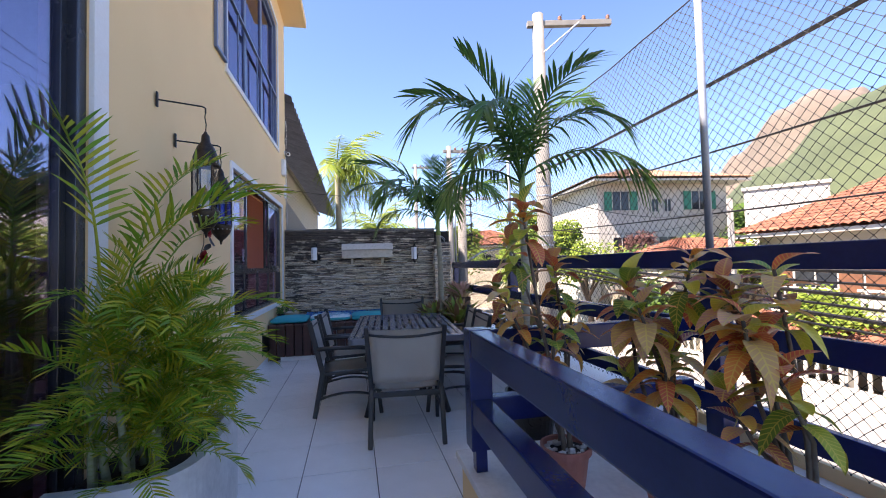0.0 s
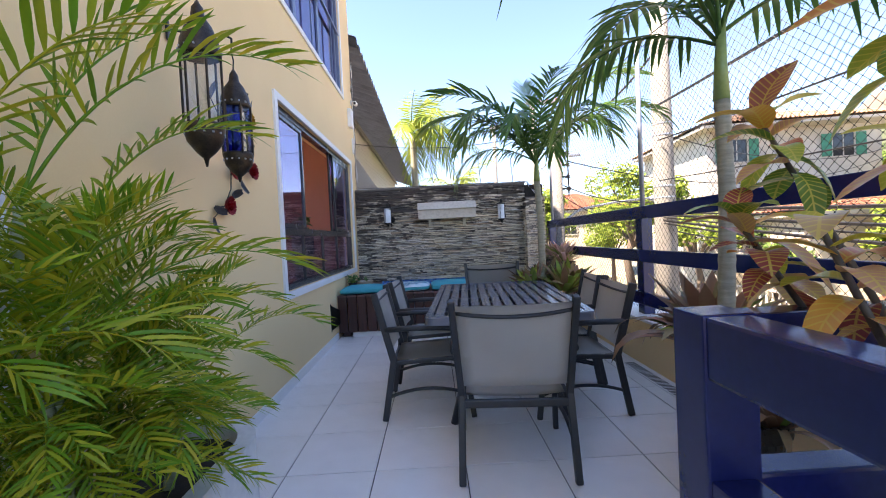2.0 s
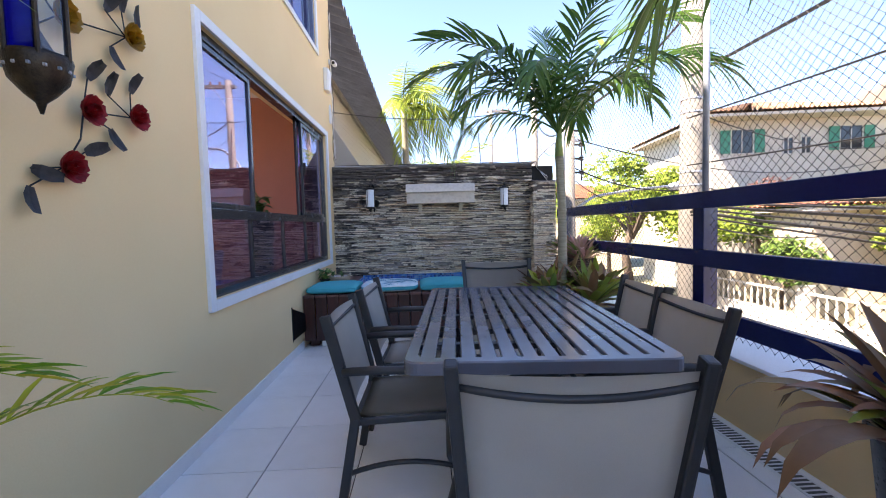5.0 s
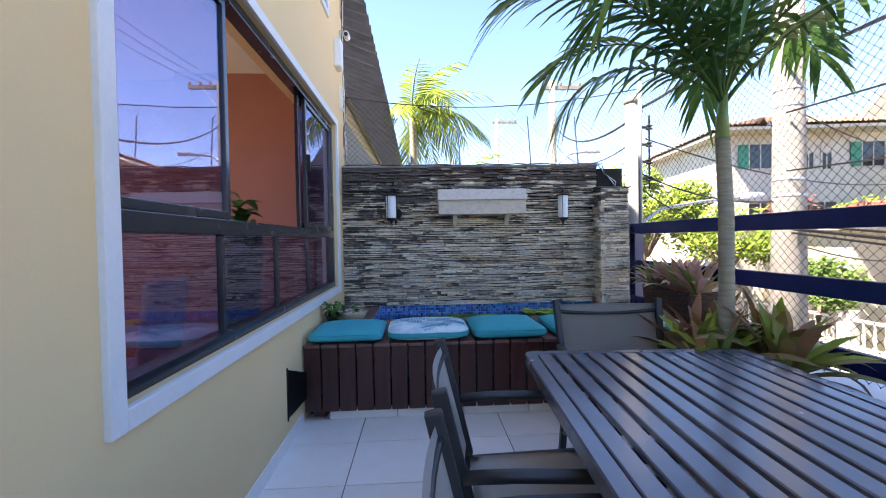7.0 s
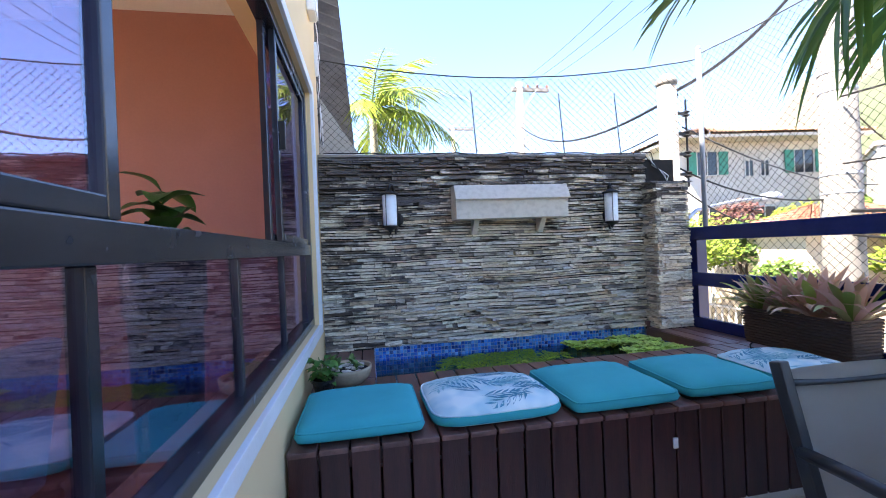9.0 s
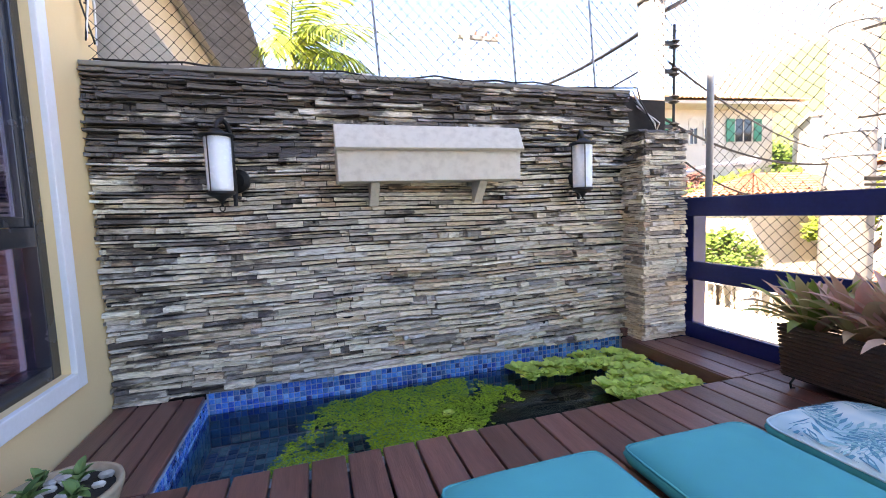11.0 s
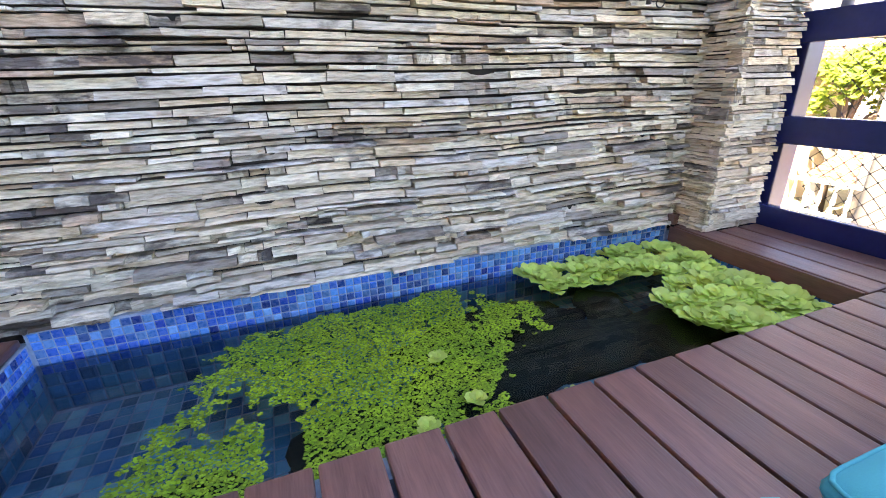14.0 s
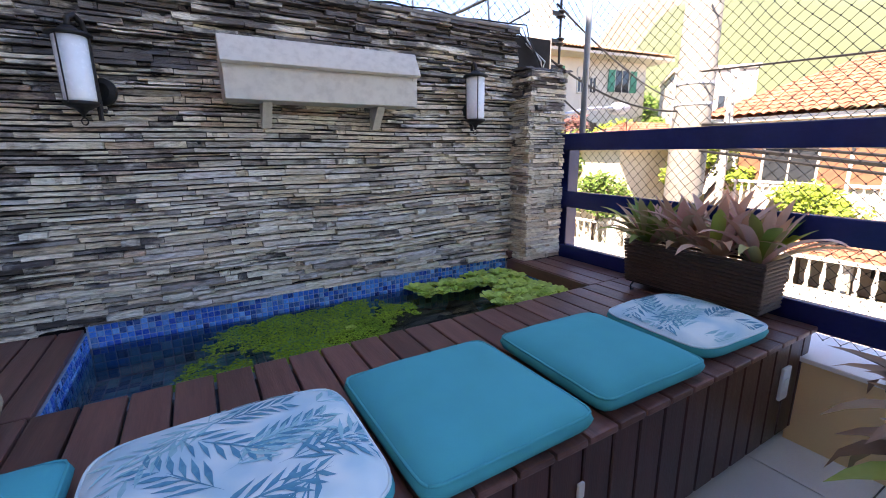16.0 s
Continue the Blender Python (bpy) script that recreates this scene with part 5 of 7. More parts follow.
def frond_mesh(seed, length, droop, pairs, leaf_l, leaf_w, material, vee=0.35, hang=0.5, start=0.16, rach=0.009, ragged=0.12):
    """A feather leaf: an arched midrib along +x with two ranks of tapering leaflets."""
    r = random.Random(seed)
    bm = bmesh.new()

    def rib(u):
        return Vector((length * (u - 0.10 * u * u * droop), 0.03 * math.sin(3 * u + seed), length * (0.34 * u * (1 - 0.2 * droop) - 0.62 * droop * u ** 2.3)))
    tube(bm, [rib(i / 12) for i in range(13)], rach, 5, True, rach * 0.2)
    for i in range(pairs):
        u = start + (1 - start) * (i + 0.5) / pairs
        p = rib(u)
        d = (rib(min(u + 0.02, 1)) - rib(u - 0.02)).normalized()
        side = Vector((0, 1, 0))
        up = d.cross(side) * -1
        size = math.sin(math.pi * (0.20 + 0.72 * (u - start) / (1 - start))) ** 0.7
        for s in (-1, 1):
            if r.random() < 0.03:
                continue
            l = leaf_l * size * r.uniform(0.78, 1.08)
            w = leaf_w * (0.6 + 0.4 * size)
            sweep = 0.45 + 0.75 * u + r.uniform(-0.08, 0.08)
            out = (side * s * math.cos(sweep * 0.75) + d * math.sin(sweep * 0.75) + up * (vee + r.uniform(-ragged, ragged))).normalized()
            across = (d - out * d.dot(out)).normalized()
            rows = []
            for k, (f, ww) in enumerate(((0, 0.35), (0.22, 0.95), (0.62, 0.85), (1.0, 0.04))):
                c = p + out * (l * f) + Vector((0, 0, -hang * l * f * f * r.uniform(0.6, 1.35)))
                rows.append((bm.verts.new(c - across * w * ww * 0.5), bm.verts.new(c + across * w * ww * 0.5)))
            for a, b in zip(rows, rows[1:]):
                bm.faces.new((a[0], a[1], b[1], b[0]))
    me = bpy.data.meshes.new("frond")
    bm.to_mesh(me)
    bm.free()
    me.materials.append(material)
    me.polygons.foreach_set("use_smooth", [True] * len(me.polygons))
    return me


def add_frond(parent, me, at, yaw, lift, s=1.0, roll=0.0):
    o = new("frond", me)
    o.parent = parent
    o.matrix_basis = Matrix.Translation(at) @ Matrix.Rotation(yaw, 4, "Z") @ Matrix.Rotation(-lift, 4, "Y") @ Matrix.Rotation(roll, 4, "X") @ Matrix.Diagonal((s, s, s, 1))
    return o


def palm_frond(seed, length, lift, bend, pairs, leaf_l, leaf_w, material, vee=0.30, hang=0.30, start=0.13, rach=0.010, ragged=0.10, sweep0=0.55, tip=1.6):
    """A feather leaf rising at lift degrees and bending over by bend degrees along its length, with folded leaflets."""
    r = random.Random(seed)
    bm = bmesh.new()
    n = 28
    pts, dirs = [Vector((0, 0, 0))], []
    lean = r.uniform(-0.12, 0.12)
    for i in range(n + 1):
        u = i / n
        th = radians(lift - bend * u ** tip)
        d = Vector((math.cos(th), lean * u, math.sin(th))).normalized()
        dirs.append(d)
        pts.append(pts[-1] + d * (length / n))
    tube(bm, pts[::2], rach, 5, True, rach * 0.22)
    for i in range(pairs):
        u = start + (1 - start) * (i + 0.5) / pairs
        k = u * n
        a = int(min(k, n - 1))
        p = pts[a].lerp(pts[a + 1], k - a)
        d = dirs[a].lerp(dirs[a + 1], k - a).normalized()
        side = Vector((-d.y, d.x, 0)).normalized() if abs(d.z) < 0.999 else Vector((0, 1, 0))
        if side.y < 0:
            side = -side
        up = d.cross(side).normalized()
        if up.z < 0 and abs(d.z) < 0.98:
            up = -up
        v = (u - start) / (1 - start)
        size = (0.55 + 0.45 * math.sin(math.pi * min(v * 1.5, 1) * 0.5)) * (1 - 0.45 * v ** 2.5)
        for sgn in (-1, 1):
            if r.random() < 0.02:
                continue
            l = leaf_l * size * r.uniform(0.86, 1.08)
            w = leaf_w * (0.7 + 0.3 * size)
            sw = sweep0 + 0.62 * v + r.uniform(-0.07, 0.07)
            out = (side * sgn * math.cos(sw) + d * math.sin(sw) + up * (vee + r.uniform(-ragged, ragged))).normalized()
            across = (d - out * d.dot(out)).normalized()
            fold = out.cross(across).normalized()
            if fold.z < 0:
                fold = -fold
            hg = hang * r.uniform(0.6, 1.4)
            rows = []
            for f, ww in ((0, 0.30), (0.18, 0.92), (0.5, 1.0), (0.8, 0.62), (1.0, 0.05)):
                c = p + out * (l * f) - Vector((0, 0, hg * l * f * f))
                rows.append((bm.verts.new(c - across * w * ww * 0.5 + fold * w * ww * 0.14), bm.verts.new(c), bm.verts.new(c + across * w * ww * 0.5 + fold * w * ww * 0.14)))
            for q, b in zip(rows, rows[1:]):
                bm.faces.new((q[0], q[1], b[1], b[0]))
                bm.faces.new((q[1], q[2], b[2], b[1]))
    me = bpy.data.meshes.new("frond")
    bm.to_mesh(me)
    bm.free()
    me.materials.append(material)
    me.polygons.foreach_set("use_smooth", [True] * len(me.polygons))
    return me


# leaves of the two feather palms: young upright ones, arching ones, old hanging ones
PF = [palm_frond(1, 1.05, 82, 40, 23, 0.36, 0.030, PALM, 0.34, 0.18),
      palm_frond(2, 1.15, 70, 78, 23, 0.38, 0.031, PALM, 0.26, 0.32),
      palm_frond(3, 1.15, 55, 92, 23, 0.38, 0.031, PALM, 0.20, 0.50),
      palm_frond(4, 1.10, 34, 104, 22, 0.36, 0.030, PALM, 0.10, 0.75),
      palm_frond(5, 1.10, 64, 128, 23, 0.37, 0.030, PALM, 0.22, 0.60)]


def trunk_bm(pts, r0, r1, rings=26):
    """A ringed trunk through points."""
    pts = [Vector(p) for p in pts]
    bm = bmesh.new()
    prev = None
    n = rings * 2
    for i in range(n + 1):
        u = i / n * (len(pts) - 1)
        k = min(int(u), len(pts) - 2)
        c = pts[k].lerp(pts[k + 1], u - k)
        r = r0 + (r1 - r0) * i / n + (0.0025 if i % 2 else 0)
        ring = [bm.verts.new(c + Vector((r * math.cos(a), r * math.sin(a), 0))) for a in [6.2832 * j / 12 for j in range(12)]]
        if prev:
            for j in range(12):
                bm.faces.new((prev[j], prev[(j + 1) % 12], ring[(j + 1) % 12], ring[j]))
        prev = ring
    bm.faces.new(prev)
    return bm


def palm(x, y, z0, pts, r0, r1, crown, spec, label, big=0.95, sink=0.0):
    t = thing("palm_tree", pose(x, y, z0), label, "palm")
    part("trunk", trunk_bm(pts, r0, r1), TRUNK, t, smooth=True)
    top = Vector(pts[-1])
    part("crownshaft", tubed([top, top + Vector((0, 0, crown * 0.5)), top + Vector((0.01, 0, crown))], r1 * 1.12, 10, r1 * 0.55), SHAFT, t, smooth=True)
    for k, (yaw, s, v) in enumerate(spec):
        add_frond(t, PF[v], top + Vector((0, 0, crown * (0.72 + 0.05 * (k % 5)))), radians(yaw), -sink, s * big)
    return t


palm(1.02, 3.24, 0.36, [(0.02, 0, 0), (-0.02, 0, 0.5), (0.0, 0, 1.0), (-0.01, 0, 1.40)], 0.034, 0.029, 0.32,
     [(172, 0.98, 0), (20, 1.0, 1), (150, 0.95, 1), (350, 0.9, 3), (195, 0.95, 4), (100, 0.9, 2), (55, 0.85, 0), (230, 0.85, 4), (285, 0.8, 1), (320, 0.8, 4), (125, 0.8, 3)],
     "young palm with arching green feather leaves in a pot", 1.1)
palm(0.93, 6.05, 0.40, [(-0.02, 0, 0), (0.0, 0, 0.5), (0.0, 0, 1.0), (-0.02, 0, 1.40)], 0.040, 0.033, 0.24,
     [(166, 1.0, 1), (188, 0.95, 2), (95, 0.85, 0), (6, 1.15, 1), (28, 0.95, 2), (348, 1.0, 2), (216, 0.95, 4), (268, 0.8, 1), (310, 0.85, 4), (135, 0.85, 2), (60, 0.85, 4), (200, 0.8, 4), (240, 0.75, 4), (178, 0.7, 3)],
     "slender palm with drooping green feather leaves beyond the table", 1.27, 0.04)

# areca clump in the raised bed
AF = [palm_frond(20 + k, 0.78 + 0.05 * k, 84 - 7 * k, 48 + 11 * k, 20, 0.26, 0.0165, ARECA, 0.46, 0.12 + 0.05 * k, 0.22, 0.006, 0.27, 0.52) for k in range(5)]
ar = thing("areca_palm", pose(-1.26, 2.66, 0.42), "dense yellow-green areca palm clump in the white planter", "palm")
CANE = mat("pale_ringed_cane", (0.42, 0.44, 0.30), (0.26, 0.30, 0.14), 9, 0.5, 0.15, stretch=(1, 1, 7))
rnd = random.Random(11)
for k in range(10):
    x, y, h = rnd.uniform(-0.16, 0.08), rnd.uniform(-0.34, 0.26), rnd.uniform(0.25, 0.72)
    dx, dy = x * 0.5, y * 0.4
    part("cane", tubed([(x, y, 0), (x + dx * 0.4, y + dy * 0.4, h * 0.5), (x + dx, y + dy, h)], 0.019, 8, 0.012), CANE, ar, smooth=True)
    for q in range(6):
        yaw = math.atan2(y + dy + rnd.uniform(-0.5, 0.5), x + dx + 0.22 + rnd.uniform(-0.2, 0.3))
        add_frond(ar, AF[rnd.randrange(5)], (x + dx, y + dy, h - 0.03), yaw + rnd.uniform(-0.9, 0.9), rnd.uniform(-0.22, 0.16), rnd.uniform(0.50, 0.72), rnd.uniform(-0.3, 0.3))
for k in range(112):
    yaw = rnd.uniform(-2.5, 0.8)
    add_frond(ar, AF[1 + rnd.randrange(4)], (rnd.uniform(-0.10, 0.12), rnd.uniform(-0.38, 0.24), rnd.uniform(0.04, 0.42)), yaw, rnd.uniform(-0.62, 0.05), rnd.uniform(0.38, 0.58), rnd.uniform(-0.5, 0.5))
# the long leaves that reach over toward the lanterns
for yaw, v, s, at in ((0.45, 3, 0.98, (-0.04, -0.1, 0.95)), (0.9, 3, 0.88, (-0.05, 0.05, 0.85)), (2.6, 0, 1.25, (-0.12, -0.25, 0.95)), (-0.2, 2, 1.0, (-0.10, -0.3, 0.7)), (1.1, 1, 1.1, (-0.10, -0.05, 0.9))):
    part("cane", tubed([(at[0] - 0.02, at[1], 0), (at[0] - 0.03, at[1], at[2] * 0.5), at], 0.017, 8, 0.010), CANE, ar, smooth=True)
    add_frond(ar, AF[v], at, yaw, 0.0, s)

# crotons
CROTON = leafy("croton_leaf", [(0.16, 0.30, 0.03), (0.74, 0.27, 0.06), (0.34, 0.06, 0.05), (0.60, 0.54, 0.05), (0.66, 0.15, 0.08), (0.78, 0.42, 0.08), (0.64, 0.40, 0.16), (0.14, 0.24, 0.03), (0.68, 0.36, 0.20), (0.40, 0.46, 0.05), (0.42, 0.14, 0.10), (0.70, 0.44, 0.08)], 0.34, 0.25, 0.2, 0.35)
nt = CROTON.node_tree
for n in nt.nodes:
    if n.type == "VALTORGB" and len(n.color_ramp.elements) > 3:
        n.color_ramp.interpolation = "CONSTANT"
co = nt.nodes.new("ShaderNodeTexCoord")
sp = nt.nodes.new("ShaderNodeSeparateXYZ")
nt.links.new(co.outputs["Object"], sp.inputs[0])
ab = nt.nodes.new("ShaderNodeMath")
ab.operation = "ABSOLUTE"
nt.links.new(sp.outputs["Y"], ab.inputs[0])
ch = nt.nodes.new("ShaderNodeMath")
ch.operation = "MULTIPLY_ADD"
ch.inputs[1].default_value = -0.7
nt.links.new(ab.outputs[0], ch.inputs[0])
nt.links.new(sp.outputs["X"], ch.inputs[2])
sn = nt.nodes.new("ShaderNodeMath")
sn.operation = "MULTIPLY"
sn.inputs[1].default_value = 430
nt.links.new(ch.outputs[0], sn.inputs[0])
sw = nt.nodes.new("ShaderNodeMath")
sw.operation = "SINE"
nt.links.new(sn.outputs[0], sw.inputs[0])
v1 = nt.nodes.new("ShaderNodeMapRange")
v1.inputs["From Min"].default_value, v1.inputs["From Max"].default_value = 0.58, 0.90
nt.links.new(sw.outputs[0], v1.inputs["Value"])
mid = nt.nodes.new("ShaderNodeMapRange")
mid.inputs["From Min"].default_value, mid.inputs["From Max"].default_value = 0.0030, 0.0018
nt.links.new(ab.outputs[0], mid.inputs["Value"])
mxv = nt.nodes.new("ShaderNodeMath")
mxv.operation = "MAXIMUM"
nt.links.new(v1.outputs[0], mxv.inputs[0])
nt.links.new(mid.outputs[0], mxv.inputs[1])
pr = nt.nodes["Principled BSDF"]
old = pr.inputs["Base Color"].links[0].from_socket
vm = nt.nodes.new("ShaderNodeMixRGB")
fa = nt.nodes.new("ShaderNodeMath")
fa.operation = "MULTIPLY"
fa.inputs[1].default_value = 0.75
nt.links.new(mxv.outputs[0], fa.inputs[0])
nt.links.new(fa.outputs[0], vm.inputs["Fac"])
nt.links.new(old, vm.inputs[1])
vm.inputs[2].default_value = (0.80, 0.64, 0.12, 1)
nt.links.new(vm.outputs[0], pr.inputs["Base Color"])
BARK = mat("grey_twig_bark", (0.16, 0.13, 0.10), (0.09, 0.07, 0.055), 20, 0.85, 0.4)


def broad_leaf(l, w, arch, twist, material, cup=0.25):
    """A broad pointed leaf folded along its midrib."""
    bm = bmesh.new()
    rows = []
    n = 8
    for i in range(n + 1):
        u = i / n
        ww = w * (math.sin(math.pi * min(u * 0.93 + 0.05, 1)) ** 0.75) if i < n else 0.001
        c = Vector((l * u, 0, -arch * l * u * u + 0.08 * l * math.sin(3 * u)))
        rows.append([bm.verts.new(c + Vector((0, s * ww, cup * ww * abs(s) + 0.10 * ww * math.sin(7 * u + twist) * s))) for s in (-1, -0.5, 0, 0.5, 1)])
    for a, b in zip(rows, rows[1:]):
        for k in range(4):
            bm.faces.new((a[k], a[k + 1], b[k + 1], b[k]))
    me = bpy.data.meshes.new("leaf")
    bm.to_mesh(me)
    bm.free()
    me.materials.append(material)
    me.polygons.foreach_set("use_smooth", [True] * len(me.polygons))
    return me


CL = [broad_leaf(0.145, 0.037, 0.25, 0, CROTON), broad_leaf(0.165, 0.040, 0.40, 1, CROTON), broad_leaf(0.13, 0.037, 0.08, 2, CROTON), broad_leaf(0.155, 0.037, 0.75, 3, CROTON)]


def pot(parent, r, h, material, name="pot"):
    part(name, lathed([(r * 0.68, 0), (r * 0.72, 0.01), (r * 0.93, h * 0.82), (r * 1.04, h * 0.84), (r * 1.05, h), (r * 0.95, h), (r * 0.92, h * 0.88), (r * 0.9, h * 0.86)], 28), material, parent, smooth=False)
    part("soil", lathed([(r * 0.91, h * 0.80), (r * 0.91, h * 0.87), (r * 0.3, h * 0.90)], 20), SOIL, parent)


def croton(x, y, z, r, h, stems, label, seed, pebbles=False):
    t = thing("croton_plant", pose(x, y, z), label, "potted plant", "potted crotons")
    rn = random.Random(seed)
    pot(t, r, h, POT_PINK)
    if pebbles:
        bm = bmesh.new()
        for k in range(34):
            a, q, s = rn.uniform(0, 6.28), r * 0.85 * rn.random() ** 0.5, rn.uniform(0.010, 0.022)
            bmesh.ops.create_icosphere(bm, subdivisions=1, radius=s, matrix=Matrix.Translation((q * math.cos(a), q * math.sin(a), h * 0.9 + s * 0.5)) @ Matrix.Diagonal((1, 0.8, 0.65, 1)))
        tagged(part("gravel", bm, PEBBLE, t), kind="stuff")
    for tx, ty, tz, nl in stems:
        nl = int(nl * 1.3)
        p0 = Vector((rn.uniform(-0.05, 0.05), rn.uniform(-0.05, 0.05), h * 0.85))
        p3 = Vector((tx - x, ty - y, tz - z))
        mid = p0.lerp(p3, 0.5) + Vector((rn.uniform(-0.05, 0.05), rn.uniform(-0.05, 0.05), 0.03))
        part("stem", tubed([p0, p0.lerp(mid, 0.5) + Vector((0.012, 0, 0)), mid, mid.lerp(p3, 0.5), p3], 0.010, 7, 0.006), BARK, t, smooth=True)
        for k in range(nl):
            o = new("leaf", CL[rn.randrange(4)])
            o.parent = t
            f = k / nl
            at = p3 - (p3 - mid).normalized() * 0.22 * (1 - f) ** 1.1
            s = rn.uniform(0.74, 1.08)
            o.matrix_basis = Matrix.Translation(at) @ Matrix.Rotation(k * 2.4 + rn.uniform(-0.3, 0.3), 4, "Z") @ Matrix.Rotation(-(-0.55 + 1.45 * f + rn.uniform(-0.28, 0.28)), 4, "Y") @ Matrix.Diagonal((s, s, s, 1))
    return t


croton(0.72, 2.12, 0.31, 0.115, 0.20, [(0.52, 2.09, 1.67, 16), (0.52, 2.52, 1.26, 14), (0.64, 2.58, 1.52, 13), (0.78, 2.30, 1.40, 13), (0.47, 2.22, 1.22, 10), (0.85, 2.25, 1.15, 13), (0.66, 2.05, 1.10, 11)],
       "croton with mottled orange leaves in a pebbled pink pot", 31, True)
croton(1.02, 1.78, 0.31, 0.12, 0.21, [(0.86, 1.80, 1.30, 17), (1.02, 1.92, 1.24, 16), (0.80, 1.66, 1.22, 12), (1.10, 1.70, 1.40, 13), (0.95, 1.70, 1.02, 14), (0.88, 1.88, 0.92, 13), (1.12, 1.86, 1.02, 13)],
       "croton in a pink pot with mottled orange and green leaves", 32)
croton(1.22, 1.42, 0.31, 0.12, 0.21, [(1.05, 1.52, 1.30, 17), (1.16, 1.62, 1.24, 15), (0.98, 1.38, 1.20, 12), (1.20, 1.45, 1.34, 13), (1.10, 1.38, 1.0, 11), (1.02, 1.50, 0.9, 10), (1.22, 1.55, 1.05, 11)],
       "croton in a pink pot with mottled orange and green leaves", 33)

# bromeliads
BROM_A = leafy("bromeliad_bronze", [(0.70, 0.38, 0.31), (0.58, 0.38, 0.22), (0.74, 0.47, 0.40), (0.44, 0.40, 0.16), (0.66, 0.32, 0.27)], 0.45, 0.15)
BROM_G = leafy("bromeliad_green", [(0.26, 0.36, 0.05), (0.40, 0.46, 0.09), (0.17, 0.26, 0.05), (0.48, 0.28, 0.14)], 0.42, 0.15)


def strap_leaf(l, w, arch, material):
    bm = bmesh.new()
    rows = []
    n = 9
    for i in range(n + 1):
        u = i / n
        ww = w * (0.75 + 0.35 * math.sin(math.pi * u)) * (1 if u < 0.82 else max(0.03, (1 - u) / 0.18))
        a = 0.15 + arch * u
        c = Vector((l * (math.sin(a * u) * 0.9 + 0.15 * u), 0, l * (u * math.cos(a * u * 0.8) - 0.12 * arch * u * u)))
        rows.append([bm.verts.new(c + Vector((-0.35 * ww * abs(s) * 0, s * ww, 0)) + Vector((-0.4 * ww * s * s, 0, 0.2 * ww * s * s))) for s in (-1, 0, 1)])
    for a, b in zip(rows, rows[1:]):
        for k in range(2):
            bm.faces.new((a[k], a[k + 1], b[k + 1], b[k]))
    me = bpy.data.meshes.new("leaf")
    bm.to_mesh(me)
    bm.free()
    me.materials.append(material)
    me.polygons.foreach_set("use_smooth", [True] * len(me.polygons))
    return me


SA = [strap_leaf(0.29, 0.019, a, BROM_A) for a in (0.12, 0.28, 0.46, 0.70)]
SG = [strap_leaf(0.27, 0.020, a, BROM_G) for a in (0.12, 0.28, 0.46, 0.70)]


BROM_D = leafy("bromeliad_brown", [(0.30, 0.15, 0.09), (0.22, 0.13, 0.07), (0.38, 0.20, 0.13), (0.20, 0.17, 0.06), (0.46, 0.22, 0.17)], 0.40, 0.12)
SD = [strap_leaf(0.29, 0.021, a, BROM_D) for a in (0.15, 0.40, 0.75, 1.15)]


def rosette(m, green, n, seed, label, s=1.0, main=None):
    t = thing("bromeliad", m, label, "bromeliad", "bromeliads")
    rn = random.Random(seed)
    for k in range(n):
        f = k / n
        v = min(3, int((1 - f) * 4 + rn.uniform(-0.4, 0.4)))
        src = (SG if (rn.random() < green) else (main or SA))[max(0, v)]
        o = new("leaf", src)
        o.parent = t
        q = s * rn.uniform(0.8, 1.12)
        o.matrix_basis = Matrix.Rotation(k * 2.39996 + rn.uniform(-0.2, 0.2), 4, "Z") @ Matrix.Translation((0.012 + 0.012 * (1 - f), 0, 0)) @ Matrix.Rotation(0.04 + 0.42 * (1 - f) * rn.uniform(0.5, 1.2), 4, "Y") @ Matrix.Diagonal((q, q, q, 1))
    return t


# tall pot with bronze bromeliads beside the railing, and the palm's own pot behind it
t = thing("tall_pot", pose(1.14, 3.54, 0), "tall dark brown tapered pot holding bromeliads", "pot")
part("body", lathed([(0.085, 0), (0.09, 0.02), (0.15, 0.62), (0.165, 0.64), (0.165, 0.67), (0.15, 0.67), (0.14, 0.62)], 28), POT_DARK, t, smooth=True)
part("soil", lathed([(0.145, 0.58), (0.145, 0.625), (0.02, 0.64)], 20), SOIL, t)
rosette(pose(1.08, 3.48, 0.58), 0.05, 54, 1, "bronze-brown bromeliad in the tall dark pot", 1.45, SD)
rosette(pose(1.20, 3.57, 0.58), 0.12, 40, 2, "bronze-brown bromeliad in the tall dark pot", 1.3, SD)
t = thing("palm_pot", pose(1.04, 3.26, 0), "dark round pot of the young palm", "pot")
pot(t, 0.19, 0.42, POT_DARK)
rosette(pose(1.12, 3.14, 0.36), 0.1, 26, 9, "bronze bromeliad crowding the palm's pot", 0.9, SD)
# pot of the far palm, crowded with bromeliads
t = thing("palm_pot", pose(1.0, 6.10, 0), "dark round pot of the slender palm", "pot")
pot(t, 0.25, 0.58, POT_DARK)
for k, (dx, dy, g, s, rx, ry) in enumerate(((-0.16, -0.10, 0.75, 0.95, 0, -18), (0.10, -0.18, 0.8, 1.0, 14, 8), (0.20, 0.02, 0.6, 1.05, 0, 20), (0.02, 0.18, 0.2, 1.0, -14, 0), (-0.12, 0.12, 0.15, 1.0, -8, -14))):
    rosette(pose(1.0 + dx, 6.10 + dy, 0.54, rx, ry, 0), g, 34, 20 + k, "green and bronze bromeliad in the palm's pot", s * 1.4, SD)

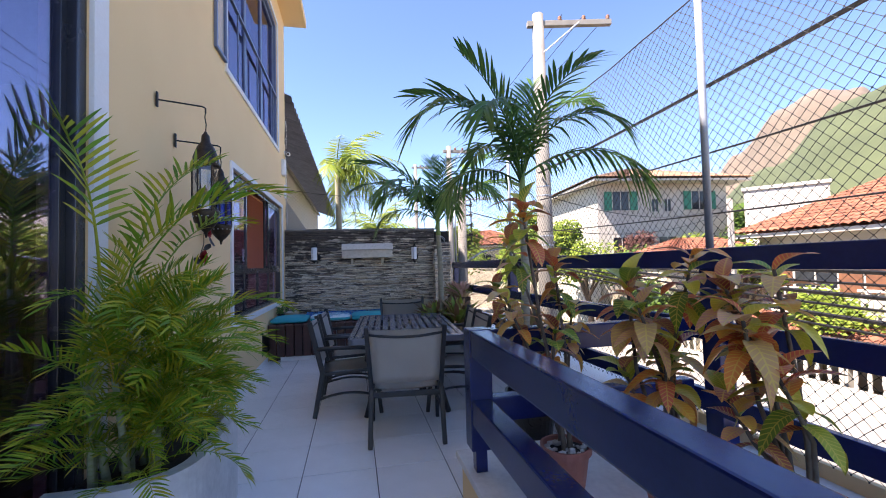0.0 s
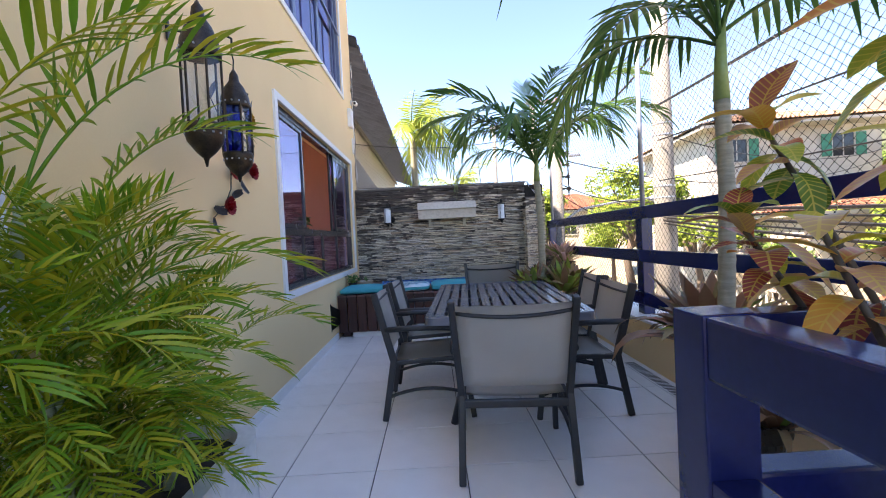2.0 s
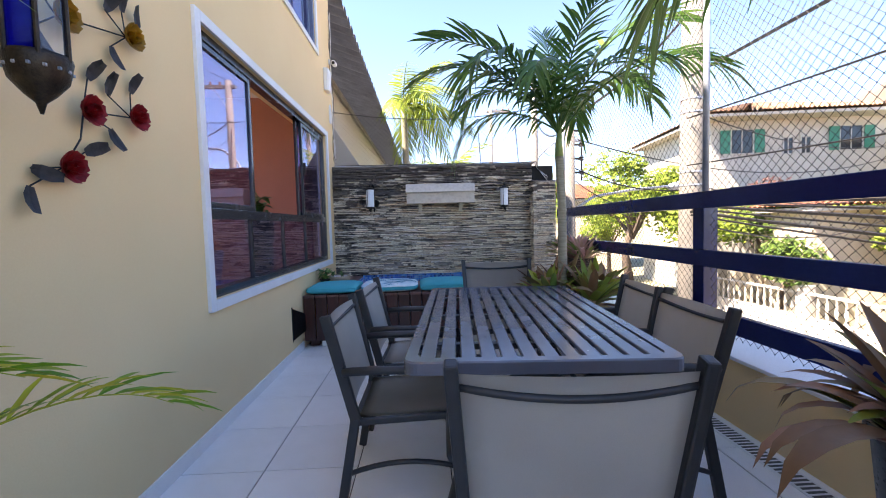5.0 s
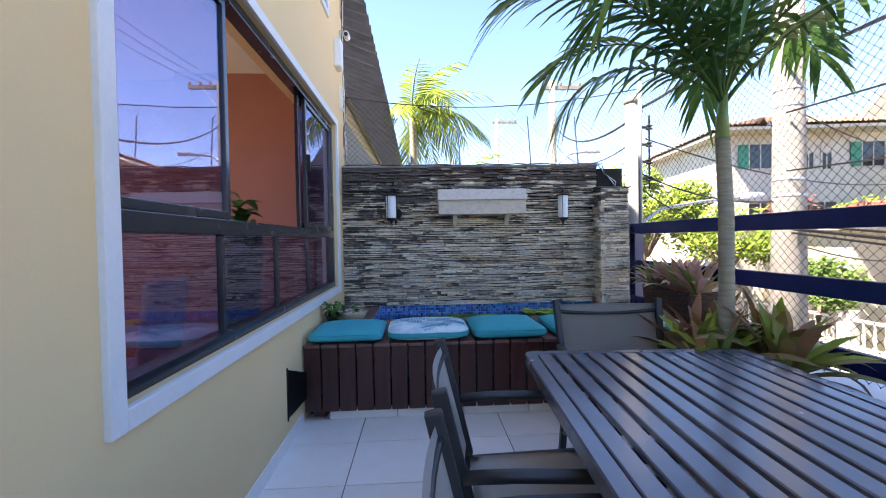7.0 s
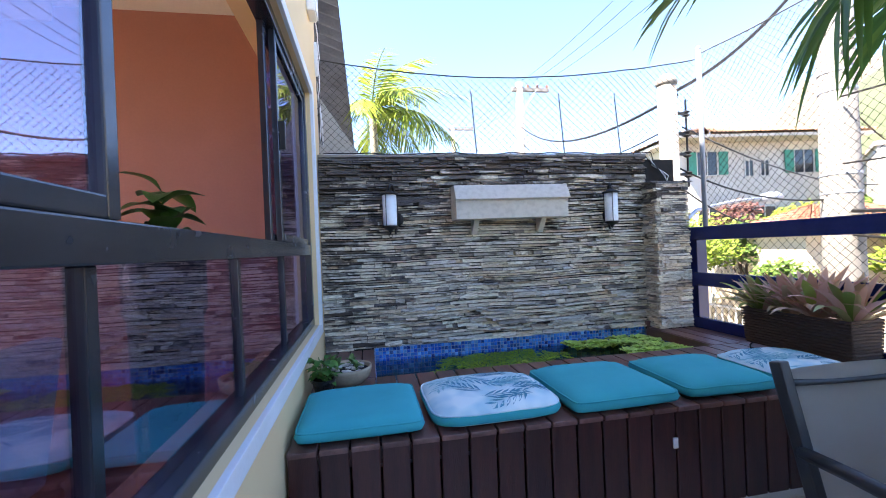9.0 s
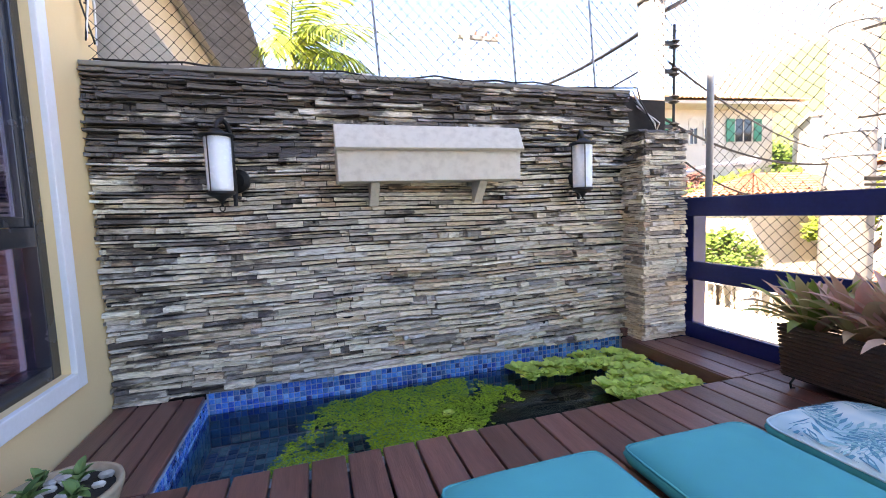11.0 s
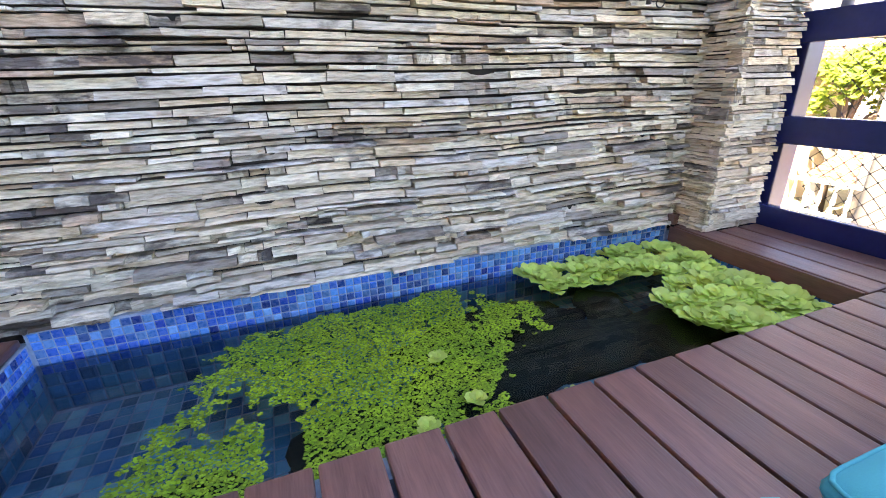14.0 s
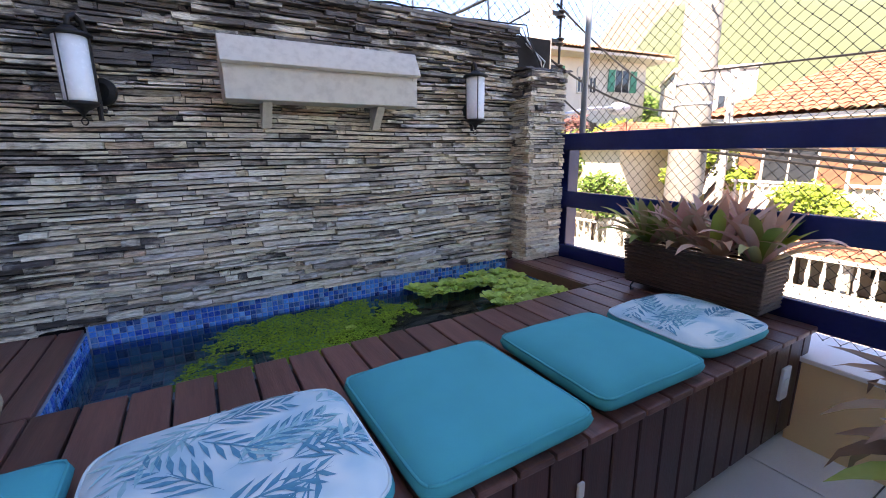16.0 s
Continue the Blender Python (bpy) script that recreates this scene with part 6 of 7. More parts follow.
# wicker box on feet with bromeliads, on the deck beside the rail
WICKER = mat("dark_wicker", (0.085, 0.044, 0.030), (0.04, 0.022, 0.016), 30, 0.6, 0.8, fine=120, stretch=(1, 1, 6))
t = thing("wicker_planter", pose(1.52, 7.42, DZ), "long dark brown wicker planter on small iron feet", "planter")
bm = bmesh.new()
for k in range(13):
    z = 0.05 + k * 0.0185
    g = 0.105 + 0.022 * k / 12
    for y0, y1, x0, x1 in ((-0.34 - 0.01 * k / 12, 0.34 + 0.01 * k / 12, -g, -g + 0.014), (-0.34, 0.34, g - 0.014, g)):
        box(bm, (x0, y0, z), (x1, y1, z + 0.016), 0.005, seg=1)
    for y in (-0.34, 0.326):
        box(bm, (-g + 0.012, y, z), (g - 0.012, y + 0.014, z + 0.016), 0.005, seg=1)
part("weave", bm, WICKER, t)
part("bottom", boxed((-0.10, -0.33, 0.045), (0.10, 0.33, 0.20)), SOIL, t)
for y in (-0.28, 0.28):
    for s in (-1, 1):
        part("foot", tubed([(s * 0.10, y, 0.05), (s * 0.125, y, 0.03), (s * 0.12, y, 0.006), (s * 0.10, y, 0.004)], 0.005, 6), BLACK_IRON, t)
for k, (dy, g, s) in enumerate(((0.27, 0.65, 1.1), (0.10, 0.06, 1.15), (-0.08, 0.05, 1.2), (-0.26, 0.15, 1.15))):
    rosette(pose(1.51 + 0.02 * (k % 2), 7.42 + dy, DZ + 0.235), g, 36, 40 + k, "pink and green bromeliad in the wicker planter" if k else "green-hearted bromeliad with pink tips in the wicker planter", s)

# stone bowl with succulents
BOWL = mat("sand_coloured_stone", (0.46, 0.37, 0.25), (0.32, 0.25, 0.17), 12, 0.85, 0.5, fine=60)
t = thing("stone_bowl", pose(-1.33, 7.79, DZ), "sand-coloured stone bowl with pebbles and small succulents", "bowl")
part("bowl", lathed([(0.05, 0), (0.09, 0.008), (0.135, 0.045), (0.152, 0.095), (0.150, 0.108), (0.138, 0.108), (0.132, 0.09), (0.10, 0.07)], 28), BOWL, t, smooth=True)
part("soil", lathed([(0.134, 0.07), (0.134, 0.088), (0.02, 0.092)], 20), SOIL, t)
bm = bmesh.new()
for k in range(26):
    a, q, s = rnd.uniform(0, 6.28), 0.12 * rnd.random() ** 0.5, rnd.uniform(0.010, 0.022)
    bmesh.ops.create_icosphere(bm, subdivisions=1, radius=s, matrix=Matrix.Translation((q * math.cos(a), q * math.sin(a), 0.095)) @ Matrix.Diagonal((1.2, 0.9, 0.6, 1)))
tagged(part("gravel", bm, PEBBLE, t), kind="stuff")
SUCC = leafy("succulent_green", [(0.10, 0.20, 0.06), (0.18, 0.28, 0.09), (0.07, 0.15, 0.05)], 0.5, 0.1)
SL = broad_leaf(0.05, 0.014, 0.15, 0, SUCC, 0.4)
for k in range(46):
    o = new("leaf", SL)
    o.parent = t
    c = ((0.03, 0.05), (-0.05, -0.04), (0.06, -0.05), (-0.07, 0.06))[k % 4]
    q = rnd.uniform(0.6, 1.3)
    o.matrix_basis = Matrix.Translation((c[0], c[1], 0.10 + 0.002 * (k // 4))) @ Matrix.Rotation(k * 2.4, 4, "Z") @ Matrix.Rotation(-rnd.uniform(0.1, 1.2), 4, "Y") @ Matrix.Diagonal((q, q, q, 1))
t = thing("window_plant", pose(-1.92, 6.92, 0.0), "leafy green houseplant in a tall pot inside the window", "potted plant")
pot(t, 0.13, 1.37, POT_DARK)
HOUSE_LEAF = leafy("houseplant_leaf", [(0.03, 0.08, 0.02), (0.06, 0.14, 0.03), (0.04, 0.10, 0.02)], 0.35, 0.15)
HL = broad_leaf(0.14, 0.045, 0.4, 0, HOUSE_LEAF)
for k in range(26):
    o = new("leaf", HL)
    o.parent = t
    o.matrix_basis = Matrix.Translation((0, 0, 1.29 + 0.012 * k)) @ Matrix.Rotation(k * 2.4, 4, "Z") @ Matrix.Rotation(-rnd.uniform(0.0, 1.1), 4, "Y")


LINEN = mat("pale_striped_linen", (0.62, 0.62, 0.70), (0.44, 0.44, 0.54), 5, 0.85, 0.2, fine=160, stretch=(14, 14, 0.6))
CHAIR_WOOD = mat("dark_chair_wood", (0.07, 0.035, 0.025), (0.04, 0.02, 0.015), 6, 0.45, 0.15)
t = thing("indoor_chair", pose(-2.74, 6.91, 0.0, 0, 0, 92), "dark wooden chair with pale striped covers inside the room", "chair")
for sx in (-0.2, 0.2):
    part("leg", bar((sx, 0.22, 0), (sx, 0.20, 0.40), 0.04, 0.04), CHAIR_WOOD, t)
    part("leg", bar((sx, -0.22, 0), (sx, -0.20, 0.40), 0.04, 0.04), CHAIR_WOOD, t)
part("seat_frame", boxed((-0.23, -0.23, 0.36), (0.23, 0.24, 0.405), 0.006), CHAIR_WOOD, t)
part("seat_cover", boxed((-0.235, -0.20, 0.407), (0.235, 0.26, 0.47), 0.025), LINEN, t, smooth=True)
part("back_cover", boxed((-0.235, -0.035, 0.0), (0.235, 0.035, 0.60), 0.025, Matrix.Translation((0, -0.235, 0.46)) @ Matrix.Rotation(0.14, 4, "X")), LINEN, t, smooth=True)
LEAFLET = leafy("small_pot_leaf", [(0.07, 0.20, 0.04), (0.13, 0.30, 0.06), (0.05, 0.14, 0.03)], 0.4, 0.2)
t = thing("small_pot_plant", pose(-1.445, 7.60, DZ), "small bushy green plant in a brown pot by the wall", "potted plant")
pot(t, 0.062, 0.10, POT_DARK)
BL = broad_leaf(0.055, 0.019, 0.3, 0, LEAFLET, 0.2)
for k in range(70):
    o = new("leaf", BL)
    o.parent = t
    q = rnd.uniform(0.7, 1.2)
    a = k * 2.4
    rr = 0.055 * rnd.random() ** 0.5
    o.matrix_basis = Matrix.Translation((rr * math.cos(a), rr * math.sin(a), 0.09 + 0.12 * rnd.random())) @ Matrix.Rotation(a + rnd.uniform(-0.5, 0.5), 4, "Z") @ Matrix.Rotation(-rnd.uniform(-0.3, 0.9), 4, "Y") @ Matrix.Diagonal((q, q, q, 1))
for k in range(6):
    a = k * 1.05
    part("stem", tubed([(0, 0, 0.08), (0.03 * math.cos(a), 0.03 * math.sin(a), 0.15), (0.05 * math.cos(a), 0.05 * math.sin(a), 0.21)], 0.003, 5), STALK, t)


# ---- beyond the terrace ----
GZ = -3.2
bm = bmesh.new()
bmesh.ops.create_grid(bm, x_segments=60, y_segments=60, size=1500, matrix=Matrix.Translation((0, 0, GZ)))
structure("ground", bm, mat("dry_ground", (0.26, 0.23, 0.16), (0.16, 0.17, 0.09), 0.15, 0.95, 0.3, fine=3))
bm = bmesh.new()
box(bm, (4.5, -60, GZ + 0.004), (11.0, 90, GZ + 0.03))
structure("road", bm, ASPHALT, "sun-bleached street below the terrace")
PAVE = mat("pavement_concrete", (0.27, 0.25, 0.22), (0.20, 0.19, 0.17), 0.8, 0.9, 0.2, fine=20)
structure("pavement", boxed((11.0, -60, GZ), (13.2, 90, GZ + 0.16), 0.03), PAVE)
structure("pavement", boxed((2.6, -60, GZ), (4.5, 90, GZ + 0.16), 0.03), PAVE)

ROOF_TILE = mat("clay_roof_tile", (0.30, 0.105, 0.055), (0.19, 0.07, 0.04), 3, 0.85, 0.3, island=0.3, fine=25)
ROOF_PALE = mat("pale_clay_tile", (0.40, 0.25, 0.15), (0.30, 0.18, 0.11), 3, 0.85, 0.3, island=0.25, fine=25)
WHITEWASH = mat("white_facade_paint", (0.54, 0.50, 0.43), (0.44, 0.40, 0.34), 1.2, 0.85, 0.1)
CREAM = mat("cream_facade_paint", (0.62, 0.53, 0.39), (0.54, 0.46, 0.34), 1.2, 0.85, 0.1)
GREEN_PAINT = mat("green_shutter_paint", (0.02, 0.22, 0.13), (0.015, 0.16, 0.10), 6, 0.5, 0.05)
DARK_GLASS = mat("dark_window_glass", (0.03, 0.035, 0.04), (0.02, 0.022, 0.025), 3, 0.12, 0)
WOOD_BROWN = mat("brown_shutter_wood", (0.20, 0.085, 0.04), (0.13, 0.055, 0.03), 6, 0.6, 0.1)


def tiled_slope(a, b, c, d, nu, nv, material):
    """Roof plane with half-round tiles: a-b along the eave, d-c along the ridge."""
    a, b, c, d = map(Vector, (a, b, c, d))
    n = (b - a).cross(d - a).normalized()
    verts, faces = [], []
    for j in range(nv):
        for i in range(nu):
            k0 = len(verts)
            for v in (j / nv, (j + 1.12) / nv):
                for q in range(5):
                    u = (i + q / 4) / nu
                    p = a.lerp(b, u).lerp(d.lerp(c, u), min(v, 1.02))
                    verts.append(tuple(p + n * (0.075 * math.sin(math.pi * q / 4) + (0.035 if v > j / nv + 1e-6 else 0.07))))
            for q in range(4):
                faces.append((k0 + q, k0 + q + 1, k0 + 6 + q, k0 + 5 + q))
    me = bpy.data.meshes.new("tiles")
    me.from_pydata(verts, [], faces)
    me.materials.append(material)
    return me


def hip_roof(parent, w, d, z, rise, over, material, nu, nv):
    """Four tiled slopes over a box w by d."""
    x, y = w / 2 + over, d / 2 + over
    r = max(0.0, x - y)
    A, B, C, D = (-x, -y, z), (x, -y, z), (x, y, z), (-x, y, z)
    R0, R1 = (-r, 0, z + rise), (r, 0, z + rise)
    for quad, k in (((A, B, R1, R0), nu), ((B, C, R1, R1), nu // 2), ((C, D, R0, R1), nu), ((D, A, R0, R0), nu // 2)):
        o = new("roof", tiled_slope(*quad, k, nv, material))
        o.parent = parent
        tagged(o, kind="stuff")
    part("eave", boxed((-x + 0.1, -y + 0.1, z - 0.16), (x - 0.1, y - 0.1, z - 0.01)), WHITEWASH, parent)


def facade_window(parent, x, y, z, w, h, shutter, ajar=True):
    """A recessed window with frame, glass and two shutters, on a front that faces -y."""
    f = part("window", boxed((x - w / 2, y - 0.02, z), (x + w / 2, y + 0.05, z + h)), DARK_GLASS, parent)
    bm = bmesh.new()
    for a, b in (((x - w / 2 - 0.07, y - 0.06, z - 0.07), (x - w / 2, y, z + h + 0.07)), ((x + w / 2, y - 0.06, z - 0.07), (x + w / 2 + 0.07, y, z + h + 0.07)), ((x - w / 2, y - 0.06, z + h), (x + w / 2, y, z + h + 0.07)), ((x - w / 2, y - 0.09, z - 0.07), (x + w / 2, y, z)), ((x - 0.025, y - 0.05, z), (x + 0.025, y, z + h))):
        box(bm, a, b)
    part("frame", bm, WHITEWASH, f)
    if shutter is not None:
        for s in (-1, 1):
            x0 = x + s * (w / 2 + 0.08) if s > 0 else x - w / 2 - 0.08 - w * 0.48
            part("shutter", boxed((x0, y - 0.10, z), (x0 + w * 0.48, y - 0.065, z + h), 0.012), shutter, f)


def balustrade(parent, x0, x1, y, z, h, n):
    part("handrail", boxed((x0, y - 0.07, z + h - 0.08), (x1, y + 0.07, z + h)), WHITEWASH, parent)
    part("plinth", boxed((x0, y - 0.07, z), (x1, y + 0.07, z + 0.08)), WHITEWASH, parent)
    prof = [(0.05, 0), (0.06, 0.05), (0.035, 0.12), (0.065, 0.3), (0.04, 0.5), (0.03, 0.62), (0.06, 0.7)]
    k = (h - 0.16) / 0.7
    me = None
    for i in range(n):
        x = x0 + (i + 0.5) * (x1 - x0) / n
        if me is None:
            o = part("baluster", lathed([(r, zz * k) for r, zz in prof], 8), WHITEWASH, parent, smooth=True)
            me = o.data
        else:
            o = new("baluster", me)
            o.parent = parent
        o.location = (x, y, z + 0.08)


# white villa with green shutters, up the slope
t = thing("white_villa", pose(20.5, 28.8, 0.4, 0, 0, -6), "two-storey white villa with green shutters and a clay tile roof", "house")
part("wall", boxed((-4.6, -4.0, GZ - 1.2), (4.6, 5.0, 6.1)), WHITEWASH, t)
hip_roof(t, 9.2, 9, 6.2, 1.7, 0.9, ROOF_PALE, 46, 14)
for x, w, sh in ((-3.0, 1.1, GREEN_PAINT), (2.6, 1.1, GREEN_PAINT)):
    facade_window(t, x, -4.0, 4.3, w, 1.25, sh)
for x in (-0.6, 0.3):
    facade_window(t, x, -4.0, 4.2, 0.45, 1.1, None)
    part("arch", lathed([(0.32, 0), (0.32, 0.08), (0.23, 0.09)], 16), WHITEWASH, t).matrix_basis = Matrix.Translation((x, -3.98, 5.32)) @ Matrix.Rotation(math.pi / 2, 4, "X")
for x in (-3.0, 0.2, 3.2):
    facade_window(t, x, -4.0, 1.3, 1.2, 1.2, None)
part("garden_wall", boxed((-6, -8.3, GZ - 1.2), (3, -8.0, -0.9)), CREAM, t)
balustrade(t, -6, 3, -8.15, -0.9, 1.0, 28)
# porch with a low tiled roof at its foot
p = thing("tiled_porch", pose(16.8, 18.6, 0, 0, 0, -8), "low porch with a clay tile roof before the white villa", "porch")
part("wall", boxed((-2.4, -1.2, GZ), (2.4, 1.6, 1.5)), CREAM, p)
hip_roof(p, 4.8, 2.8, 1.55, 0.8, 0.5, ROOF_TILE, 22, 8)

# red-roofed house across the street
t = thing("red_roofed_house", pose(20.8, 8.0, 0, 0, 0, -90), "white house with red clay tile roof across the street", "house")
part("wall", boxed((-7.2, -4.0, GZ), (7.2, 4.0, 2.2)), WHITEWASH, t)
hip_roof(t, 14.4, 8, 2.35, 2.5, 0.8, ROOF_TILE, 54, 18)
for x in (-5.0, -1.8, 1.6, 5.0):
    facade_window(t, x, -4.0, 0.05, 1.5, 1.6, WOOD_BROWN)
    part("balcony_slab", boxed((x - 1.3, -4.9, -0.75), (x + 1.3, -4.0, -0.62)), WHITEWASH, t)
    balustrade(t, x - 1.3, x + 1.3, -4.82, -0.62, 0.85, 12)
    facade_window(t, x, -4.0, -2.6, 1.3, 1.1, None)
o = new("porch_roof", tiled_slope((-7.2, -7.0, -1.75), (7.2, -7.0, -1.75), (7.2, -4.0, -0.85), (-7.2, -4.0, -0.85), 52, 9, ROOF_TILE))
o.parent = t
tagged(o, kind="stuff")
for x in (-6.8, -2.3, 2.3, 6.8):
    part("porch_post", boxed((x - 0.12, -6.8, GZ), (x + 0.12, -6.56, -1.72)), WHITEWASH, t)
f = thing("street_wall", pose(13.3, 8.0, GZ, 0, 0, -90), "white garden wall with balusters along the pavement", "garden wall")
part("wall", boxed((-14, -0.1, 0), (14, 0.1, 0.75)), WHITEWASH, f)
balustrade(f, -14, 14, 0.0, 0.75, 0.95, 84)
for x in (-14, -9, -4, 1, 6, 11):
    part("pillar", boxed((x - 0.22, -0.2, 0), (x + 0.22, 0.2, 1.95), 0.03), WHITEWASH, f)

# plain white block and a cream house farther up
t = thing("white_block_house", pose(26.0, 21.5, 0, 0, 0, -50), "plain white block house on the slope", "house")
part("wall", boxed((-1.9, -3, GZ), (1.9, 3, 5.3)), WHITEWASH, t)
part("parapet", boxed((-2.0, -3.1, 5.3), (2.0, 3.1, 5.5), 0.02), WHITEWASH, t)
facade_window(t, 0.6, -3.0, 3.2, 0.7, 0.8, None)
t = thing("cream_house", pose(14.0, 46.0, 0, 0, 0, -14), "cream house with a clay tile roof far up the street", "house")
part("wall", boxed((-5, -4, GZ), (5, 4, 3.2)), CREAM, t)
hip_roof(t, 10, 8, 3.3, 1.8, 0.6, ROOF_TILE, 34, 12)
for x in (-3, 0, 3):
    facade_window(t, x, -4.0, 1.0, 1.1, 1.3, None)

# neighbour's house with a corrugated eave past the stone wall
CORR = mat("grey_fibre_cement", (0.20, 0.205, 0.22), (0.13, 0.132, 0.14), 3, 0.85, 0.3, fine=30)
t = thing("neighbour_house", pose(0, 0, 0), "white neighbouring house with a grey corrugated roof", "house")
part("wall", boxed((-8.0, 9.3, GZ), (-2.55, 29.2, 4.98)), WHITEWASH, t)
bm = bmesh.new()
n = 640
rows = []
for i in range(n + 1):
    y = 8.95 + 20.5 * i / n
    w = 0.065 * math.sin(2 * math.pi * y / 0.33)
    rows.append([bm.verts.new((x, y, z + w)) for x, z in ((-1.42, 4.75), (-1.43, 4.775), (-3.2, 5.45), (-4.9, 6.1))])
for a, b in zip(rows, rows[1:]):
    for k in range(3):
        bm.faces.new((a[k], b[k], b[k + 1], a[k + 1]))
bmesh.ops.solidify(bm, geom=bm.faces[:], thickness=0.02)
part("roof", bm, CORR, t, "weathered grey corrugated roof sheet")
part("eave_purlin", boxed((-2.50, 9.0, 4.86), (-2.42, 29.3, 4.98)), CONCRETE, t)
for y in (11.0, 13.5):
    part("window", boxed((-2.56, y, 2.6), (-2.53, y + 1.1, 3.7)), DARK_GLASS, t)
bm = bmesh.new()
vs0 = [bm.verts.new(q) for q in ((-2.4, 9.05, 1.6), (-1.15, 9.05, 1.9), (-1.15, 9.05, 2.12), (-2.1, 9.05, 3.6), (-2.4, 9.05, 3.6))]
vs1 = [bm.verts.new(v.co + Vector((0, 0.16, 0))) for v in vs0]
bm.faces.new(vs0)
bm.faces.new(vs1[::-1])
for k in range(5):
    bm.faces.new((vs0[k], vs1[k], vs1[(k + 1) % 5], vs0[(k + 1) % 5]))
bmesh.ops.recalc_face_normals(bm, faces=bm.faces[:])
part("sloped_parapet", bm, WHITEWASH, t)

# ---- trees ----
LEAF_LIGHT = leafy("sunlit_leaf", [(0.16, 0.24, 0.03), (0.26, 0.32, 0.04), (0.09, 0.16, 0.025)], 0.6, 0.3)
LEAF_MID = leafy("tree_leaf", [(0.07, 0.13, 0.025), (0.12, 0.19, 0.03), (0.05, 0.10, 0.02)], 0.6, 0.25)
LEAF_PURPLE = leafy("purple_leaf", [(0.10, 0.045, 0.045), (0.14, 0.06, 0.05), (0.08, 0.05, 0.03)], 0.6, 0.2)
BARK_TREE = mat("tree_bark", (0.14, 0.10, 0.07), (0.08, 0.06, 0.045), 6, 0.9, 0.5)


def tree(x, y, z, h, r, material, label, seed, leaves=2600, size=0.16, name="tree"):
    """A tapered trunk with limbs, and a crown of many single leaves in uneven clumps."""
    t = thing(name, pose(x, y, z), label, name)
    rn = random.Random(seed)
    part("trunk", tubed([(0, 0, 0), (0.05 * h * rn.uniform(-1, 1), 0.02 * h, h * 0.3), (0.04 * h * rn.uniform(-1, 1), 0, h * 0.62)], 0.035 * h, 8, 0.015 * h), BARK_TREE, t, smooth=True)
    clumps = []
    for k in range(11):
        a, e = rn.uniform(0, 6.28), rn.uniform(-0.2, 1.3)
        q = r * rn.uniform(0.45, 0.95)
        c = Vector((q * math.cos(a) * math.cos(e), q * math.sin(a) * math.cos(e), h * 0.62 + 0.72 * r * math.sin(e)))
        clumps.append((c, r * rn.uniform(0.28, 0.5)))
        part("limb", tubed([(0, 0, h * 0.4), c * 0.5 + Vector((0, 0, h * 0.26)), c], 0.014 * h, 6, 0.004 * h), BARK_TREE, t)
    verts, faces = [], []
    for k in range(leaves):
        c, q = clumps[rn.randrange(len(clumps))]
        d = Vector((rn.gauss(0, 1), rn.gauss(0, 1), rn.gauss(0, 0.8))).normalized() * q * rn.random() ** 0.4
        p = c + d
        u = Vector((rn.gauss(0, 1), rn.gauss(0, 1), rn.gauss(0, 0.6))).normalized()
        v = u.orthogonal().normalized()
        s = size * rn.uniform(0.6, 1.3)
        i = len(verts)
        verts += [tuple(p - u * s), tuple(p + v * s * 0.45), tuple(p + u * s), tuple(p - v * s * 0.45)]
        faces.append((i, i + 1, i + 2, i + 3))
    me = bpy.data.meshes.new("crown")
    me.from_pydata(verts, [], faces)
    me.materials.append(material)
    o = new("crown", me)
    o.parent = t
    tagged(o, kind="stuff")
    return t


tree(11.2, 25.5, GZ, 8.6, 3.1, LEAF_LIGHT, "broad yellow-green street tree in full sun", 1, 5200, 0.17)
tree(17.2, 23.4, GZ, 7.6, 1.6, LEAF_PURPLE, "purple-leaved shrub tree before the white villa", 2, 2200, 0.13)
tree(20.4, 23.0, GZ, 6.8, 1.9, LEAF_LIGHT, "light green garden tree before the white villa", 3, 2600, 0.14)
tree(24.0, 23.6, GZ, 7.2, 2.1, LEAF_MID, "green garden tree before the white villa", 4, 2600, 0.15)
tree(16.2, 15.6, GZ, 5.6, 1.7, LEAF_LIGHT, "yellow-green garden tree behind the street wall", 5, 2600, 0.13)
tree(15.4, 11.8, GZ, 3.6, 1.3, LEAF_LIGHT, "rounded yellow-green shrub behind the street wall", 6, 2200, 0.10)
tree(15.3, 6.2, GZ, 3.2, 1.4, LEAF_LIGHT, "rounded yellow-green shrub behind the street wall", 7, 2200, 0.10)
tree(14.8, 2.5, GZ, 3.0, 1.3, LEAF_MID, "dark green shrub behind the street wall", 8, 2000, 0.10)
tree(27.0, 17.0, GZ, 8.5, 2.2, LEAF_MID, "green tree between the houses on the slope", 9, 2600, 0.17)
tree(13.2, 33.0, GZ, 5.8, 2.0, LEAF_LIGHT, "light green street tree far up the street", 10, 2200, 0.16)
tree(4.5, 40.0, GZ, 9.0, 3.0, LEAF_MID, "green tree far behind the stone wall", 11, 2600, 0.22)
tree(9.5, 38.0, GZ, 8.8, 3.0, LEAF_LIGHT, "light green tree far behind the stone wall", 12, 2600, 0.22)
tree(31.0, 30.0, GZ, 9.5, 3.4, LEAF_MID, "green tree on the slope beside the villa", 13, 3000, 0.22)
tree(12.3, 21.5, GZ, 6.2, 1.9, LEAF_LIGHT, "yellow-green street tree before the white villa", 15, 2800, 0.13)
tree(15.2, 21.0, GZ, 5.8, 1.7, LEAF_MID, "dark green tree beside the porch", 16, 2400, 0.13)
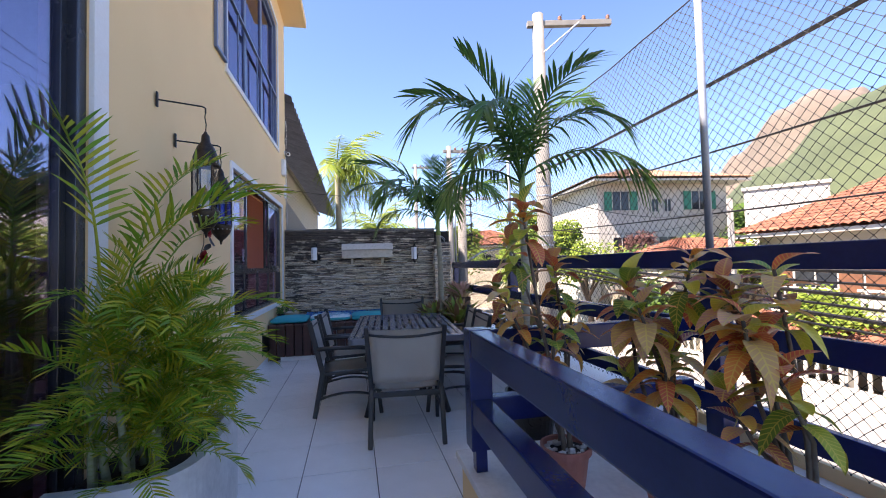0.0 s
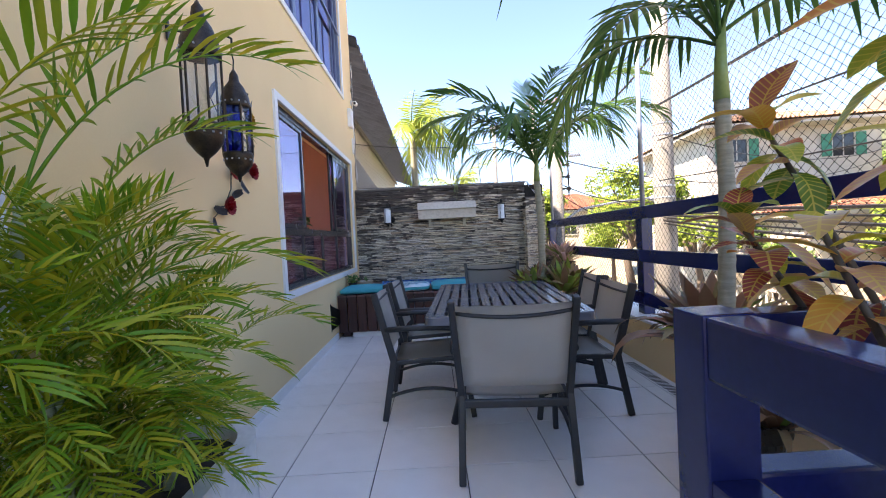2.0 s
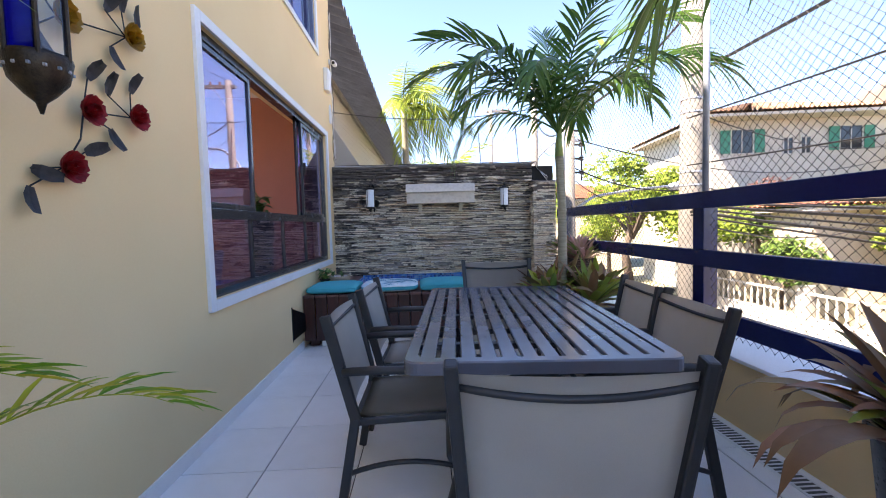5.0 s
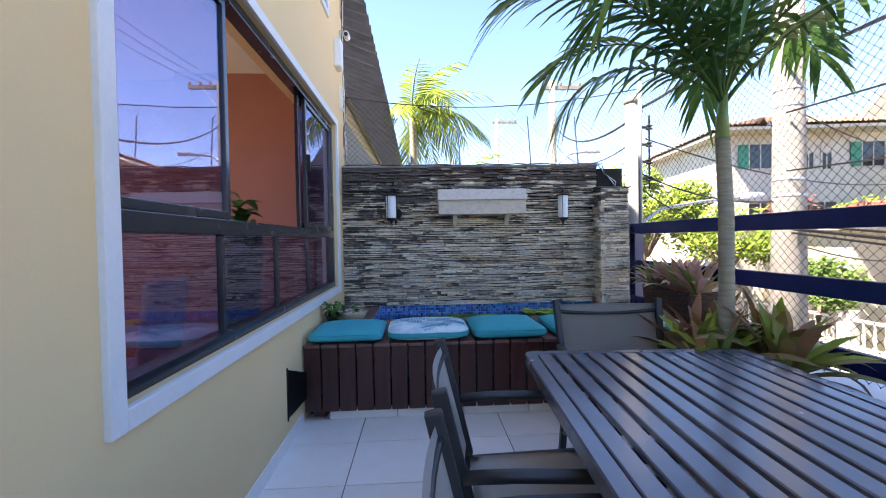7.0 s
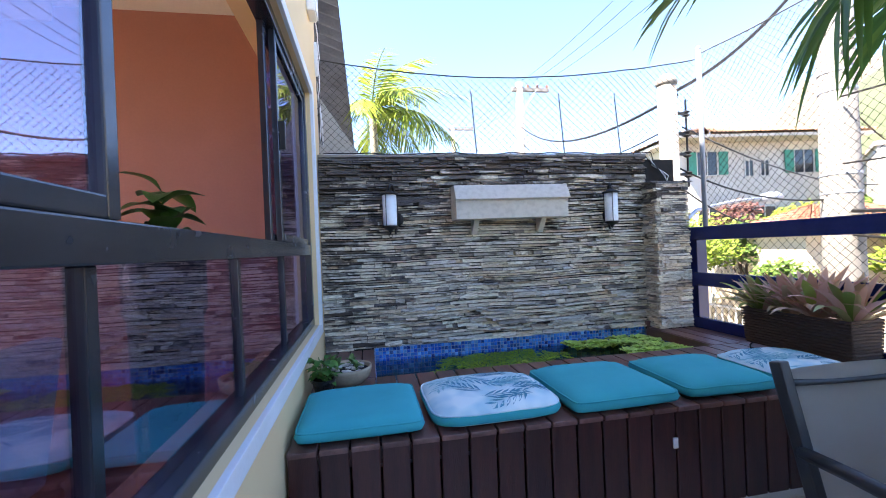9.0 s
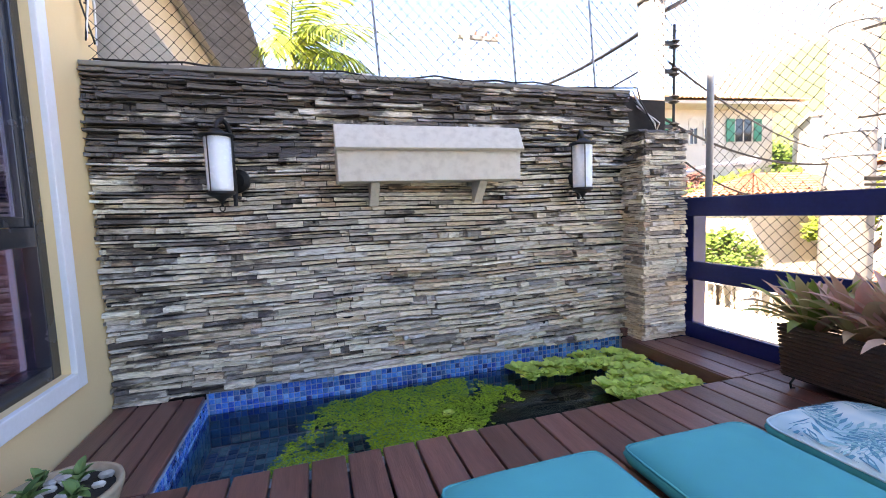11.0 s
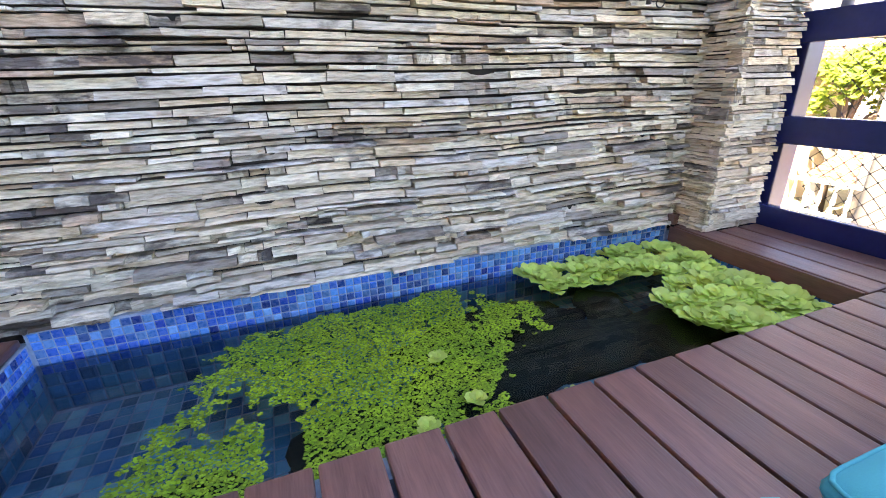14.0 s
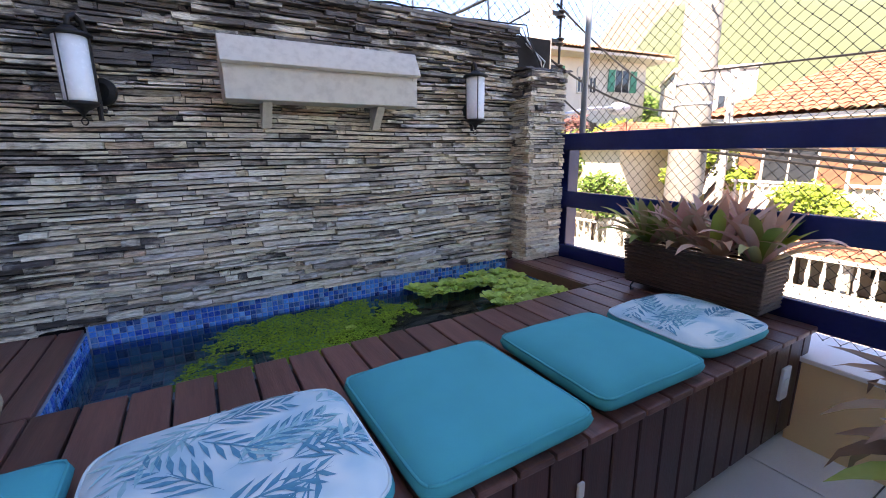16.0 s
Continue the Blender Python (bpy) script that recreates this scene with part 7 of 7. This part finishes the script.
tree(13.6, 18.2, GZ, 3.8, 1.4, LEAF_MID, "dark green shrub beside the porch", 14, 2000, 0.11)

CF = [frond_mesh(60 + k, 2.6, 0.9 + 0.35 * k, 30, 0.75, 0.06, COCO, 0.1, 0.75, 0.1, 0.03) for k in range(3)]
for x, y, h, n, lab in ((-0.85, 17.2, 8.3, 20, "tall coconut palm behind the stone wall, lit by the sun"), (0.9, 21.0, 6.2, 13, "coconut palm behind the stone wall")):
    t = thing("coconut_palm", pose(x, y, GZ), lab, "palm")
    part("trunk", trunk_bm([(0, 0, 0), (0.1, 0.1, h * 0.4), (0.0, 0.1, h)], 0.16, 0.10, 30), TRUNK, t, smooth=True)
    for k in range(n):
        if x > 0 or math.cos(k * 2.4) > -0.35:
            add_frond(t, CF[k % 3], (0, 0.1, h), k * 2.4, radians(66 - 84 * k / n), 0.95)

# ---- mountain and hills ----
HILL = mat("forested_hill", (0.07, 0.085, 0.035), (0.045, 0.057, 0.024), 0.025, 0.95, 0.4, fine=0.22)
ROCK = mat("bare_granite_dome", (0.18, 0.13, 0.095), (0.10, 0.08, 0.056), 0.02, 0.95, 0.4, fine=0.12, stretch=(1, 1, 0.35))


def ridge(name, az, el, r0, r1, material, label, seed, steep=0.8):
    """A hill in polar steps round the terrace: a skyline from (azimuth, elevation) pairs, falling away on both sides."""
    bm = bmesh.new()
    na, nr = 90, 22
    rows = []
    for i in range(na + 1):
        a = az[0] + (az[-1] - az[0]) * i / na
        for k in range(len(az) - 1):
            if az[k] <= a <= az[k + 1]:
                u = (a - az[k]) / (az[k + 1] - az[k])
                u = u * u * (3 - 2 * u)
                e = el[k] + (el[k + 1] - el[k]) * u
        top = r1 * math.tan(radians(e))
        row = []
        for j in range(nr + 1):
            v = j / nr
            rr = r0 + (r1 - r0) * v
            f = math.sin(math.pi / 2 * v) ** steep
            z = GZ - 1 + (top - GZ) * f
            z += (0.035 * top) * f * noise.noise(Vector((a * 0.35, v * 5, seed))) + 0.012 * top * f * noise.noise(Vector((a * 1.7, v * 20, seed)))
            row.append(bm.verts.new((rr * math.sin(radians(a)), rr * math.cos(radians(a)), z)))
        row.append(bm.verts.new((r1 * 1.4 * math.sin(radians(a)), r1 * 1.4 * math.cos(radians(a)), GZ - 1)))
        rows.append(row)
    for a, b in zip(rows, rows[1:]):
        for k in range(len(a) - 1):
            bm.faces.new((a[k], b[k], b[k + 1], a[k + 1]))
    o = structure(name, bm, material, label, True)
    return o


ridge("backdrop_rock", (38, 43, 47, 51, 54, 57, 59.5, 62), (1, 6.5, 11.0, 14.8, 16.0, 15.4, 12.5, 6), 240, 420, ROCK, "bare granite dome above the houses", 3)
ridge("backdrop_hill", (34, 42, 50, 56, 60, 66, 74, 84, 96, 115), (1.5, 4.5, 9.0, 13.6, 14.6, 13.0, 11.2, 10.4, 9, 4), 150, 400, HILL, "forested hillside beyond the houses", 8)
ridge("backdrop_far_hill", (-20, -5, 8, 16, 24, 32, 40), (1.2, 2.2, 2.6, 3.2, 4.0, 3.0, 2.2), 260, 600, HILL, "low green hills far off", 5)

# ---- poles, lamps and cables ----
def utility_pole(x, y, top, r0, r1, arm, turn, label, straps=True):
    t = thing("utility_pole", pose(x, y, GZ, 0, 0, turn), label, "utility pole", "utility poles")
    H = top - GZ
    part("shaft", tubed([(0, 0, 0), (0, 0, H)], r0, 16, r1), CONCRETE, t, smooth=True)
    if arm:
        part("crossarm", boxed((-0.25, -0.06, H - 0.28), (arm, 0.06, H - 0.16), 0.008), CONCRETE, t)
        part("brace", tubed([(0.05, -0.09, H - 0.95), (arm * 0.55, -0.09, H - 0.24)], 0.018, 6), STEEL, t)
        for k in range(3):
            x = arm * (0.3 + 0.33 * k)
            part("insulator", lathed([(0.03, 0), (0.055, 0.03), (0.03, 0.05), (0.05, 0.08), (0.025, 0.12)], 10, (x, 0, H - 0.16)), WOOD_BROWN, t, smooth=True)
    if straps:
        for z in (1.75, 1.95, 2.85, 3.05):
            rr = r0 + (r1 - r0) * (z - GZ) / H
            part("strap", lathed([(rr + 0.001, 0), (rr + 0.006, 0.002), (rr + 0.006, 0.026), (rr + 0.001, 0.028)], 18, (0, 0, z - GZ)), STEEL, t)
    return t


utility_pole(3.92, 8.95, 7.0, 0.225, 0.125, 1.65, -12, "tall grey concrete utility pole beside the terrace")
utility_pole(3.9, 18.2, 6.6, 0.17, 0.11, 1.0, 0, "concrete utility pole farther up the street", False)
utility_pole(4.0, 29.0, 8.4, 0.17, 0.11, 1.2, 0, "concrete utility pole far up the street", False)
utility_pole(13.6, 13.5, 3.6, 0.14, 0.10, 0, 0, "slim concrete pole across the street", False)
t = thing("service_post", pose(2.10, 9.28, GZ), "short weathered concrete service post with cable insulators", "post")
part("shaft", tubed([(0, 0, 0), (0, 0, 6.22)], 0.105, 12, 0.095), CONCRETE, t, smooth=True)
part("cap", lathed([(0.10, 0), (0.115, 0.03), (0.10, 0.07), (0.05, 0.12)], 12, (0, 0, 6.2)), CONCRETE, t, smooth=True)
part("bracket", tubed([(0.20, -0.03, 5.1), (0.20, -0.03, 6.05)], 0.012, 6), BLACK_IRON, t)
for k in range(4):
    part("insulator", lathed([(0.02, 0), (0.045, 0.015), (0.02, 0.035), (0.045, 0.055), (0.02, 0.07)], 10, (0.20, -0.03, 5.2 + 0.22 * k)), BLACK_IRON, t)
    part("clamp", boxed((0.08, -0.045, 5.22 + 0.22 * k), (0.20, -0.015, 5.25 + 0.22 * k)), BLACK_IRON, t)
t = thing("street_lamp", pose(0, 0, 0), "grey street lamp head on a thin arm", "street lamp")
part("arm", tubed([(2.2, 9.32, 1.45), (2.6, 9.5, 1.66), (3.4, 9.85, 1.78), (4.3, 10.25, 1.86)], 0.022, 8), STEEL, t, smooth=True)
bm = bmesh.new()
bmesh.ops.create_icosphere(bm, subdivisions=3, radius=1, matrix=Matrix.Translation((4.62, 10.40, 1.88)) @ Matrix.Rotation(radians(24), 4, "Z") @ Matrix.Rotation(radians(-6), 4, "Y") @ Matrix.Diagonal((0.34, 0.13, 0.085, 1)))
part("head", bm, STEEL, t, smooth=True)
t = thing("street_lamp", pose(4.4, 20.5, GZ), "curved street lamp on its pole far up the street", "street lamp")
part("arm", tubed([(0, 0, 0), (0, 0, 6.5), (0.3, 0, 7.3), (0.9, 0, 7.8), (1.7, 0, 7.9)], 0.05, 8), STEEL, t, smooth=True)
part("head", boxed((1.6, -0.09, 7.82), (2.15, 0.09, 7.96), 0.04), STEEL, t)


def cable(a, b, sag, r, n=18):
    t = thing("overhead_cable", pose(0, 0, 0), "black overhead cable sagging between poles", "cable", "overhead cables")
    part("cable", tubed(arc(a, b, -sag, n), r, 5), BLACK_IRON, t)


P, Q = (3.92, 8.75), (3.9, 18.2)
for k, (za, zb) in enumerate(((6.95, 6.6), (6.95, 6.55), (6.9, 6.5))):
    cable((P[0] + 0.5 + 0.5 * k, P[1], za), (Q[0] + 0.3 * k, Q[1], zb), 0.35, 0.007)
    cable((Q[0] + 0.3 * k, Q[1], zb), (4.0 + 0.4 * k, 29, 8.3), 0.4, 0.007)
cable((3.75, 8.8, 3.35), (2.3, -14, 4.4), 0.55, 0.022)
cable((3.75, 8.8, 2.75), (3.2, -14, 3.2), 0.45, 0.012)
cable((3.75, 8.8, 2.05), (4.4, -14, 2.4), 0.35, 0.010)
for k in range(6):
    cable((3.78, 8.75, 1.55 - 0.05 * k), (4.9 + 0.1 * k, -14, 1.5 - 0.08 * k), 0.42 + 0.07 * k, 0.014 if k % 2 else 0.022)
cable((3.8, 9.0, 1.7), (2.2, 9.25, 2.1), 0.12, 0.010)
cable((3.8, 9.0, 1.5), (2.2, 9.25, 1.9), 0.25, 0.008)
cable((3.8, 9.0, 4.3), (2.2, 9.25, 2.95), 0.15, 0.020)
cable((2.2, 9.25, 2.9), (3.9, 18.2, 5.2), 0.5, 0.020)
cable((2.2, 9.25, 2.6), (3.9, 18.2, 4.7), 0.6, 0.010)
cable((2.25, 9.25, 2.55), (13.6, 13.5, 3.2), 0.7, 0.010)
cable((3.95, 9.0, 2.9), (13.6, 13.5, 3.4), 0.5, 0.010)
cable((3.95, 9.0, 1.8), (13.6, 13.5, 2.4), 0.6, 0.012)
cable((3.95, 9.0, 1.2), (13.6, 13.5, 1.9), 0.7, 0.012)
t = thing("loose_cables", pose(0, 0, 0), "loose white and black cables lying along the wall top", "cable")
rnd = random.Random(5)
for k in range(4):
    pts = [(WX + 0.05 + 2.9 * i / 24, SY + 0.03 + 0.03 * rnd.uniform(-1, 1) + 0.03 * k, 2.132 + rnd.uniform(0, 0.012)) for i in range(25)]
    pts += [(1.42, SY - 0.02 + 0.02 * k, 2.05), (1.5 + 0.02 * k, SY - 0.03, 1.92), (1.56, SY, 1.875)]
    part("cable", tubed(pts, 0.005, 5), WHITE if k % 2 else BLACK_IRON, t)


# ---- parked cars ----
def car(m, paint, label):
    t = thing("parked_car", m, label, "car")
    prof = [(-2.0, 0.35), (-2.05, 0.65), (-1.95, 0.85), (-1.2, 0.95), (-0.65, 1.40), (0.7, 1.45), (1.35, 1.02), (1.95, 0.90), (2.05, 0.6), (2.0, 0.35)]
    bm = bmesh.new()
    L = [bm.verts.new((x, -0.82 + (0.16 if z > 1.1 else 0), z)) for x, z in prof]
    R = [bm.verts.new((x, 0.82 - (0.16 if z > 1.1 else 0), z)) for x, z in prof]
    bm.faces.new(L[::-1])
    bm.faces.new(R)
    for k in range(len(prof)):
        q = (k + 1) % len(prof)
        bm.faces.new((L[k], L[q], R[q], R[k]))
    bmesh.ops.recalc_face_normals(bm, faces=bm.faces[:])
    part("body", bm, paint, t)
    for s in (-1, 1):
        part("side_window", boxed((-0.75, s * 0.735 - 0.012, 0.98), (0.95, s * 0.735 + 0.012, 1.32), 0.01), DARK_GLASS, t)
        for x in (-1.3, 1.3):
            wv = part("wheel", lathed([(0.31, 0), (0.33, 0.02), (0.33, 0.18), (0.31, 0.2)], 18), BLACK_IRON, t)
            wv.matrix_basis = Matrix.Translation((x, s * 0.82 + 0.1, 0.33)) @ Matrix.Rotation(math.pi / 2, 4, "X")
            rv = part("rim", lathed([(0.18, -0.005), (0.19, 0.205)], 14), STEEL, wv)
    part("windscreen", boxed((1.06, -0.6, 1.02), (1.09, 0.6, 1.34), 0.005, Matrix.Translation((0.02, 0, 0))), DARK_GLASS, t)


CAR_BLUE = mat("pale_blue_car_paint", (0.30, 0.42, 0.52), (0.26, 0.38, 0.48), 3, 0.2, 0)
CAR_DARK = mat("dark_car_paint", (0.03, 0.03, 0.04), (0.02, 0.02, 0.03), 3, 0.2, 0)
car(pose(9.6, 26.0, GZ + 0.03, 0, 0, 92), CAR_DARK, "dark parked car on the street")
car(pose(5.6, 24.0, GZ + 0.03, 0, 0, 88), CAR_BLUE, "pale blue parked car on the street")


# ---- floor tiles ----
tile_me = bpy.data.meshes.new("tile")
bm = boxed((-0.2402, -0.2402, -0.008), (0.2402, 0.2402, 0.0), 0.002, seg=1)
bm.to_mesh(tile_me)
bm.free()
tile_me.materials.append(TILE)
floor_ob = bpy.data.objects["floor"]
for i in range(-2, 6):
    for j in range(-9, 11):
        x, y = -0.375 + i * 0.4865, 3.47 + j * 0.4865
        if -1.8 < x < 1.75 and y < 7.2:
            o = new("tile", tile_me)
            o.parent = floor_ob
            o.location = (x, y, random.uniform(-0.0008, 0.0008))
            o.rotation_euler = (0, 0, radians(random.uniform(-0.12, 0.12)))
